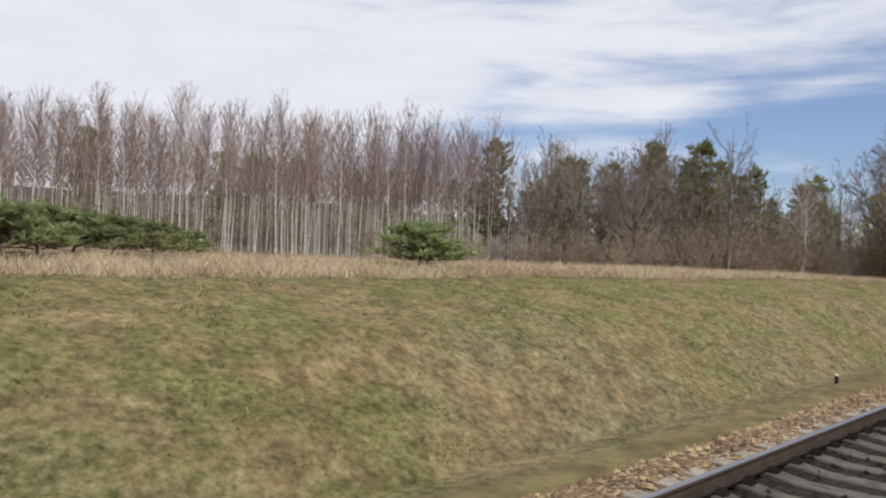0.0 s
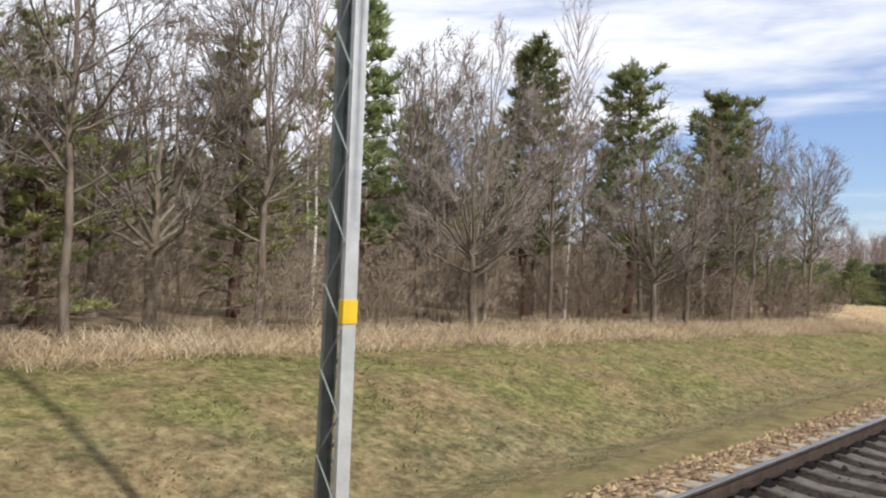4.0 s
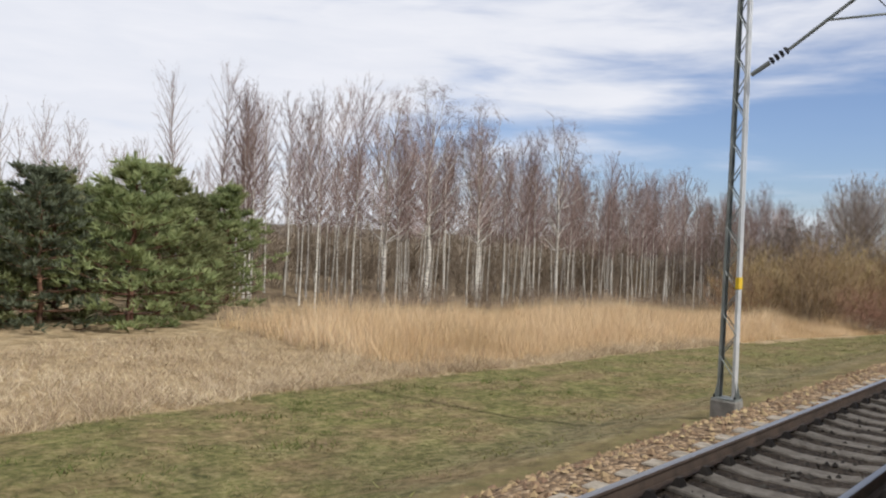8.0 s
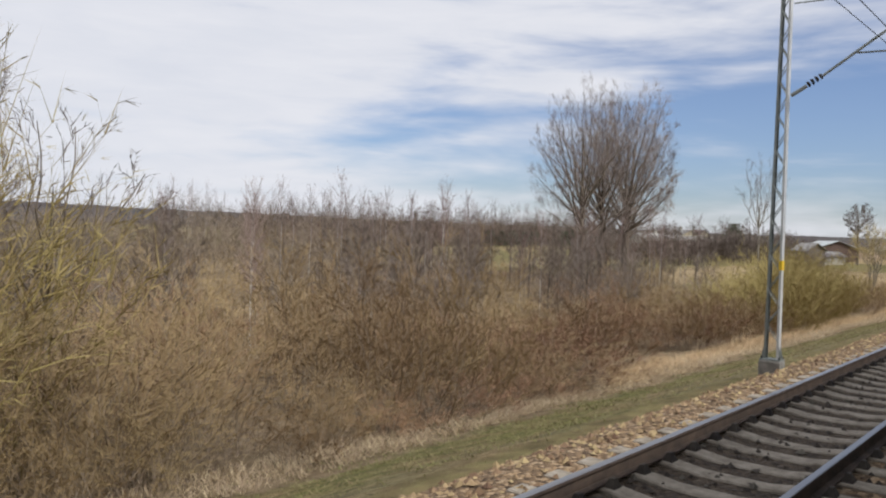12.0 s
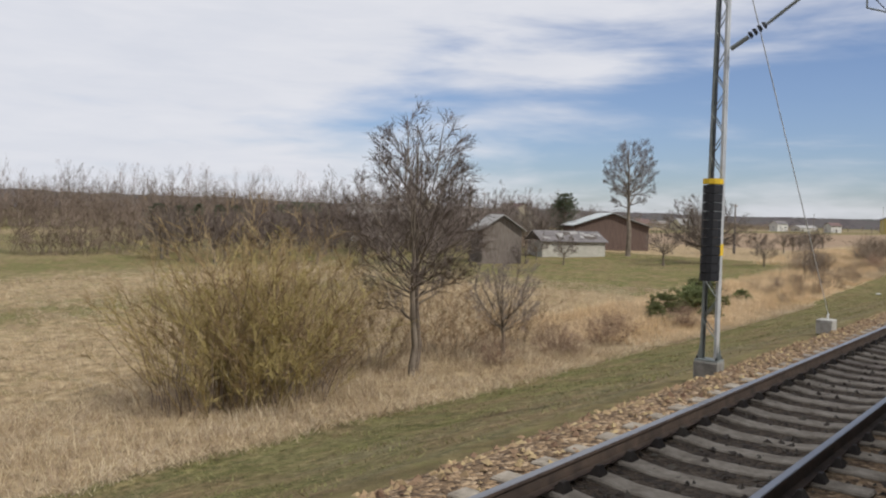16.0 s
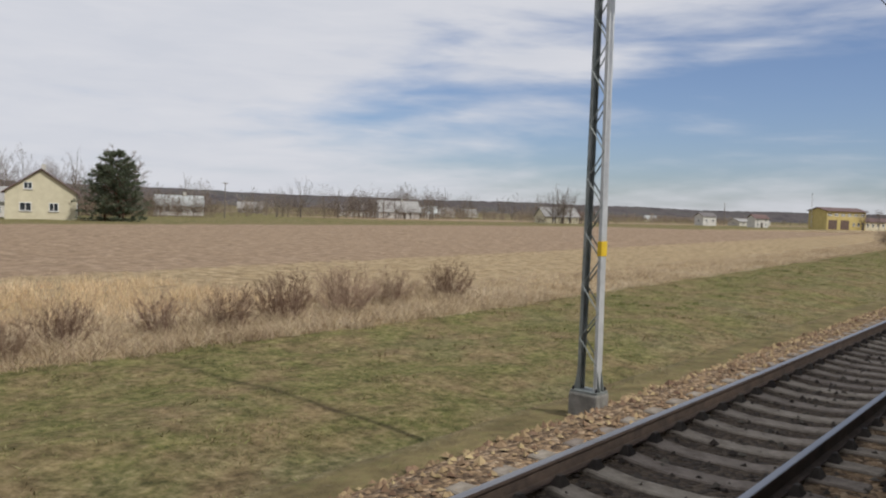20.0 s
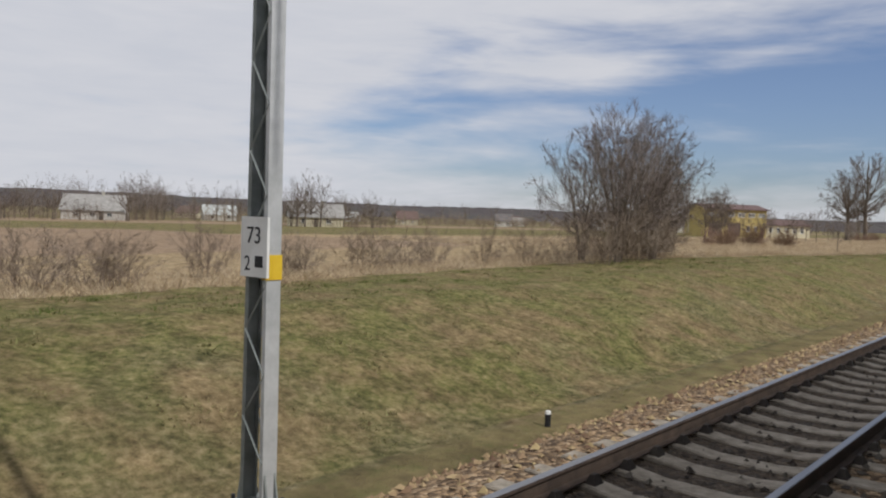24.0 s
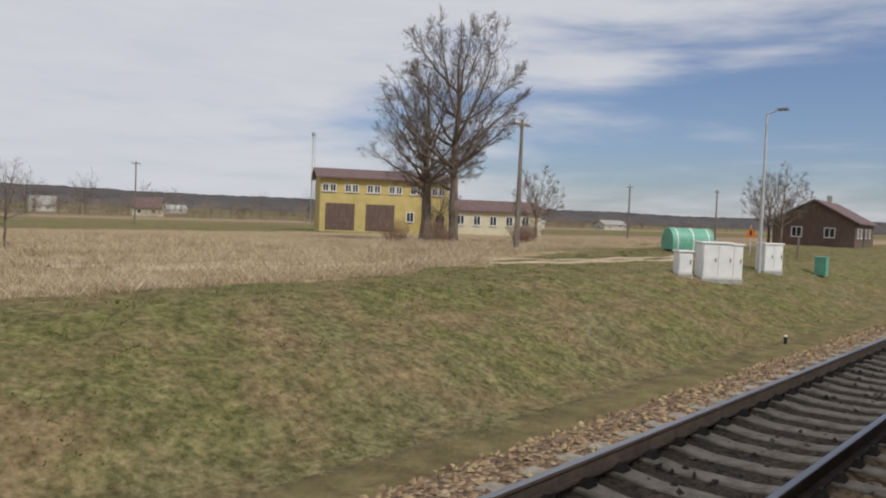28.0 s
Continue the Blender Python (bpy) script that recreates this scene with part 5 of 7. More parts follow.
# mixed wood
for x, y in grid(50, 66, 30, 44, 3.2):
    plant(TRNG.choice(("alder", "birch", "bare", "scrub", "alder", "birch")), x, y, TRNG.uniform(0.75, 1.0))
for x, y, s in ((67.0, 38.4, 1.02), (65.4, 37.2, 0.98), (68.6, 39.6, 0.95), (63, 40, 0.82), (71.5, 37, 0.8), (74, 39, 0.85), (58, 43, 0.72), (76, 34, 0.8), (61, 45, 0.75), (84, 30, 0.85)):
    plant("tall_pine", x, y, s)
for x, y, s, ti in ((67.66, 15.1, 0.95, 12), (68.25, 15.4, 0.95, 20), (69.05, 14.3, 0.9, 4), (69.75, 14.55, 0.92, 6), (65.2, 17.3, 0.98, 3), (67.3, 16.4, 0.8, 6), (75.2, 17.4, 0.8, 3), (58.5, 21.5, 0.6, 2)):
    plant("big_birch", x, y, s, wide=s * 0.85, tilt=ti)
for x, y, s, ti in ((62.7, 23.6, 0.62, 9), (66.2, 16.9, 0.5, 4), (61.0, 22.6, 0.6, 2), (72.4, 18.0, 0.7, 5)):
    plant("birch", x, y, s, tilt=ti)
for x, y in grid(70, 148, 15.4, 19, 2.6):
    k = TRNG.choice(("birch", "alder", "alder", "bare", "scrub", "birch", "alder", "scrub"))
    plant(k, x, y + 0.5, TRNG.uniform(0.7, 0.95) if k != "tall_pine" else TRNG.uniform(0.75, 0.92))
for x, y in grid(50, 150, 21, 23, 2.3) + grid(84, 150, 16.2, 17, 2.2) + grid(40, 72, 27, 30, 2.5):
    plant("scrub", x, y, TRNG.uniform(0.7, 1.25))
for x, y, s in ((79.6, 15.8, 0.95), (83.5, 19.5, 0.8), (97, 20, 0.85), (103, 19.4, 0.85), (116, 19, 0.85), (124, 18.6, 0.9), (131, 18.4, 0.95), (138, 17.6, 0.95), (143, 19.6, 0.98), (146, 21.5, 0.95)):
    plant("edge_pine" if x < 84 else "tall_pine", x, y, s, wide=s * 1.15)
for x, y, s in ((85.8, 14.0, 0.20), (87.2, 14.4, 0.25), (86.5, 14.9, 0.22)):
    plant("dark_pine", x, y, s, wide=0.55, label="felled dark green pine crown lying at the wood's edge")
for x, y, s, le in ((88.8, 14.7, 0.66, 0.12), (89.5, 14.4, 0.70, 0.16), (91.2, 14.8, 0.62, 0.1), (90.2, 15.6, 0.75, -0.08)):
    plant("big_birch", x, y, s, wide=s * 0.8, lean=le)
for x, y, s in ((81.5, 17.5, 1.0), (86, 18.2, 1.15), (89.5, 19.5, 1.2), (93.5, 17.4, 1.05), (97.5, 17.2, 1.0), (101, 17.8, 1.1), (106, 17.2, 0.9), (111, 17.8, 1.0), (78, 18.5, 1.0), (73.5, 20.5, 1.0)):
    plant("edge_pine", x, y, s * 0.68, wide=s * 0.95, label="young olive-green pine among leafless trees")
plant("linden", 83.4, 16.4, 1.0, wide=0.75, label="large leafless tree forking above the wood's edge", v=2)
for x, y, s in ((81.6, 15.2, 0.30), (82.8, 14.9, 0.36), (84.4, 15.4, 0.42), (87.8, 16.2, 0.5), (91.8, 16.4, 0.45)):
    plant("edge_pine", x, y, s, wide=s * 1.5, label="young olive-green pine among leafless trees")
plant("linden", 90.5, 24.5, 0.85, label="large leafless tree with spreading grey limbs above the wood")
plant("linden", 98, 24.0, 0.8, label="large leafless tree with spreading grey limbs above the wood")
wood("mixed_wood", "leafless undergrowth, alders and pines filling the wood", [(TRNG.choice(("alder", "birch", "scrub", "bare", "scrub", "alder", "tall_pine")), x, y, TRNG.uniform(0.75, 1.0)) for x, y in grid(52, 150, 25, 48, 4.2)], 0.75)
wood("undergrowth", "dense leafless undergrowth under the trees", [("scrub", x, y, TRNG.uniform(1.1, 1.9)) for x, y in grid(48, 150, 24, 34, 2.6) + grid(20, 66, 66, 80, 3.0)], 0.75)
wood("thicket_depth", "dense leafless undergrowth closing the birch belt", [("scrub", x, y, TRNG.uniform(1.5, 2.5)) for x, y in grid(186, 396, 68, 73, 2.9) + grid(214, 300, 43, 49, 2.6)], 0.75)
wood("far_thicket", "tall leafless scrub behind the birch belt", [("scrub", x, y, TRNG.uniform(1.7, 2.6)) for x, y in grid(190, 402, 94, 104, 3.4)], 0.6)
wood("wood_depth", "deep leafless wood behind the plantation", [(TRNG.choice(("birch", "scrub", "tall_pine", "scrub", "alder")), x, y, TRNG.uniform(0.9, 1.1)) for x, y in grid(-10, 130, 80, 104, 5.4)], 0.75)
# hedge and lone young pines before the plantation
for x, y, s in ((2.6, 21, 0.95), (3.8, 21.4, 1.0), (5.2, 22.4, 0.95), (6.4, 21.5, 0.9), (7.6, 22.6, 0.9), (8.8, 23.2, 0.85), (10, 23.5, 0.8), (11.6, 24.2, 0.75), (13.5, 25.5, 0.6), (18.1, 18.8, 0.95), (19.0, 19.3, 0.7)):
    plant("juniper", x, y, s, wide=s * 1.9)
for x, y in grid(34, 60, 33, 40, 3.4):
    plant("scrub", x, y, TRNG.uniform(0.5, 0.9))
# pine stand beyond the meadow, and young pines round it
for x, y in grid(128, 187, 68, 84, 4.4):
    if x - 148.6 < 0.5 * y:
        plant("tall_pine", x, y, TRNG.uniform(0.9, 1.08), wide=TRNG.uniform(1.1, 1.3))
for x, y in grid(130, 181, 66, 67.5, 3.6):
    plant("pine", x, y, TRNG.uniform(0.7, 1.1), wide=TRNG.uniform(0.9, 1.2), label="bushy green pine at the stand's edge")
for x, y, s in ((179.7, 37.9, 0.55), (183.4, 24.8, 0.74), (198, 35.6, 0.85), (202.4, 28.4, 0.6), (211.2, 27.2, 0.98), (209.4, 29.2, 0.9), (219.3, 33.5, 0.95), (207, 29.0, 0.8), (213.6, 29.6, 1.0), (216, 31, 0.85), (183.6, 27.4, 0.75), (190.5, 31.5, 0.85), (187, 29.5, 0.6)):
    plant("pine", x, y, s, wide=s * 1.3)
for x, y in ((205.5, 28.6), (208.2, 27.4)):
    plant("dark_pine", x, y, 0.8, wide=0.95)
for x, y in grid(176, 222, 40, 62, 4.6):
    if x - 148.6 > 0.63 * y:
        plant("pine", x, y, TRNG.uniform(0.7, 1.0), wide=TRNG.uniform(1.0, 1.3))
wood("young_pine_wood", "dense young pines beyond the dry meadow", [("pine", x, y, TRNG.uniform(0.8, 1.1)) for x, y in grid(192, 240, 66, 90, 5.5)])
plant("brush", 194.8, 16.8, 0.85, wide=1.3, label="round reddish-brown leafless shrub in dry grass")
plant("brush", 194.3, 16.4, 0.95, wide=1.5, label="round reddish-brown leafless shrub in dry grass")
plant("brush", 193.9, 17.3, 0.95, wide=1.5, label="round reddish-brown leafless shrub in dry grass")
plant("brush", 195.2, 17.0, 0.9, wide=1.5, label="round reddish-brown leafless shrub in dry grass")
plant("brush", 158.6, 28.6, 0.6, wide=1.5, label="heap of cut brown brushwood on the meadow")
# birch belt behind the reeds
for x, y in grid(221, 300, 30, 42, 2.7):
    plant("birch", x, y, TRNG.uniform(0.78, 1.0), lean=TRNG.uniform(-0.04, 0.04))
for x, y, s in ((226, 29.6, 0.85), (244, 31, 1.0), (236, 31.5, 0.95), (233, 33, 1.0)):
    plant("big_birch", x, y, s)
wood("birch_belt", "belt of leafless birches behind the reeds", [("birch", x, y, TRNG.uniform(0.85, 1.05) * (0.85 if x < 236 else 1)) for x, y in grid(200, 316, 44, 66, 4.0)], 0.75)
for x, y in grid(222, 262, 26.5, 29, 2.2):
    plant("scrub", x, y, TRNG.uniform(0.45, 0.75))
# willow thicket on the embankment's foot
for x, y in grid(250, 394, 12.6, 22, 2.9):
    if y > edge(x) + (1.2 if x < 330 else 2.6) and not (x > 374 and y < 17):
        k = TRNG.random() if not 325 < x < 352 else 0.6 + 0.4 * TRNG.random()
        k = "yellow" if k < (0.02 if x < 340 else 0.6) else ("rust" if k > (0.72 if x < 340 else 0.9) else "thicket")
        plant(k, x, y, TRNG.uniform(0.8, 1.15) * (1 if y > 14 else 0.75) * (1.3 if x < 292 else (1 if x < 322 else 0.68)), wide=TRNG.uniform(0.95, 1.3))
for i in range(86):
    x = 252 + 1.65 * i
    if x > 326:
        break
    plant(TRNG.choice(("thicket", "rust", "scrub", "thicket")), x, edge(x) + TRNG.uniform(0.7, 1.7), TRNG.uniform(0.28, 0.45), wide=TRNG.uniform(0.5, 0.75), label="low brown leafless brush at the thicket's foot")
for x, y in ((303.5, 15.5), (304.8, 16.4), (303.8, 17.4), (306.2, 17.6), (356, 17), (362, 18), (368, 19), (371.5, 17)):
    plant("yellow", x + 1.5, y, 1.75 if x < 310 else TRNG.uniform(0.95, 1.15))
for x, y, s in ((353.5, 16.5, 1.0), (355.8, 15.4, 1.12), (357.0, 18.2, 1.15), (359.4, 16.6, 1.18), (361.8, 18.0, 1.15), (363.6, 15.8, 1.08), (366.2, 17.2, 1.1), (369.0, 18.4, 1.0), (371.6, 16.6, 0.9)):
    plant("yellow", x, y, s, wide=s * 1.1, label="domed budding willow shrub at the embankment's foot")
for x, y in ((379, 15.5), (382, 17.5), (385, 16.6), (388, 19), (391, 21)):
    plant("thicket", x, y, TRNG.uniform(0.55, 0.75))
for x, y in grid(268, 362, 25, 36, 4.6):
    plant(TRNG.choice(("alder", "birch", "alder", "bare")), x, y, TRNG.uniform(0.72, 0.98) * (1 if x < 314 else 0.62))
wood("alder_wood", "leafless alders and shrubs behind the thicket", [(TRNG.choice(("alder", "thicket", "scrub", "bare") if x < 314 else ("thicket", "scrub", "rust", "scrub")), x, y, TRNG.uniform(0.8, 1.1)) for x, y in grid(262, 384, 24, 50, 4.6)], 0.75)
for x, y, s in ((388.8, 50, 1.0), (394.2, 50.6, 1.05), (398.4, 49.4, 1.06), (401.8, 51, 1.0)):
    plant("poplar", x, y, s, wide=s * 0.86)
for x, y in grid(382, 404, 42, 53, 2.7):
    plant(TRNG.choice(("scrub", "thicket", "alder", "birch")), x, y, TRNG.uniform(0.5, 0.85))
wood("brown_wood", "brown leafless alder wood beyond the willows", [(TRNG.choice(("alder", "scrub", "scrub", "birch")), x, y, TRNG.uniform(0.55, 0.75) if y < 48 else TRNG.uniform(0.7, 0.9)) for x, y in grid(350, 384, 32, 66, 3.4)], 0.85)
for x, y in grid(376, 396, 24, 30, 3.4):
    plant(TRNG.choice(("alder", "birch", "scrub", "rust")), x, y, TRNG.uniform(0.5, 0.75))
# marshy meadow
plant("young_poplar", 407.9, 35.0, 1.18, label="slender leafless young poplar on the wet meadow")
plant("willow", 414.7, 23.1, 1.05)
for x, y, s in ((396.5, 21.5, 0.5), (399.5, 17.6, 0.42), (404.5, 18.6, 0.5), (408.2, 19.8, 0.55), (411.5, 21.0, 0.5), (405.6, 33.8, 0.55), (408.8, 34.4, 0.6), (410.4, 36.2, 0.5), (418, 24.5, 0.45), (421.5, 22.0, 0.5)):
    plant(TRNG.choice(("thicket", "scrub", "rust")), x, y, s, wide=s * 1.1, label="thin bare shrub in the wet hollow")
plant("yellow", 401.3, 15.3, 0.75, wide=0.6, label="thin willow shrub with yellowish shoots beside the steps")
for x, y, s, w in ((431.5, 19.4, 1.25, 1.2), (429.8, 20.0, 1.2, 1.2), (432.8, 18.6, 1.1, 1.1), (434.5, 20.2, 0.9, 1.1), (433.4, 21.1, 1.25, 1.25), (437.5, 20.6, 0.85, 1.1), (441.0, 19.6, 0.7, 1.1), (444.6, 19.2, 0.6, 1.0)):
    plant("thicket", x, y, s, w)
for x, y in ((430.6, 19.7), (432.4, 20.3), (431.6, 18.6)):
    plant("yellow", x, y, 0.98, wide=1.3, label="dense willow shrub with yellowish shoots below the bank")
plant("alder", 437.0, 18.0, 0.86, wide=1.1, label="many-stemmed leafless tree at the embankment's foot")
plant("alder", 437.9, 18.6, 0.78, wide=1.1, label="many-stemmed leafless tree at the embankment's foot")
plant("bare", 442.5, 18.1, 0.5)
for x, y, s in ((444, 16.4, 0.7), (447, 16.0, 0.8), (450, 17.0, 0.7), (440.5, 17.0, 0.6), (455, 16.0, 0.6), (458, 17.6, 0.55)):
    plant("brush", x, y, s, wide=s * 1.3)
for x, y, s in ((462.7, 18.2, 1.15), (461.4, 18.1, 0.95), (460.4, 17.6, 0.85), (461.8, 17.4, 0.8), (457.7, 18.2, 0.75), (458.5, 16.0, 0.5), (468.5, 17.8, 0.5), (456.8, 18.2, 0.45)):
    plant("juniper", x, y, s, wide=s * 1.5, label="small dark green broom and young pine in straw")
for x, y in grid(470, 512, 16.8, 21.5, 2.6):
    if y > edge(x) + 0.3:
        plant("scrub", x, y, TRNG.uniform(0.3, 0.5), label="low brown leafless shrub in tall straw")
for x, y, s in ((499, 21.5, 0.62), (501, 22.2, 0.7), (503, 22.0, 0.8), (504.6, 23.2, 0.85), (506.4, 22.6, 0.8), (508.2, 23.4, 0.75), (510, 22.8, 0.7), (502.4, 24.2, 0.8), (506, 24.8, 0.8)):
    plant("scrub", x, y, s, label="thin brown leafless shrub rising from tall straw")
plant("alder", 495.3, 21.4, 0.42)
plant("fruit", 506.2, 28.5, 0.7)
plant("alder", 491, 19.5, 0.4)
# orchard and farm trees
for x, y in grid(462, 500, 68, 80, 4.2):
    plant("fruit", x, y, TRNG.uniform(0.95, 1.35))
for x, y in grid(498, 524, 60, 72, 4.6):
    plant("bare", x, y, TRNG.uniform(0.6, 0.85))
wood("orchard_hedge", "dense brown leafless hedge behind the orchard", [("scrub", x, y, TRNG.uniform(1.4, 2.1)) for x, y in grid(452, 502, 81, 88, 2.8) + grid(500, 528, 73, 80, 2.8)])
wood("farm_wood", "dense brown leafless trees behind the farm", [(TRNG.choice(("bare", "alder", "scrub", "scrub")), x, y, TRNG.uniform(0.75, 1.05)) for x, y in grid(486, 520, 66, 82, 3.2)])
for x, y, s in ((470.7, 60.9, 1.0), (474.1, 58, 0.8), (476.1, 56.4, 0.75), (476.5, 49.1, 1.1), (486.4, 58.7, 0.9), (482, 62, 1.0), (478, 64, 0.9), (489.8, 43.9, 0.72), (486.4, 46.4, 0.62), (498.3, 36.6, 0.95), (479, 53, 0.8), (484, 52, 0.7), (491, 55, 0.8), (494, 50, 0.7), (474, 66, 1.0), (466, 64, 1.0), (468, 58, 0.9), (462, 66, 1.0), (490, 64, 1.1), (495, 60, 1.0)):
    plant("fruit", x, y, s)
plant("apple", 504.2, 34.4)
plant("barn_linden", 507.5, 45.4)
for x, y, s in ((523.9, 28.5, 0.8), (521.7, 34.4, 0.7), (525.7, 31.2, 0.75), (528, 33, 0.7), (533, 32.4, 0.6), (537, 32, 0.65), (541, 33, 0.6), (545, 32.5, 0.7), (530.5, 45, 0.8), (518, 40, 0.9)):
    plant("fruit", x, y, s)
for x, y, s in ((519.5, 21.4, 0.8), (521, 20.8, 0.95), (522.4, 22.2, 1.0), (523.5, 21.6, 1.05), (525.2, 20.8, 1.05), (526.6, 21.6, 1.15), (527.8, 20.4, 1.0), (529, 21.8, 1.1), (530.2, 20.4, 0.95), (531.5, 20.6, 0.9), (533, 20.2, 0.8), (534.6, 19.8, 0.7), (524.4, 22.8, 1.1), (528.2, 22.8, 1.1)):
    plant("scrub", x, y, s, label="dense brown leafless shrub on the field's edge")
plant("juniper", 538, 18.2, 0.85, wide=1.5, label="low dark green broom bush in dry grass")
plant("juniper", 540, 18.2, 0.85, wide=1.4, label="low dark green broom bush in dry grass")
for x, y, s in ((545.6, 18.6, 0.6), (547.4, 18.2, 0.7), (549.4, 18.4, 0.8), (551.7, 18.2, 0.85), (554, 18.4, 0.7), (556.9, 18.3, 0.75), (543.0, 18.4, 0.6), (541.4, 17.6, 0.5), (512, 19, 0.8), (515.5, 19.6, 0.9)):
    plant("brush", x, y, s)
for x, y, s, w in ((636.2, 18.6, 0.95, 1.1), (637.6, 18.8, 0.9, 1.1), (643.2, 19.1, 0.95, 0.8), (645.2, 19.4, 0.85, 0.6), (661.6, 20.3, 0.8, 1.1), (663.4, 20.0, 0.75, 1.0), (670, 21, 0.6, 0.9), (676, 21.5, 0.7, 1.0)):
    plant("scrub", x, y, s * 0.8, w * 0.9, label="brown leafless shrub in tall straw")
# clump of trees on the field's edge
for x, y, s, w in ((687.4, 20.0, 0.80, 0.62), (689.6, 19.2, 0.92, 0.7), (691.8, 20.4, 1.0, 0.75), (693.8, 19.4, 0.98, 0.72), (695.8, 20.8, 0.9, 0.7), (697.6, 21.6, 0.78, 0.6)):
    plant("clump", x, y, s, wide=w)
for x, y, s in ((664, 20.5, 0.6), (667, 20.9, 0.65), (670.5, 20.6, 0.55), (674, 21.4, 0.7), (677.5, 21.2, 0.65), (680.5, 20.6, 0.7), (683, 20.2, 0.75), (636.6, 18.3, 0.72), (643.6, 18.8, 0.7), (684.5, 19, 0.8), (686.5, 18.6, 1.0), (688.5, 18.8, 1.1), (690.5, 18.6, 1.1), (692.5, 19, 1.1), (694.5, 19.4, 1.0), (697, 20.5, 0.9), (689.5, 20.5, 1.2), (693.5, 21, 1.2), (701, 22.5, 0.8), (699, 21.5, 0.8), (703.5, 23.4, 0.7), (706, 24.2, 0.65)):
    plant("scrub", x, y, s)
for x, y, s in ((698.6, 21.2, 0.55), (700.6, 21.8, 0.52), (702.6, 22.6, 0.48), (704.6, 23.4, 0.45), (706.5, 24.0, 0.42), (701.6, 23.4, 0.5), (703.6, 24.4, 0.46)):
    plant("alder", x, y, s, wide=s * 1.25)
for x, y, s in ((772.4, 32.7, 0.46), (778, 35.6, 0.42), (775.4, 46.7, 0.55), (772.4, 36.4, 0.38), (780.2, 30.1, 0.3), (783.5, 34, 0.36), (769.5, 38, 0.42), (767, 41, 0.46), (781.5, 38, 0.4), (785.5, 31.5, 0.33), (737.0, 32.5, 0.58), (738.4, 33.2, 0.55), (736.0, 33.8, 0.5), (739.4, 34.4, 0.52), (735.4, 32.2, 0.45), (723.6, 17.6, 0.27)):
    plant("alder", x, y, s, wide=s * 1.3, label="thin leafless sapling in tall straw")
for x, y, s in ((734.2, 27.8, 1.3), (735.2, 28.6, 1.2), (736.4, 26.0, 1.0), (737.0, 25.6, 0.9), (733, 30, 1.1), (728, 30, 1.0), (726.5, 28, 0.9), (741, 33, 0.9)):
    plant("brush", x, y, s, wide=s * 0.9)
plant("linden", 818.0, 39.8, 0.78, wide=0.98, label="great leafless lime tree before the yellow building", v=0)
plant("linden", 817.4, 36.5, 1.0, wide=0.9, label="great leafless lime tree before the yellow building", v=1)
for x, y, s in ((868, 30, 1.0), (876, 34, 1.05), (836, 42, 0.75), (850, 66, 0.8)):
    plant("bare", x, y, s)
for x, y in ((812, 37), (814.5, 35.5), (817, 37.5), (821.5, 33.5), (826, 36.5), (829, 38)):
    plant("brush", x, y, TRNG.uniform(0.8, 1.0))
# far tree lines round the village
wood("far_tree_line", "far line of leafless trees beyond the fields", [(TRNG.choice(("bare", "alder", "bare", "birch")), x, y, TRNG.uniform(1.0, 1.35)) for x, y in grid(405, 620, 165, 186, 4.6)], 0.6)
wood("far_hedge", "dense brown hedgerow under the far trees", [("scrub", x, y, TRNG.uniform(2.2, 3.3) if x < 545 else TRNG.uniform(1.6, 2.6)) for x, y in grid(415, 640, 152, 163, 3.4)], 0.6)
wood("village_hedges", "dark bare hedges and gardens among the far houses", [("scrub", x, y, TRNG.uniform(1.2, 2.4)) for x, y in grid(620, 1150, 205, 211, 5.5) + grid(680, 1350, 275, 283, 6.5)], 0.5)
hedge = []
for x, y in ((753, 203), (784, 153), (818.9, 246), (777, 249), (648, 181), (720, 300), (748, 285), (842, 280), (860, 330), (905, 235)):
    for k in range(-8, 9):
        u = k * 2.3 + TRNG.uniform(-0.8, 0.8)
        if abs(u - 3.0) > 2.0:
            hedge.append((TRNG.choice(("scrub", "scrub", "scrub", "fruit")), x - 6.5 + 0.7 * u, y - 7.5 - 0.7 * u, TRNG.uniform(0.55, 0.95)))
    for k in range(5):
        hedge.append((TRNG.choice(("bare", "alder", "bare")), x + TRNG.uniform(4, 16), y + TRNG.uniform(7, 18), TRNG.uniform(0.8, 1.15)))
wood("village_hedge", "dark leafless hedges and trees round the far houses", hedge)
wood("village_gardens", "dark leafless gardens and hedges round the far houses", [(TRNG.choice(("scrub", "scrub", "bare", "fruit")), x, y, TRNG.uniform(0.9, 1.6)) for x, y in grid(690, 760, 186, 200, 5.0) + grid(752, 830, 222, 238, 5.5) + grid(836, 900, 236, 250, 7.0) + grid(980, 1080, 285, 300, 8.0) + grid(770, 800, 140, 150, 4.5)], 0.6)
wood("village_trees", "scattered leafless trees among far houses", [("bare", TRNG.uniform(560, 1500), TRNG.uniform(170, 380), TRNG.uniform(0.4, 0.9)) for _ in range(190)], 0.5)
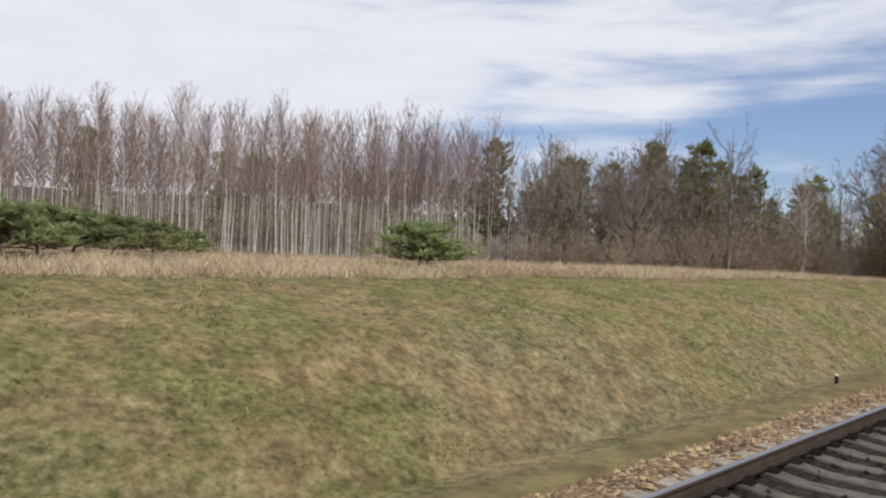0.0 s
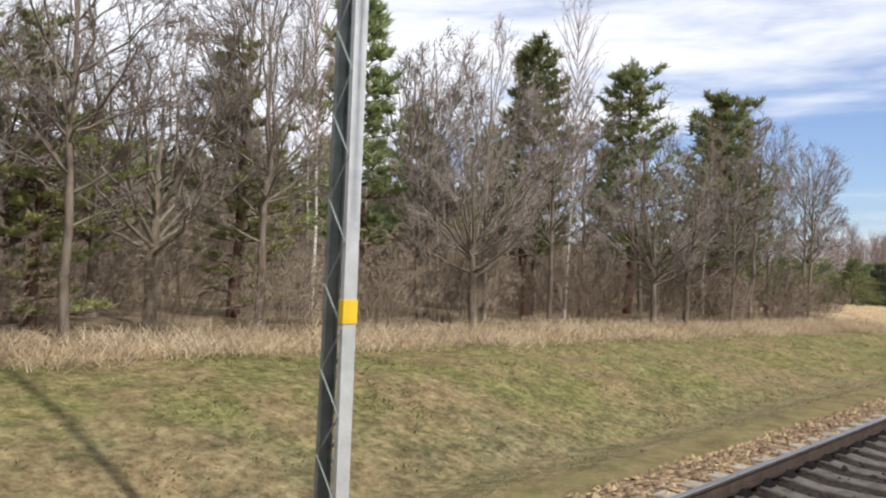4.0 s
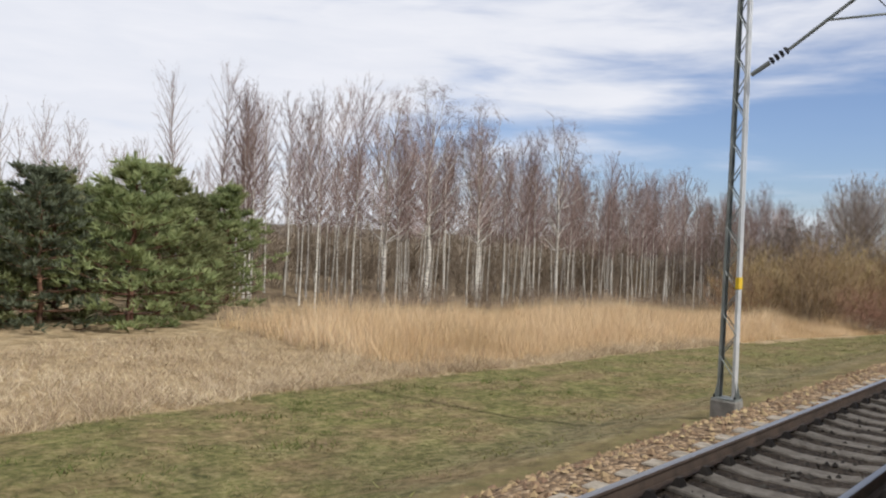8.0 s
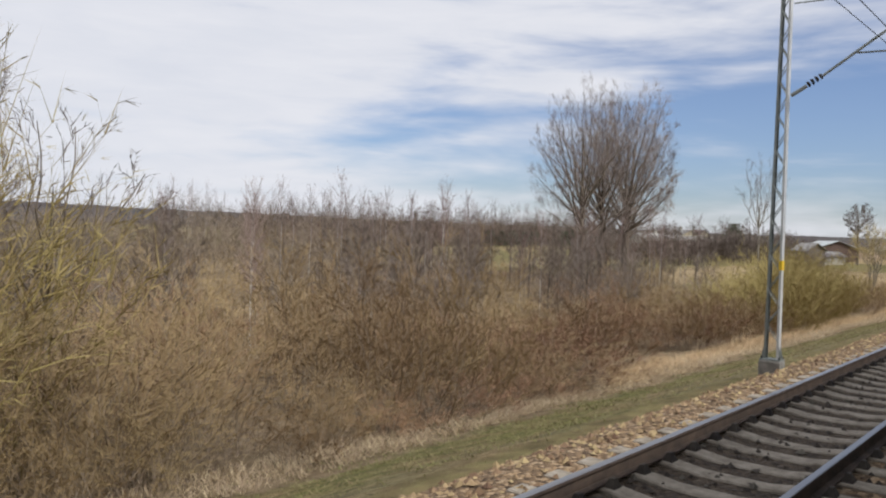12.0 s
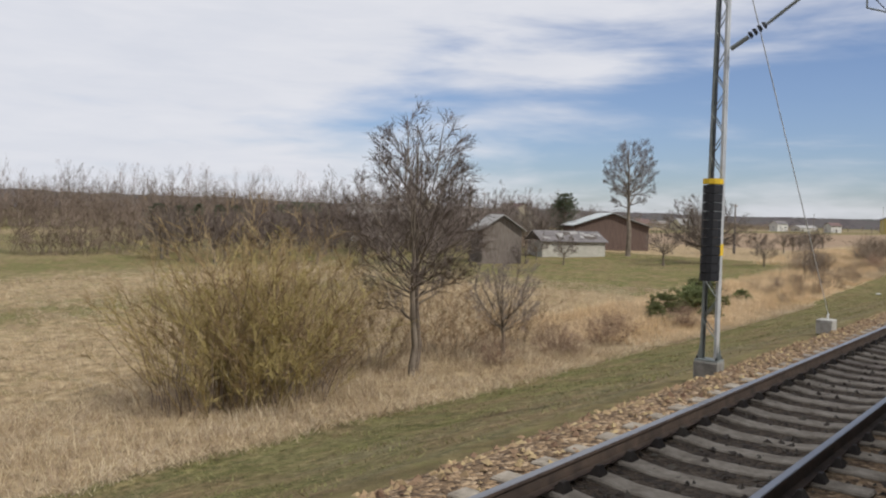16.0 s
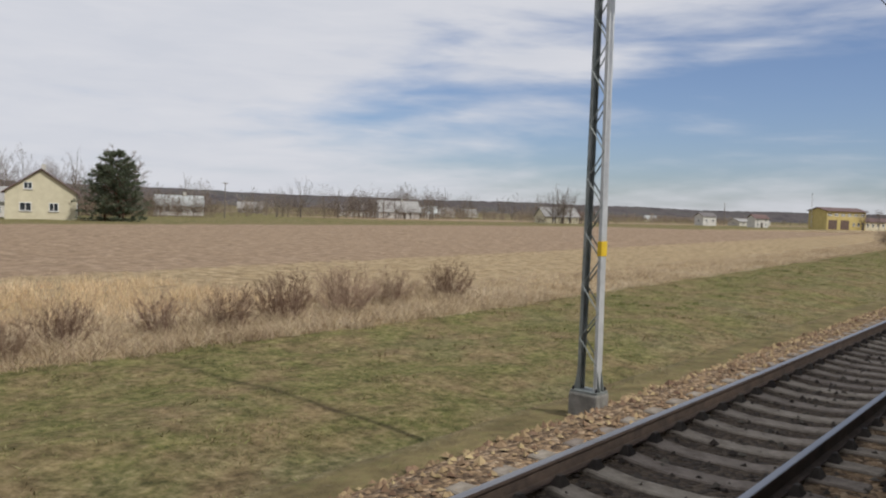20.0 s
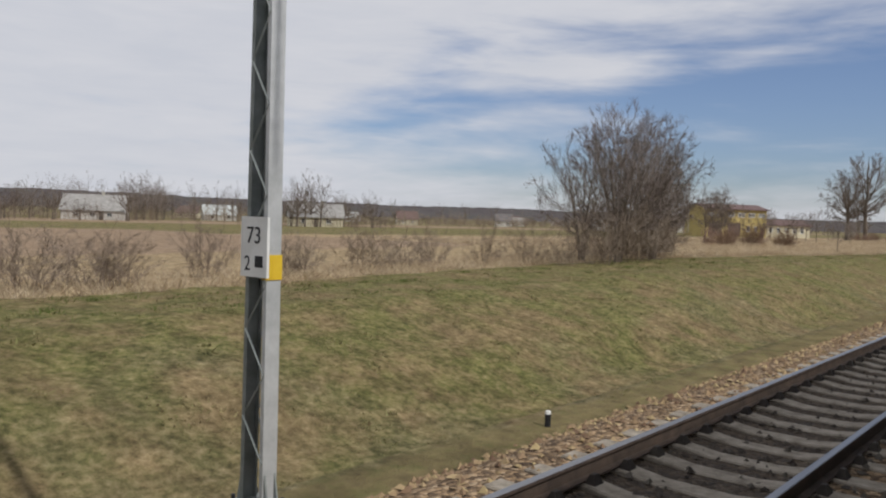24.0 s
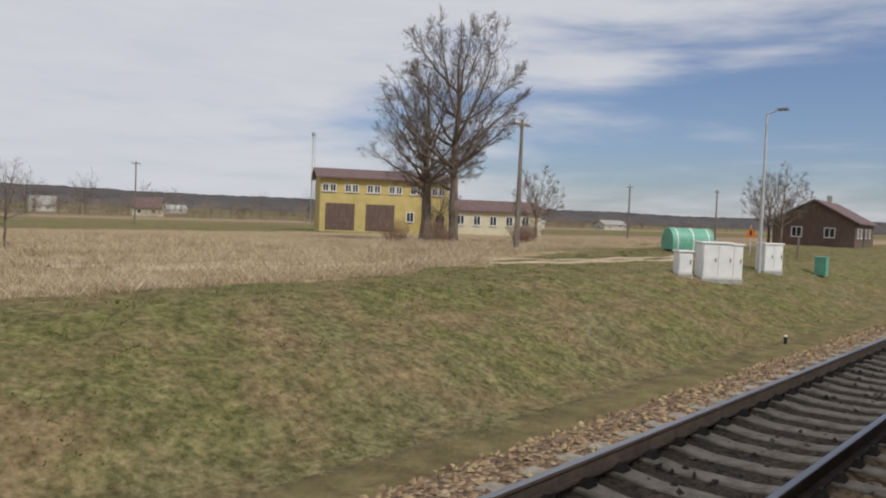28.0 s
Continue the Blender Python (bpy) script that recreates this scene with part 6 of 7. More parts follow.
for x, y, s in ((776, 220, 1.6), (781, 224, 1.25), (772, 206, 1.1), (768, 142, 0.9), (791, 150, 0.9), (735, 208, 1.0), (738, 212, 0.9), (742, 206, 0.85), (803, 250, 1.1), (788, 262, 0.85), (860, 290, 0.9), (710, 225, 0.9), (702, 220, 0.8), (832, 275, 0.8), (905, 305, 0.9), (800, 255, 1.35), (793, 252, 1.0), (806, 262, 0.9), (592.5, 108, 0.0), (524, 99, 1.0), (560, 128, 1.2), (567, 134, 1.2), (545, 118, 1.0), (515, 84, 0.8)):
    if s:
        plant("bare", x, y, s)
plant("dark_pine", 592.0, 105.8, 1.2, wide=1.7, label="broad dark conifer beside the cream house")
plant("dark_pine", 589.2, 105.2, 1.15, wide=1.6, label="broad dark conifer beside the cream house")
plant("dark_pine", 590.5, 104.5, 1.45, wide=1.9, label="tall broad dark conifer beside the cream house")
plant("bare", 592, 106.5, 1.15)
for x, y, s in ((507, 152, 0.75), (511, 150, 0.7), (514.5, 148, 0.75), (517.5, 146, 0.72), (520.5, 144, 0.7), (526.5, 136, 0.75), (529.5, 134, 0.85), (532, 132, 0.8), (535, 130, 0.6)):
    plant("dark_pine", x, y, s, wide=s * 1.7)

# ---- grass, straw and reeds ----


def blades(name, label, x, y, h, w, mat, lean=0.35, category="grass"):
    """One narrow upright leaf at each place, all in one mesh."""
    rng = np.random.default_rng(len(name) + len(x))
    z = land(x, y) - 0.03
    n = len(x)
    a, b = rng.uniform(0, 6.28, n), rng.uniform(0, 6.28, n)
    dx, dy = np.cos(a) * w * 0.5, np.sin(a) * w * 0.5
    tx, ty = np.cos(b) * h * lean * rng.random(n), np.sin(b) * h * lean * rng.random(n)
    v = np.empty((n, 3, 3))
    v[:, 0] = np.stack([x - dx, y - dy, z], 1)
    v[:, 1] = np.stack([x + dx, y + dy, z], 1)
    v[:, 2] = np.stack([x + tx, y + ty, z + h], 1)
    me = bpy.data.meshes.new(name)
    me.vertices.add(n * 3)
    me.vertices.foreach_set("co", v.ravel())
    me.loops.add(n * 3)
    me.loops.foreach_set("vertex_index", np.arange(n * 3, dtype=np.int32))
    me.polygons.add(n)
    me.polygons.foreach_set("loop_start", np.arange(0, n * 3, 3, dtype=np.int32))
    me.update(calc_edges=True)
    me.materials.append(mat)
    tagged(new(name, me), label, category, kind="stuff")


def clumped(rng, n, x0, x1, depth0, depth1, per, size):
    """Tufts strewn beyond the mown strip: depth is counted from its edge."""
    cx = rng.uniform(x0, x1, n)
    cy = edge(cx) + depth0 + (depth1 - depth0) * rng.random(n) ** 1.6
    x = np.repeat(cx, per) + rng.normal(0, size, n * per)
    y = np.repeat(cy, per) + rng.normal(0, size, n * per)
    return x, y, np.repeat(rng.uniform(0.6, 1.25, n), per)


def grow_grass():
    rng = np.random.default_rng(9)
    # mown strip: short tufts, thicker and longer in patches
    n = 60000
    cx = rng.uniform(2, 850, n)
    cy = 6.0 + (edge(cx) + 0.5 - 6.0) * rng.random(n)
    patch = np.sin(cx * 0.9) * np.sin(cy * 1.3 + cx * 0.31) + rng.normal(0, 0.5, n)
    keep = patch > -0.9
    cx, cy, patch = cx[keep], cy[keep], patch[keep]
    per = 5
    m = len(cx) * per
    x = np.repeat(cx, per) + rng.normal(0, 0.09, m)
    y = np.repeat(cy, per) + rng.normal(0, 0.09, m)
    h = np.repeat(np.clip(0.04 + 0.02 * patch, 0.025, 0.08), per) * rng.uniform(0.6, 1.4, m)
    blades("mown_grass", "short tufty green grass on the trackside bank", x, y, h, 0.05, M["grass_blade"], 1.9)
    n = 24000
    cx = rng.uniform(2, 850, n)
    cy = 6.8 + (edge(cx) + 0.3 - 6.8) * rng.random(n) ** 0.85
    x, y = np.repeat(cx, 8) + rng.normal(0, 0.085, n * 8), np.repeat(cy, 8) + rng.normal(0, 0.085, n * 8)
    blades("grass_tussocks", "small grey-green tussocks all over the trackside bank", x, y, np.repeat(rng.uniform(0.04, 0.10, n), 8) * rng.uniform(0.6, 1.2, n * 8), 0.04, M["tussock_blade"], 2.6)
    # pale dry tufts strewn through it, and darker green ones along the bank's shoulder
    n = 7000
    cx = rng.uniform(2, 850, n)
    cy = 6.6 + (edge(cx) - 6.6) * rng.random(n)
    x, y = np.repeat(cx, 6) + rng.normal(0, 0.1, n * 6), np.repeat(cy, 6) + rng.normal(0, 0.1, n * 6)
    blades("dry_tufts", "pale dry tufts in the trackside grass", x, y, rng.uniform(0.04, 0.10, n * 6), 0.04, M["sere_blade"], 2.4)
    n = 900
    cx = np.concatenate([rng.uniform(560, 850, 700), rng.uniform(150, 215, 200)])
    cy = edge(cx) - 1.0 - 3.5 * rng.random(n) ** 1.5
    x, y = np.repeat(cx, 22) + rng.normal(0, 0.13, n * 22), np.repeat(cy, 22) + rng.normal(0, 0.10, n * 22)
    blades("green_tufts", "darker green grass tufts along the bank", x, y, rng.uniform(0.05, 0.13, n * 22), 0.03, M["lush_blade"], 1.4)
    # straw at the strip's far edge
    for x0, x1, d0, d1, count, hh, mat, name, lab in (
            (0, 66, 0.0, 11, 6500, 0.5, "dry_blade", "straw_grass", "tall pale straw grass above the cutting"),
            (62, 152, -0.2, 2.2, 3600, 0.45, "dry_blade", "straw_grass", "pale straw grass along the wood"),
            (150, 202, 0.0, 22, 7000, 0.2, "reed_blade", "straw_meadow", "short orange-tinged straw on the meadow"),
            (190, 232, 0.2, 9, 5200, 0.4, "dry_blade", "straw_grass", "matted pale straw beside the strip"),
            (214, 258, 1.2, 11, 13000, 1.35, "reed_blade", "reed_bed", "tall golden reeds before the birches"),
            (326, 392, 0.0, 2.8, 4200, 0.62, "reed_blade", "straw_grass", "tall pale straw before the willows"),
            (254, 396, -0.6, 1.6, 4600, 0.34, "dry_blade", "straw_grass", "pale bent straw at the thicket's foot"),
            (374, 470, -0.3, 9, 8500, 0.33, "dry_blade", "straw_grass", "pale matted straw on the wet meadow"),
            (394, 472, 5, 46, 11000, 0.44, "dry_blade", "meadow_straw", "patchy pale straw over the wet meadow"),
            (394, 446, 0.5, 8, 2200, 0.62, "dry_blade", "straw_tussocks", "pale leaning tussocks on the wet meadow"),
            (448, 520, 0.3, 9, 11000, 0.66, "reed_blade", "reed_bed", "golden reeds and tall straw"),
            (500, 560, 0.0, 6, 5200, 0.5, "dry_blade", "straw_grass", "tall straw on the field's edge"),
            (508, 552, 4, 14, 3600, 0.6, "reed_blade", "reed_bed", "golden reeds beyond the strip"),
            (556, 700, 0.0, 5, 6500, 0.38, "dry_blade", "straw_grass", "straw strip along the tilled field"),
            (696, 800, 0.0, 28, 14000, 0.42, "dry_blade", "straw_grass", "wide stand of pale reddish straw"),
            (796, 850, 1.5, 14, 3600, 0.42, "dry_blade", "straw_grass", "straw round the lime trees")):
        x, y, s = clumped(rng, count, x0, x1, d0, d1, 9, 0.14 if hh < 1 else 0.2)
        if hh > 0.5:
            s = s * (0.78 + 0.3 * np.sin(x * 0.55 + 1.3 * np.sin(y * 0.6)) * np.sin(y * 0.8 + x * 0.21) + 0.12 * np.sin(x * 1.9 + y * 2.3))
            s = s * np.clip((y - edge(x) - d0 + 0.5) / 2.2, 0.35, 1)
        blades(name, lab, x, y, hh * (0.8 if hh < 0.6 else 1) * s * rng.uniform(0.5, 1.2, len(x)), 0.026 if hh < 1.2 else 0.02, M[mat], 1.9 if hh < 0.6 else (0.9 if hh < 1.2 else 0.75))

    # dead reeds standing in the wet hollow below the steps
    n = 900
    x, y = rng.normal(400.1, 0.9, n), rng.normal(19.6, 0.7, n)
    blades("dead_reeds", "clump of dead brown reeds in a wet hollow", x, y, rng.uniform(0.5, 1.2, n), 0.03, M["sere_blade"], 0.5)


grow_grass()


# ---- far hills ----
def ridge(name, line, rough, step, label, depth):
    """A wooded rise with an uneven skyline along a line of (x, y, height of the top)."""
    rng = random.Random(12)
    b = Buf()
    n = 0
    for (xa, ya, ta), (xb, yb, tb) in zip(line, line[1:]):
        L = math.hypot(xb - xa, yb - ya)
        ox, oy = (yb - ya) / L, -(xb - xa) / L
        for i in range(int(L / step)):
            u = i * step / L
            x, y, top = xa + (xb - xa) * u, ya + (yb - ya) * u, ta + (tb - ta) * u
            s = n * step
            h = top * (0.93 + 0.05 * math.sin(s * 0.0041) + 0.03 * math.sin(s * 0.013 + 1)) + rng.uniform(-rough, rough)
            m = rng.uniform(-4, 4)
            for d, z in ((depth, -1.5), (depth * 0.5 + m, h * 0.6 + rng.uniform(-rough, rough)), (m, h), (-depth, -1.5)):
                b.v.append((x + ox * d, y + oy * d, z))
            n += 1
    for i in range(n - 1):
        for j in range(3):
            a = i * 4 + j
            b.f.append((a, a + 4, a + 5, a + 1))
    tagged(new(name, b.mesh(name, M["hazed_far_wood"])), label, "wooded hills", kind="structure")


ridge("backdrop_hills", [(-2600, 1400, 34), (600, 1280, 26), (2000, 1280, 29), (3000, 950, 33), (3600, 350, 38), (3900, -900, 42)], 1.0, 9, "long low wooded hills along the skyline", 160)
ridge("backdrop_wood", [(-260, 132, 10.5), (165, 132, 10.0), (188, 132, 3.0)], 0.9, 2.4, "dark wood closing off the view behind the trees", 16)


# ---- wheel tracks over the meadow ----
def wheel_track(line):
    xs, ys = np.array([p[0] for p in line]), np.array([p[1] for p in line])
    u = np.linspace(0, len(line) - 1, 60)
    x, y = np.interp(u, np.arange(len(line)), xs), np.interp(u, np.arange(len(line)), ys)
    w = 0.24 + 0.08 * np.sin(u * 9)
    tx, ty = np.gradient(x), np.gradient(y)
    k = np.hypot(tx, ty)
    b = Buf()
    for i in range(60):
        for s in (-1, -0.5, 0.5, 1):
            px, py = x[i] + s * w[i] * ty[i] / k[i], y[i] - s * w[i] * tx[i] / k[i]
            b.v.append((px, py, land_at(px, py) + (0.05 if abs(s) < 1 else -0.02)))
    for i in range(59):
        for j in range(3):
            a = i * 4 + j
            b.f.append((a, a + 1, a + 5, a + 4))
    tagged(new("dirt_track", b.mesh("dirt_track", M["pale_sand"], smooth=True)), "pale sandy wheel track worn across the meadow", "track", kind="structure")


wheel_track([(150, 17), (155.6, 20.6), (163, 28.2), (168.6, 38.5), (175.8, 51.4), (183.4, 66)])
wheel_track([(784, 20.6), (790, 20.5), (796, 20.0), (801, 19.4), (806, 18.2), (812, 17.6), (820, 18.6)])
wheel_track([(783, 22.0), (790, 21.9), (796, 21.4), (801.5, 20.8), (806.6, 19.6), (812.4, 19.0), (820, 20)])
wheel_track([(153, 15.5), (160.6, 22.9), (164.2, 29.5), (170.4, 40), (177.4, 51.5), (185, 66)])

# ---- houses ----


def house(x, y, turn, L, W, eave, top, wall, roof, label, windows=(), doors=(), chimney=False, name="house", z=None, overhang=0.45):
    """A gabled house: the ridge runs along its own x. windows and doors: (face, along, height of the middle, width, height)."""
    z = land_at(x, y) if z is None else z
    o = thing(name, x, y, z, label, name.replace("_", " "), turn=radians(turn))
    part("wall_shell", Buf().prism([(-W / 2, -0.4), (W / 2, -0.4), (W / 2, eave), (0, top - 0.12), (-W / 2, eave)], -L / 2, L / 2).mesh("wall_shell", M[wall]), o)
    sl = (top - eave) / (W / 2)
    for s in (-1, 1):
        ey, ez = s * (W / 2 + overhang), eave - sl * overhang
        out = [(ey, ez), (ey, ez + 0.16), (0, top + 0.12), (0, top - 0.04)]
        part("roof_slope", Buf().prism(out if s > 0 else out[::-1], -L / 2 - overhang, L / 2 + overhang).mesh("roof_slope", M[roof]), o)
    if chimney:
        part("chimney", Buf().box(L * 0.1, -0.3, top - 0.6, L * 0.1 + 0.6, 0.3, top + 0.9).mesh("chimney", M["block_wall"]), o)
    place = {"-x": lambda a: (Matrix.Translation((-L / 2, a, 0)) @ Matrix.Rotation(radians(-90), 4, "Z")), "+x": lambda a: (Matrix.Translation((L / 2, a, 0)) @ Matrix.Rotation(radians(90), 4, "Z")),
             "-y": lambda a: Matrix.Translation((a, -W / 2, 0)), "+y": lambda a: (Matrix.Translation((a, W / 2, 0)) @ Matrix.Rotation(radians(180), 4, "Z"))}
    for face, a, h, w, hh in windows:
        m = place[face](a) @ Matrix.Translation((0, 0, h))
        b = Buf()
        t = 0.09
        for q in ((-w / 2, -hh / 2, -w / 2 + t, hh / 2), (w / 2 - t, -hh / 2, w / 2, hh / 2), (-w / 2 + t, hh / 2 - t, w / 2 - t, hh / 2), (-w / 2 + t, -hh / 2, w / 2 - t, -hh / 2 + t), (-0.035, -hh / 2 + t, 0.035, hh / 2 - t)):
            b.box(q[0], -0.05, q[1], q[2], 0.05, q[3])
        f = part("window", b.mesh("window", M["frame_white"]), o, "white-framed window", m=m)
        part("pane", Buf().box(-w / 2 + 0.05, -0.03, -hh / 2 + 0.05, w / 2 - 0.05, 0.05, hh / 2 - 0.05).mesh("pane", M["glass_dark"]), f)
        part("window_sill", Buf().box(-w / 2 - 0.08, -0.12, -hh / 2 - 0.07, w / 2 + 0.08, 0.02, -hh / 2 - 0.01).mesh("window_sill", M["concrete"]), f)
    for face, a, h, w, hh, mat in doors:
        m = place[face](a) @ Matrix.Translation((0, 0, h))
        d = part("door", Buf().box(-w / 2, -0.04, -hh / 2, w / 2, 0.05, hh / 2).mesh("door", M[mat]), o, m=m)
        for k in range(4):
            part("door_panel", Buf().box(-w / 2 + 0.1, -0.065, -hh / 2 + 0.1 + k * (hh - 0.1) / 4, w / 2 - 0.1, -0.038, -hh / 2 + (k + 1) * (hh - 0.1) / 4).mesh("door_panel", M[mat]), d)
    return o


# the cream house and its neighbours
house(586.1, 117.0, 63, 9.5, 8.8, 3.8, 6.9, "cream_render", "roof_brown", "cream gabled house with brown roof beside the tilled field", [("-x", 1.6, 4.6, 1.1, 1.0), ("-x", 1.9, 1.7, 1.5, 1.2), ("-x", -1.6, 1.7, 1.2, 1.2), ("-y", -1.5, 1.7, 1.2, 1.2), ("-y", 2, 1.7, 1.2, 1.2)], [("-y", 0.2, 1.1, 1.0, 2.1, "dark_wood")], True)
house(584, 134, -30, 10.5, 7.5, 2.5, 4.6, "white_render", "roof_grey", "pale farm building with a long grey roof", [("-y", -3, 1.3, 1.1, 1.0), ("-y", 0, 1.3, 1.1, 1.0), ("-y", 3, 1.3, 1.1, 1.0)], [("-y", 1.5, 1.0, 1.0, 2.0, "dark_wood")])
house(554, 119, -28, 12, 9, 2.4, 5.2, "white_render", "roof_grey", "whitewashed house with a grey gabled roof", [("-x", 0, 1.5, 1.2, 1.2), ("-y", -2, 1.4, 1.2, 1.1), ("-y", 2, 1.4, 1.2, 1.1)], [("-y", 4, 1.0, 1.0, 2.0, "dark_wood")], True)
house(648, 181, -24, 11, 8, 2.6, 5.0, "white_render", "roof_tin", "small white house with a pale tin roof", [("-y", -3.2, 1.5, 1.3, 1.2), ("-y", 0, 1.5, 1.3, 1.2), ("-y", 3.2, 1.5, 1.3, 1.2), ("-x", 0, 1.5, 1.2, 1.2)], [], True)
house(509.5, 87, -35, 14, 8, 3.0, 5.0, "white_render", "roof_grey", "long farm building with a grey roof", [("-y", -4, 1.7, 1.2, 1.1), ("-y", 0, 1.7, 1.2, 1.1), ("-y", 4, 1.7, 1.2, 1.1)])
house(528, 97, 50, 9, 8, 4.0, 6.4, "cream_render", "roof_grey", "cream farmhouse with a grey gabled roof", [("-x", 0, 4.2, 1.2, 1.1), ("-x", -1.8, 1.7, 1.2, 1.2), ("-x", 1.8, 1.7, 1.2, 1.2)], [], True)


def barn_low():
    """Low block-built shed under a patched fibre roof."""
    o = thing("shed", 503.2, 51.7, land_at(502, 50) - 0.1, "low shed of pale concrete blocks under a patched dark roof", "shed", turn=radians(-36))
    rng = random.Random(4)
    k = 0
    for r in range(8):
        for c in range(17):
            x0 = -4.1 + c * 0.49 - (0.24 if r % 2 else 0)
            x1 = min(4.1, x0 + 0.475)
            x0 = max(-4.1, x0)
            if x1 - x0 > 0.1:
                d = rng.uniform(0, 0.02)
                part("block", Buf().box(x0, -2.62 - d, r * 0.255 - 0.1, x1, -2.5, r * 0.255 + 0.14).mesh("block", M["block_wall"]), o)
                k += 1
    part("wall_shell", Buf().box(-4.08, -2.58, -0.2, 4.08, 2.5, 1.95).mesh("wall_shell", M["concrete"]), o)
    part("roof_slope", Buf().prism([(-2.95, 1.9), (-2.95, 2.0), (0.3, 3.25), (0.3, 3.15)], -4.4, 4.4).mesh("roof_slope", M["roof_dark"]), o)
    part("roof_slope", Buf().prism([(0.3, 3.15), (0.3, 3.25), (2.8, 2.1), (2.8, 2.0)], -4.4, 4.4).mesh("roof_slope", M["roof_dark"]), o)
    for i in range(26):
        a = rng.uniform(-4.2, 3.4)
        b = rng.uniform(-2.6, -0.6)
        zz = 2.0 + (b + 2.95) * 0.3846 + 0.02
        part("roof_sheet", Buf().prism([(b, zz), (b, zz + 0.03), (b + 0.7, zz + 0.30), (b + 0.7, zz + 0.27)], a, a + rng.uniform(0.4, 1.0)).mesh("roof_sheet", M[rng.choice(("roof_grey", "dark_wood", "roof_grey", "roof_dark"))]), o, "loose patched roofing sheet")


barn_low()


def plank_barn(x, y, turn, L, W, eave, top, wall, roof, label, open_front=False):
    o = thing("barn", x, y, land_at(x, y), label, "barn", turn=radians(turn))
    n = int(W / 0.28)
    for i in range(n):
        a = -W / 2 + i * W / n
        b = a + W / n - 0.02
        h = eave + (top - eave) * (1 - abs((a + b) / 2) / (W / 2)) - 0.1
        if open_front and -W * 0.32 < a < W * 0.12:
            part("plank", Buf().box(-L / 2, a, h - 0.9, -L / 2 + 0.04, b, h).mesh("plank", M[wall]), o)
        else:
            part("plank", Buf().box(-L / 2, a, -0.2, -L / 2 + 0.04, b, h).mesh("plank", M[wall]), o)
    for s in (-1, 1):
        part("side_wall", Buf().box(-L / 2 + 0.05, s * W / 2 - 0.03, -0.2, L / 2, s * W / 2 + 0.03, eave).mesh("side_wall", M[wall]), o)
        sl = (top - eave) / (W / 2)
        ey, ez = s * (W / 2 + 0.4), eave - sl * 0.4
        out = [(ey, ez), (ey, ez + 0.1), (0, top + 0.1), (0, top)]
        part("roof_slope", Buf().prism(out if s > 0 else out[::-1], -L / 2 - 0.5, L / 2 + 0.5).mesh("roof_slope", M[roof[0 if s > 0 else 1]]), o, "weathered roof sheets")
    part("back_wall", Buf().prism([(-W / 2, -0.2), (W / 2, -0.2), (W / 2, eave), (0, top - 0.05), (-W / 2, eave)], L / 2 - 0.05, L / 2).mesh("back_wall", M[wall]), o)


plank_barn(518.4, 54.6, 39.7, 10, 10, 3.2, 4.9, "red_wood", ("roof_tin", "roof_grey"), "old red-brown plank barn with a pale tin roof")
plank_barn(486.5, 50.4, 52, 5, 4.2, 3.7, 5.1, "grey_wood", ("roof_grey", "roof_grey"), "grey weathered plank shed among fruit trees")


house(753, 203, -36, 15, 9, 2.6, 6.4, "white_render", "roof_grey", "whitewashed farmhouse under a broad grey roof", [("-y", -4, 1.4, 1.2, 1.1), ("-y", 0, 1.4, 1.2, 1.1), ("-y", 4, 1.4, 1.2, 1.1)], [("-y", 2, 1.0, 1.0, 2.0, "dark_wood")], True)
house(784, 153, -36, 13, 10, 2.5, 5.6, "cream_render", "roof_grey", "low house with a broad pale grey roof among gardens", [("-y", -3, 1.4, 1.2, 1.1), ("-y", 3, 1.4, 1.2, 1.1)], [("-y", 0, 1.0, 1.0, 2.0, "dark_wood")], True)
house(877, 112, -36, 6.4, 5.5, 3.9, 5.4, "white_render", "roof_brown", "white two-storey house beside the yellow building", [("-y", -1.9, 1.3, 0.9, 1.0), ("-y", 1.9, 1.3, 0.9, 1.0), ("-y", -1.9, 3.2, 0.9, 0.8), ("-y", 1.9, 3.2, 0.9, 0.8)], [("-y", 0, 1.0, 1.0, 2.0, "dark_wood")])
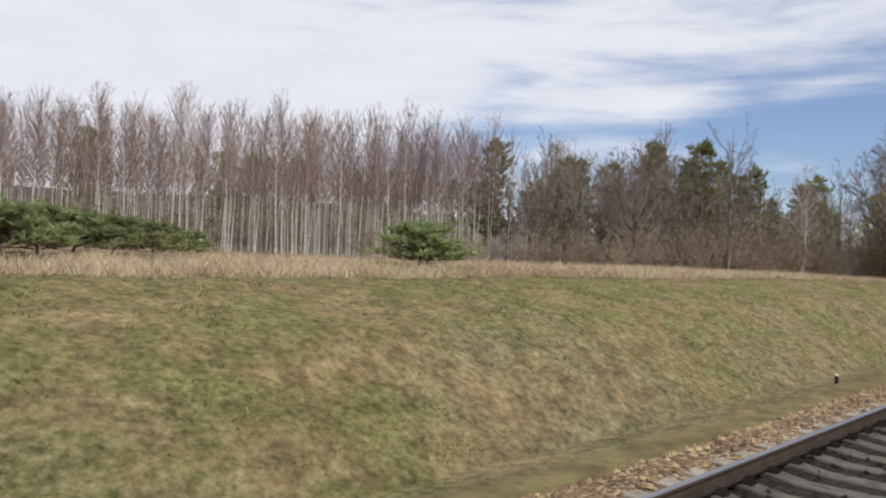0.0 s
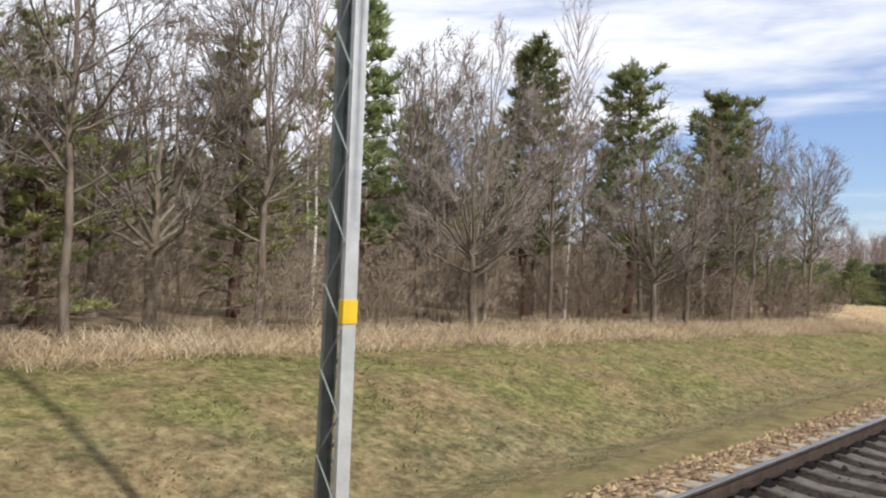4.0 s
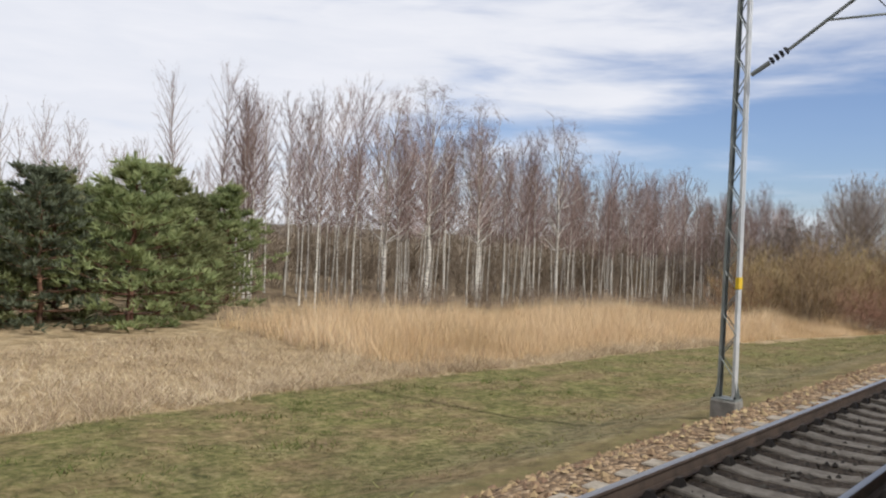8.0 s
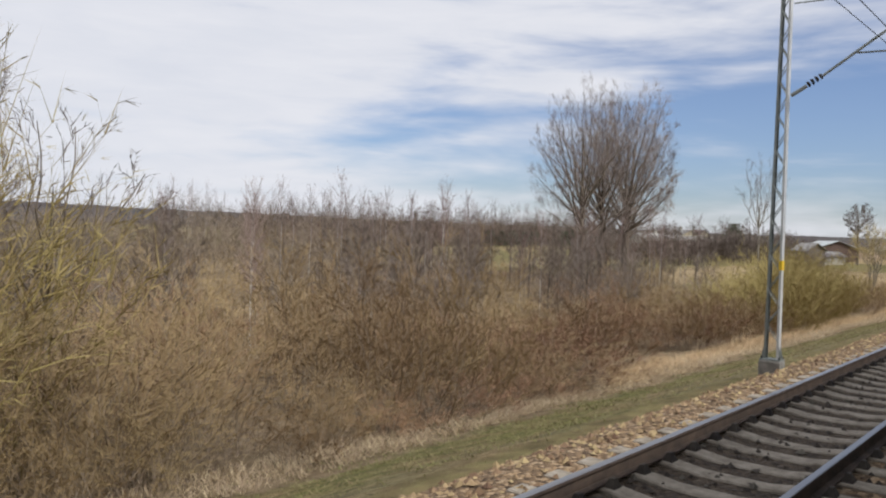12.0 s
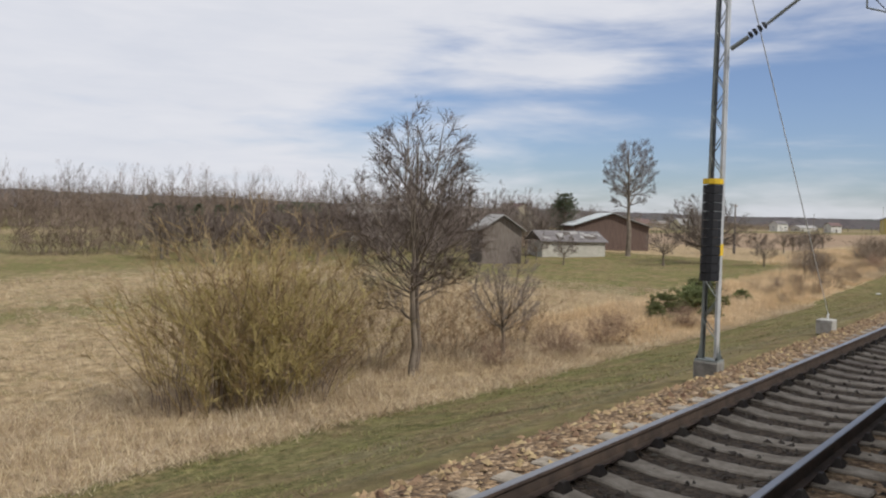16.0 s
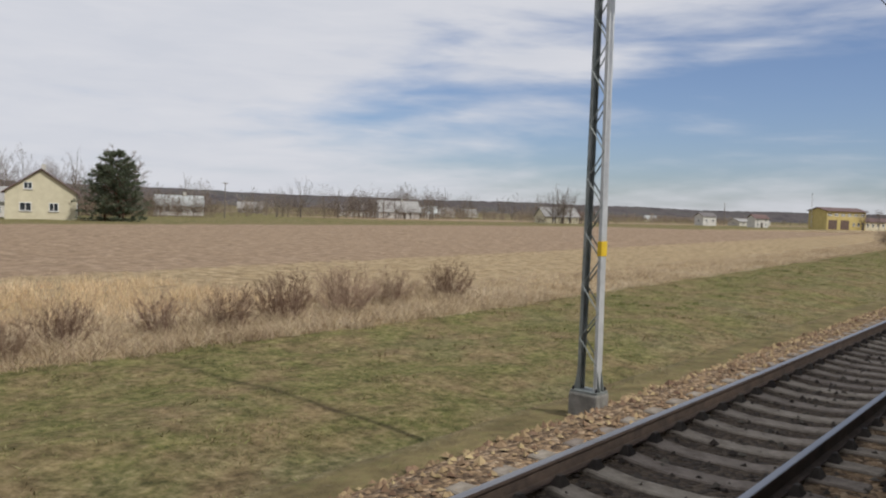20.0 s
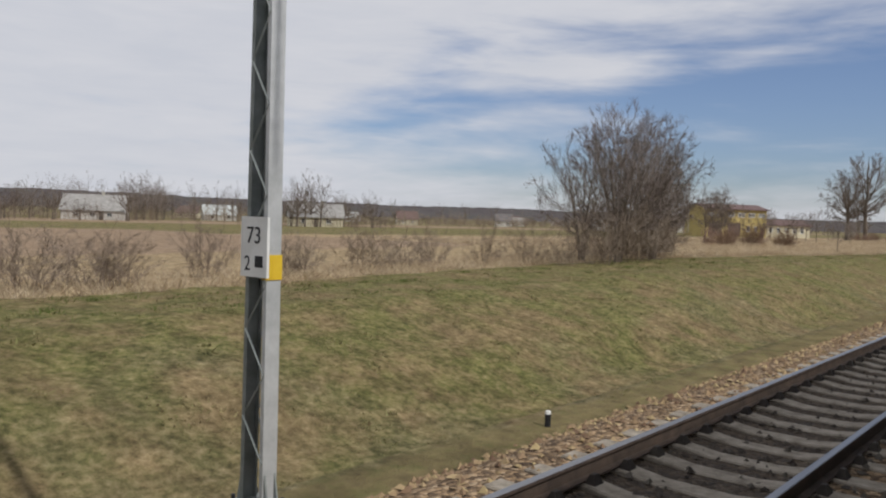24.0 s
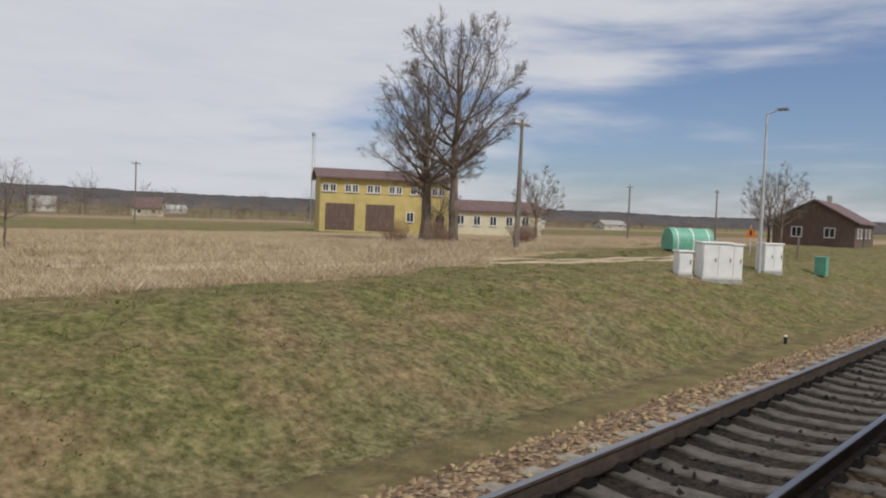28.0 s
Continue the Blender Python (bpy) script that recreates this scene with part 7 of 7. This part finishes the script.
# yellow fire station with its low wing; its long front faces down the line
def station():
    """Local x runs along the front; -y is the front."""
    ax, ay, bx, by = 838.5, 75.5, 851.4, 65.9
    turn = math.degrees(math.atan2(by - ay, bx - ax))
    L, W = 16.2, 9.5
    c = Vector((ax, ay)) + Vector((bx - ax, by - ay)) * 0.5 + Vector((-(by - ay), bx - ax)).normalized() * W / 2
    win = [("-y", -7.0 + 2.75 * i + d, 5.2, 0.8, 1.0) for i in range(6) for d in (-0.45, 0.45)] + [("-y", 3.2, 1.9, 1.0, 1.3), ("-y", 5.2, 1.9, 1.0, 1.3)]
    house(c.x, c.y, turn, L, W, 6.5, 7.7, "yellow_render", "roof_brown", "yellow two-storey building with red garage doors and brown roof", win, [("-y", -5.6, 1.65, 3.6, 3.3, "red_wood"), ("-y", -0.6, 1.65, 3.6, 3.3, "red_wood"), ("-y", 7.1, 1.1, 1.1, 2.2, "dark_wood")], name="fire_station", z=-0.2, overhang=0.6)
    d = Vector((bx - ax, by - ay)).normalized()
    c2 = Vector((bx, by)) + d * 6.5 + Vector((-d.y, d.x)) * 4.5
    house(c2.x, c2.y, turn, 13, 7, 3.0, 4.3, "cream_render", "roof_brown", "low cream wing with a brown roof beside the station", [("-y", -4.5 + 2.2 * i, 1.7, 1.0, 1.3) for i in range(5)], name="annex", z=-0.1)
    o = thing("siren_mast", 842.4, 81.8, 0.3, "thin lattice mast behind the yellow building", "mast")
    b = Buf()
    for s in ((-0.2, -0.2), (0.2, -0.2), (0, 0.2)):
        part("leg", Buf().tube((s[0], s[1], 0), (s[0] * 0.7, s[1] * 0.7, 11.6), 0.035, n=5).mesh("leg", M["galvanised"]), o)
    for i in range(16):
        z = 0.5 + i * 0.7
        b.tube((-0.18, -0.18, z), (0.18, -0.18, z + 0.35), 0.015, n=4).tube((0.18, -0.18, z + 0.35), (0, 0.18, z + 0.7), 0.015, n=4)
    part("lacing", b.mesh("lacing", M["galvanised"]), o)
    part("siren", Buf().tube((0, 0, 11.6), (0, 0, 12.0), 0.3, 0.2, n=10).mesh("siren", M["mast_green"]), o)


station()
house(882, 29, 6, 17, 9, 2.9, 5.4, "red_wood", "roof_brown", "dark red-brown house with white windows beyond the crossing", [("-y", -6.2, 1.6, 1.2, 1.2), ("-y", -3.4, 1.6, 1.2, 1.2), ("-y", 1.0, 1.6, 1.2, 1.2), ("-y", 4.5, 1.6, 1.2, 1.2), ("-x", -1.8, 1.6, 1.2, 1.2), ("-x", 1.8, 1.6, 1.2, 1.2)], [("-y", -1.2, 1.05, 1.0, 2.1, "dark_wood")], True)
# far village
FRNG = random.Random(21)
for x, y, L, W, e, t, wall, roof in ((818.9, 246, 13, 10, 2.6, 6.0, "white_render", "roof_tin"), (777, 249, 17, 9, 2.8, 5.4, "white_render", "roof_grey"), (1013, 402, 16, 8, 3.0, 5.0, "white_render", "roof_tin"), (937, 158, 9, 9, 5.6, 7.2, "white_render", "roof_grey"), (999, 252, 10, 9, 3.4, 7.4, "white_render", "roof_tin"), (860, 330, 12, 9, 3, 6, "cream_render", "roof_brown"), (900, 300, 10, 8, 3, 6.2, "white_render", "roof_grey"), (1080, 300, 12, 8, 3, 6, "white_render", "roof_grey"), (1160, 360, 11, 9, 4, 7.5, "white_render", "roof_brown"), (1240, 330, 12, 9, 3, 6, "cream_render", "roof_tin"), (1386, 526, 14, 10, 4, 8, "white_render", "roof_tin"), (1320, 420, 13, 9, 3, 6, "white_render", "roof_grey"), (720, 300, 12, 8, 3, 5.6, "cream_render", "roof_brown"), (748, 285, 12, 8, 2.6, 5.2, "grey_wood", "roof_grey"), (960, 330, 12, 9, 3, 6, "white_render", "roof_tin"), (690, 280, 10, 8, 3, 5.6, "white_render", "roof_brown"), (1120, 190, 16, 9, 3, 5.0, "block_wall", "roof_grey"), (1010, 165, 18, 9, 3, 4.6, "block_wall", "roof_grey"), (905, 235, 10, 9, 3.2, 6.4, "cream_render", "roof_brown"), (842, 280, 9, 8, 3, 6, "white_render", "roof_tin")):
    L, W, e, t = L * 0.85, W * 0.85, e * 0.85, t * 0.9
    roof = roof if roof == "roof_brown" or FRNG.random() < 0.4 else "roof_dark"
    house(x, y, -35 + FRNG.uniform(-25, 25), L, W, e, t, wall, roof, "far village house with %s walls and a pitched roof" % ("pale" if wall != "grey_wood" else "grey"), [("-y", -L / 4, e * 0.55, 1.2, 1.2), ("-y", L / 4, e * 0.55, 1.2, 1.2), ("-x", 0, e * 0.55, 1.2, 1.2)])

# ---- trackside things ----


def signal():
    o = thing("railway_signal", 85.4, 5.35, -0.62, "dark colour-light signal on a white post with concrete foot", "railway signal")
    b = Buf()
    b.v += [(-0.21, -0.21, 0), (0.21, -0.21, 0), (0.21, 0.21, 0), (-0.21, 0.21, 0), (-0.155, -0.155, 0.62), (0.155, -0.155, 0.62), (0.155, 0.155, 0.62), (-0.155, 0.155, 0.62)]
    b.f += [(4, 5, 6, 7), (0, 1, 5, 4), (1, 2, 6, 5), (2, 3, 7, 6), (3, 0, 4, 7)]
    b.k += [0] * 5
    part("foot", bevelled(b, "foot", M["old_concrete"], 0.02), o, "weathered concrete foot")
    part("collar", Buf().tube((0, 0, 0.6), (0, 0, 0.92), 0.085, n=14).mesh("collar", M["black_metal"]), o)
    part("post", Buf().tube((0, 0, 0.9), (0, 0, 4.7), 0.062, n=14).mesh("post", M["white_paint"], smooth=False), o, "white painted post")
    part("bracket", Buf().tube((0, 0, 4.5), (0.05, -0.5, 4.5), 0.035, n=8).tube((0, 0, 4.42), (0, 0, 4.75), 0.085, n=12).tube((0.05, -0.5, 4.47), (0.05, -0.5, 4.98), 0.05, n=10).mesh("bracket", M["galvanised"]), o)
    pts = []
    for i in range(24):
        s = 2 * math.pi * i / 24
        pts.append((-0.5 + 0.32 * math.cos(s) , 5.5 + 0.31 * math.sin(s) + (0.28 if math.sin(s) > 0 else -0.28)))
    m = Matrix.Translation((0.05, 0, 0)) 
    head = part("backplate", Buf().prism(pts, -0.03, 0.02).mesh("backplate", M["black_metal"]), o, "black oval backplate", m=m)
    for i in range(4):
        z = 5.09 + i * 0.28
        h = part("lamp_hood", Buf().tube((0.02, -0.5, z), (0.22, -0.5, z), 0.10, n=14, caps=False).mesh("lamp_hood", M["black_metal"]), head)
        part("lens", Buf().tube((0.02, -0.5, z), (0.04, -0.5, z), 0.085, n=14).mesh("lens", M["glass_dark"]), h)
    for k, dy in enumerate((0.0, 0.06)):
        b = Buf()
        line = [(0.1, -0.88 + dy, 5.8), (0.1, -0.88 + dy, 4.85), (0.09, -0.3 + dy, 3.9), (0.1, -0.1 - dy, 3.3), (0.1, -0.1 - dy, 0.5)]
        for p, q in zip(line, line[1:]):
            b.tube(p, q, 0.018, n=6)
        part("cable_conduit", b.mesh("cable_conduit", M["black_metal"]), o, "black cable conduit")


signal()


def pedestal(x, y, w, h, mat, label):
    o = thing("cable_pedestal", x, y, -0.72, label, "cable pedestal")
    part("body", bevelled(Buf().box(-w * 0.36, -w * 0.36, 0, w * 0.36, w * 0.36, h), "body", M[mat], 0.012), o)
    part("cap", bevelled(Buf().box(-w / 2, -w / 2, h - 0.01, w / 2, w / 2, h + 0.09), "cap", M[mat], 0.02), o)


M["pale_yellow"] = material("pale_yellow", [(0.55, 0.50, 0.30), (0.66, 0.61, 0.40)], 5, 0.7, 0.1, 40)
pedestal(31.5, 5.75, 0.38, 0.31, "pale_yellow", "small pale yellow cable pedestal with a flat cap")
pedestal(98.6, 5.5, 0.34, 0.42, "concrete", "small grey concrete cable pedestal by the ballast")


def marker(x, y):
    o = thing("marker_stake", x, y, land_at(x, y), "short dark stake with a pale top beside the ballast", "marker stake", "stakes along the line")
    part("stake", Buf().tube((0, 0, -0.1), (0, 0, 0.17), 0.04, 0.042, n=8).mesh("stake", M["black_metal"]), o)
    part("top", Buf().tube((0, 0, 0.17), (0, 0, 0.21), 0.042, 0.034, n=8).mesh("top", M["white_paint"]), o)


for x, y in ((19.1, 6.2), (47.6, 6.0), (662.4, 5.7), (793.2, 6.0)):
    marker(x, y)


def beam(x, y, L, turn, mat, label):
    o = thing("timber_beam", x, y, -0.24, label, "beam", turn=turn)
    part("beam", bevelled(Buf().box(-L / 2, -0.11, 0, L / 2, 0.11, 0.17), "beam", M[mat], 0.015), o)
    part("bearer", Buf().box(-L / 2 - 0.1, -0.2, -0.2, -L / 2 + 0.12, 0.2, 0.06).mesh("bearer", M["dark_wood"]), o)
    part("bearer", Buf().box(L / 2 - 0.1, -0.22, -0.2, L / 2 + 0.14, 0.2, 0.26).mesh("bearer", M["dark_wood"]), o)


beam(281.45, 3.95, 1.45, 0.08, "timber", "weathered timber beam lying on dark blocks by the rail")
beam(510.45, 4.05, 1.05, 0.08, "sleeper", "broken concrete beam lying by the rail")


def trackside_board():
    o = thing("trackside_board", 510.6, 6.3, land_at(510.6, 6.3), "tall narrow grey metal board on a post, seen from behind", "sign board", turn=radians(48))
    part("post", Buf().tube((-0.05, -0.21, -0.2), (-0.05, -0.21, 1.7), 0.025, n=8).mesh("post", M["mast_green"]), o)
    part("plate", Buf().box(-0.02, -0.26, 0.40, -0.01, 0.05, 2.12).mesh("plate", M["board_grey"]), o)
    for y in (-0.26, 0.03):
        part("rim", Buf().box(-0.045, y, 0.40, 0.01, y + 0.02, 2.12).mesh("rim", M["white_paint"]), o)
    for z in (0.87, 1.62, 2.10):
        part("crossbar", Buf().box(-0.05, -0.27, z, -0.005, 0.06, z + 0.025).mesh("crossbar", M["galvanised"]), o)


trackside_board()


def stair_rail():
    base = Vector((396.8, 6.35, -0.75))
    o = thing("stair_handrail", *base, "blue posts with dark sloping rails beside steps down the bank", "handrail")
    slope = Vector((-0.13, 1.0, -0.625))
    for i in range(6):
        p = slope * (1.02 * i)
        part("post", Buf().tube(p + Vector((0, 0, -0.25 if i else -0.1)), p + Vector((0, 0, 1.0)), 0.03, n=8).mesh("post", M["blue_paint"]), o, "blue painted post")
    top = Vector((0, 0, 1.0))
    part("rail", Buf().tube(top - slope * 0.25, top + slope * 5.5, 0.036, n=8).tube(top - slope * 0.25, top - slope * 0.32 - Vector((0, 0, 0.10)), 0.036, n=8).mesh("rail", M["black_metal"]), o, "dark handrail")
    low = Vector((0, 0, 0.55))
    part("rail", Buf().tube(low - slope * 0.3, low + slope * 4.2, 0.036, n=8).mesh("rail", M["black_metal"]), o, "dark handrail")
    s = thing("bank_steps", 397.2, 6.4, -0.75, "worn concrete steps down the embankment", "steps")
    for i in range(14):
        x, y = 397.3 - 0.05 * i, 6.4 + 0.42 * i
        z = land_at(x + 0.4, y + 0.4) - 0.02
        part("step", Buf().box(x - 397.2, y - 6.4, z + 0.75 - 0.12, x - 397.2 + 0.85, y - 6.4 + 0.36, z + 0.75 + 0.0).mesh("step", M["concrete"]), s)
    c = thing("culvert_railing", 401.4, 8.95, land_at(401.4, 8.95), "low blue railing over a culvert head", "railing")
    z0 = -1.45 - land_at(401.4, 8.95)
    for i in range(3):
        part("post", Buf().tube((1.58 * i, -0.1 * i, -0.25), (1.58 * i, -0.1 * i, z0), 0.03, n=8).mesh("post", M["blue_paint"]), c)
    for h in (z0, z0 - 0.28):
        part("rail", Buf().tube((-0.15, 0, h), (3.3, -0.2, h), 0.035, n=8).mesh("rail", M["blue_paint"]), c)
    part("slab", Buf().box(-1.5, -0.5, -0.25, -0.3, 0.3, 0.06).mesh("slab", M["concrete"]), c)
    rng = random.Random(8)
    d = thing("fallen_branches", 407, 33.6, land_at(407, 33.6), "bleached fallen branches lying on the wet meadow", "dead wood")
    for i in range(9):
        p = Vector((rng.uniform(-2.5, 2), rng.uniform(-0.8, 0.8), 0.1))
        q = p + Vector((rng.uniform(1.0, 2.6) * rng.choice((-1, 1)), rng.uniform(-0.6, 0.6), rng.uniform(0.2, 1.0)))
        b = Buf().tube(p, q, 0.05, 0.015, n=5)
        twigs(b, q, (q - p).normalized(), 4, 0.8, 0.012, rng)
        part("branch", b.mesh("branch", M["grey_bark"]), d)


stair_rail()


def cabinet(x, y, w, d, h, turn):
    o = thing("equipment_cabinet", x, y, land_at(x, y), "white metal trackside equipment cabinet on grass", "cabinet", "white equipment cabinets", turn=radians(turn))
    part("plinth", Buf().box(-w / 2 - 0.03, -d / 2 - 0.03, -0.15, w / 2 + 0.03, d / 2 + 0.03, 0.06).mesh("plinth", M["concrete"]), o)
    part("body", bevelled(Buf().box(-w / 2, -d / 2, 0.05, w / 2, d / 2, h), "body", M["cabinet_white"], 0.015), o)
    part("roof", bevelled(Buf().box(-w / 2 - 0.05, -d / 2 - 0.05, h - 0.005, w / 2 + 0.05, d / 2 + 0.05, h + 0.07), "roof", M["cabinet_white"], 0.015), o)
    n = 2 if w > 0.8 else 1
    for i in range(n):
        a = -w / 2 + i * w / n
        dr = part("door", Buf().box(a + 0.03, -d / 2 - 0.02, 0.12, a + w / n - 0.03, -d / 2 - 0.003, h - 0.08).mesh("door", M["cabinet_white"]), o)
        part("handle", Buf().box(a + w / n - 0.12, -d / 2 - 0.045, h * 0.5, a + w / n - 0.09, -d / 2 - 0.02, h * 0.5 + 0.16).mesh("handle", M["black_metal"]), dr)


cabinet(804.5, 13.6, 0.6, 0.5, 0.95, -40)
cabinet(805.9, 12.9, 1.3, 0.7, 1.5, -40)
cabinet(807.3, 12.8, 0.9, 0.7, 1.5, -40)
cabinet(813.6, 13.2, 1.1, 0.6, 1.35, -30)


def poles():
    o = thing("street_lamp", 812.5, 13.3, land_at(812.5, 13.3), "tall grey steel lamp post with a small lantern", "street lamp")
    part("post", Buf().tube((0, 0, -0.2), (0, 0, 7.6), 0.09, 0.05, n=10).mesh("post", M["galvanised"]), o)
    part("arm", Buf().tube((0, 0, 7.55), (0.1, -0.5, 7.75), 0.03, n=8).mesh("arm", M["galvanised"]), o)
    part("lantern", bevelled(Buf().box(-0.02, -0.95, 7.7, 0.22, -0.45, 7.82), "lantern", M["mast_green"], 0.03), o)
    for x, y, h, aframe in ((811.4, 26.7, 7.5, True), (522.2, 37.6, 6.5, True), (833, 110, 9, False), (869.6, 50, 7.0, False), (540, 92, 8, False), (572, 118, 8, False), (512, 74, 7.5, False), (640, 150, 8, False), (884, 44, 7, False)):
        z = land_at(x, y)
        o = thing("utility_pole", x, y, z, "weathered utility pole with a crossarm and insulators", "utility pole", "poles of the village line")
        part("pole", Buf().tube((0, 0, -0.3), (0, 0, h), 0.13, 0.09, n=8).mesh("pole", M["grey_wood"]), o)
        if aframe:
            part("stay", Buf().tube((-0.75, -0.4, -0.2), (0, 0, h - 0.4), 0.11, 0.08, n=8).mesh("stay", M["grey_wood"]), o)
        part("crossarm", Buf().box(-0.75, -0.06, h - 0.35, 0.75, 0.06, h - 0.23).mesh("crossarm", M["grey_wood"]), o)
        for a in (-0.65, -0.25, 0.25, 0.65):
            part("insulator", Buf().tube((a, 0, h - 0.23), (a, 0, h - 0.05), 0.045, 0.03, n=6).mesh("insulator", M["white_paint"]), o)


poles()


def crossing_things():
    o = thing("arched_container", 827.2, 23.3, land_at(827.2, 23.3), "rounded pale green container standing on the grass", "container", turn=radians(-35))
    out = [(-0.75, 0.1)] + [(-0.8 * math.cos(math.pi * i / 12), 0.55 + 1.05 * math.sin(math.pi * i / 12)) for i in range(13)] + [(0.75, 0.1)]
    part("shell", Buf().prism(out, -1.6, 1.6).mesh("shell", M["tank_green"]), o)
    for a in (-1.2, 0, 1.2):
        part("band", Buf().prism([(y * 1.02, z * 1.015) for y, z in out], a - 0.04, a + 0.04).mesh("band", M["white_paint"]), o)
    for a in (-1.2, 1.2):
        part("skid", Buf().box(a - 0.1, -0.8, 0, a + 0.1, 0.8, 0.14).mesh("skid", M["dark_wood"]), o)
    o = thing("rubbish_bin", 819.2, 12.3, land_at(819.2, 12.3), "teal green wheeled rubbish bin", "bin")
    part("body", bevelled(Buf().box(-0.26, -0.3, 0.06, 0.26, 0.3, 1.0), "body", M["tank_green"], 0.03), o)
    part("lid", bevelled(Buf().box(-0.29, -0.33, 1.0, 0.29, 0.33, 1.08), "lid", M["tank_green"], 0.02), o)
    for a in (-0.2, 0.2):
        part("wheel", Buf().tube((a - 0.03, 0.26, 0.1), (a + 0.03, 0.26, 0.1), 0.1, n=12).mesh("wheel", M["black_metal"]), o)
    o = thing("warning_sign", 829.0, 19.6, land_at(829.0, 19.6), "orange triangular warning sign on a post", "road sign", turn=radians(20))
    part("post", Buf().tube((0, 0, -0.2), (0, 0, 2.0), 0.03, n=8).mesh("post", M["galvanised"]), o)
    m = Matrix.Rotation(radians(-90), 4, "Z")
    part("plate", Buf().prism([(-0.42, 1.15), (0.42, 1.15), (0, 1.9)], -0.05, -0.035).mesh("plate", M["orange_paint"]), o)
    part("symbol", Buf().prism([(-0.07, 1.3), (0.07, 1.3), (0.05, 1.65), (-0.05, 1.65)], -0.056, -0.051).mesh("symbol", M["black_metal"]), o)
    # dark lattice fence by the road
    f = thing("field_fence", 826, 15.6, land_at(826, 15.6), "dark green mesh fence with posts beside the road", "fence")
    for i in range(9):
        part("post", Buf().tube((2.4 * i, 0.7 * i, -0.2), (2.4 * i, 0.7 * i, 1.3), 0.04, n=6).mesh("post", M["grey_wood"]), f)
    for h in (0.3, 0.7, 1.1):
        part("rail", Buf().tube((0, 0, h), (19.2, 5.6, h), 0.02, n=5).mesh("rail", M["grey_wood"]), f)


crossing_things()


def tractor():
    o = thing("farm_tractor", 183.9, 63.2, land_at(183.9, 63.2), "small old green tractor standing on the meadow track", "tractor", turn=radians(-110))
    part("bonnet", bevelled(Buf().box(0.1, -0.32, 0.75, 1.5, 0.32, 1.3), "bonnet", M["tractor_green"], 0.05), o)
    part("chassis", Buf().box(-0.9, -0.28, 0.5, 1.5, 0.28, 0.78).mesh("chassis", M["black_metal"]), o)
    part("cab_roof", bevelled(Buf().box(-1.0, -0.6, 2.15, 0.3, 0.6, 2.27), "cab_roof", M["tractor_green"], 0.04), o)
    for a, b in ((-0.9, -0.55), (-0.9, 0.55), (0.2, -0.55), (0.2, 0.55)):
        part("cab_post", Buf().tube((a, b, 0.8), (a, b, 2.16), 0.035, n=6).mesh("cab_post", M["black_metal"]), o)
    part("seat", bevelled(Buf().box(-0.7, -0.22, 0.9, -0.3, 0.22, 1.05), "seat", M["black_metal"], 0.03), o)
    for x, r, w in ((-0.55, 0.68, 0.34), (1.2, 0.38, 0.2)):
        for s in (-1, 1):
            t = part("wheel", Buf().tube((x, s * 0.62 - w / 2, r), (x, s * 0.62 + w / 2, r), r, n=20).mesh("wheel", M["black_metal"]), o)
            part("rim", Buf().tube((x, s * (0.62 + w / 2), r), (x, s * (0.62 + w / 2 + 0.02), r), r * 0.5, n=16).mesh("rim", M["yellow_paint"]), t)
    part("exhaust", Buf().tube((0.9, 0.2, 1.3), (0.9, 0.2, 2.0), 0.03, n=6).mesh("exhaust", M["black_metal"]), o)


tractor()
for x, y, s in ((479.2, 12.0, 0.3), (481.0, 11.6, 0.22)):
    o = thing("litter_sheet", x, y, land_at(x, y), "scrap of pale litter lying in the grass", "litter")
    part("sheet", Buf().prism([(-s * 0.5, 0.0), (s * 0.5, 0.02), (s * 0.4, 0.05), (-s * 0.4, 0.04)], -s, s).mesh("sheet", M["rubbish"]), o)


# ---- the train that carries the eye ----
def train():
    """Its body on the near track, open along the window band; it casts the shade on the next track."""
    side, far = 0.14, -2.74
    lower = Buf().prism([(side, -0.6 + 1.2), (side, 1.25), (side - 0.06, 1.25), (side - 0.06, 0.66), (far + 0.06, 0.66), (far + 0.06, 3.2), (far, 3.2), (far, 0.6)], X0, X1)
    ob = new("train_body", lower.mesh("train_body", M["mast_green"]))
    tagged(ob, "grey painted train body on the near track", "train", kind="structure")
    roof = Buf().prism([(side, 2.95), (side, 3.22), (-0.35, 3.62), (-1.3, 3.78), (-2.25, 3.62), (far, 3.25), (far, 3.15), (-2.2, 3.5), (-1.3, 3.66), (-0.4, 3.5), (side - 0.06, 3.15), (side - 0.06, 2.95)], X0, X1)
    part("roof", roof.mesh("roof", M["galvanised"]), ob)
    for i in range(8):
        part("bogie", Buf().box(60 + 120 * i, -2.2, -0.2, 63 + 120 * i, -0.4, 0.6).mesh("bogie", M["black_metal"]), ob)


train()
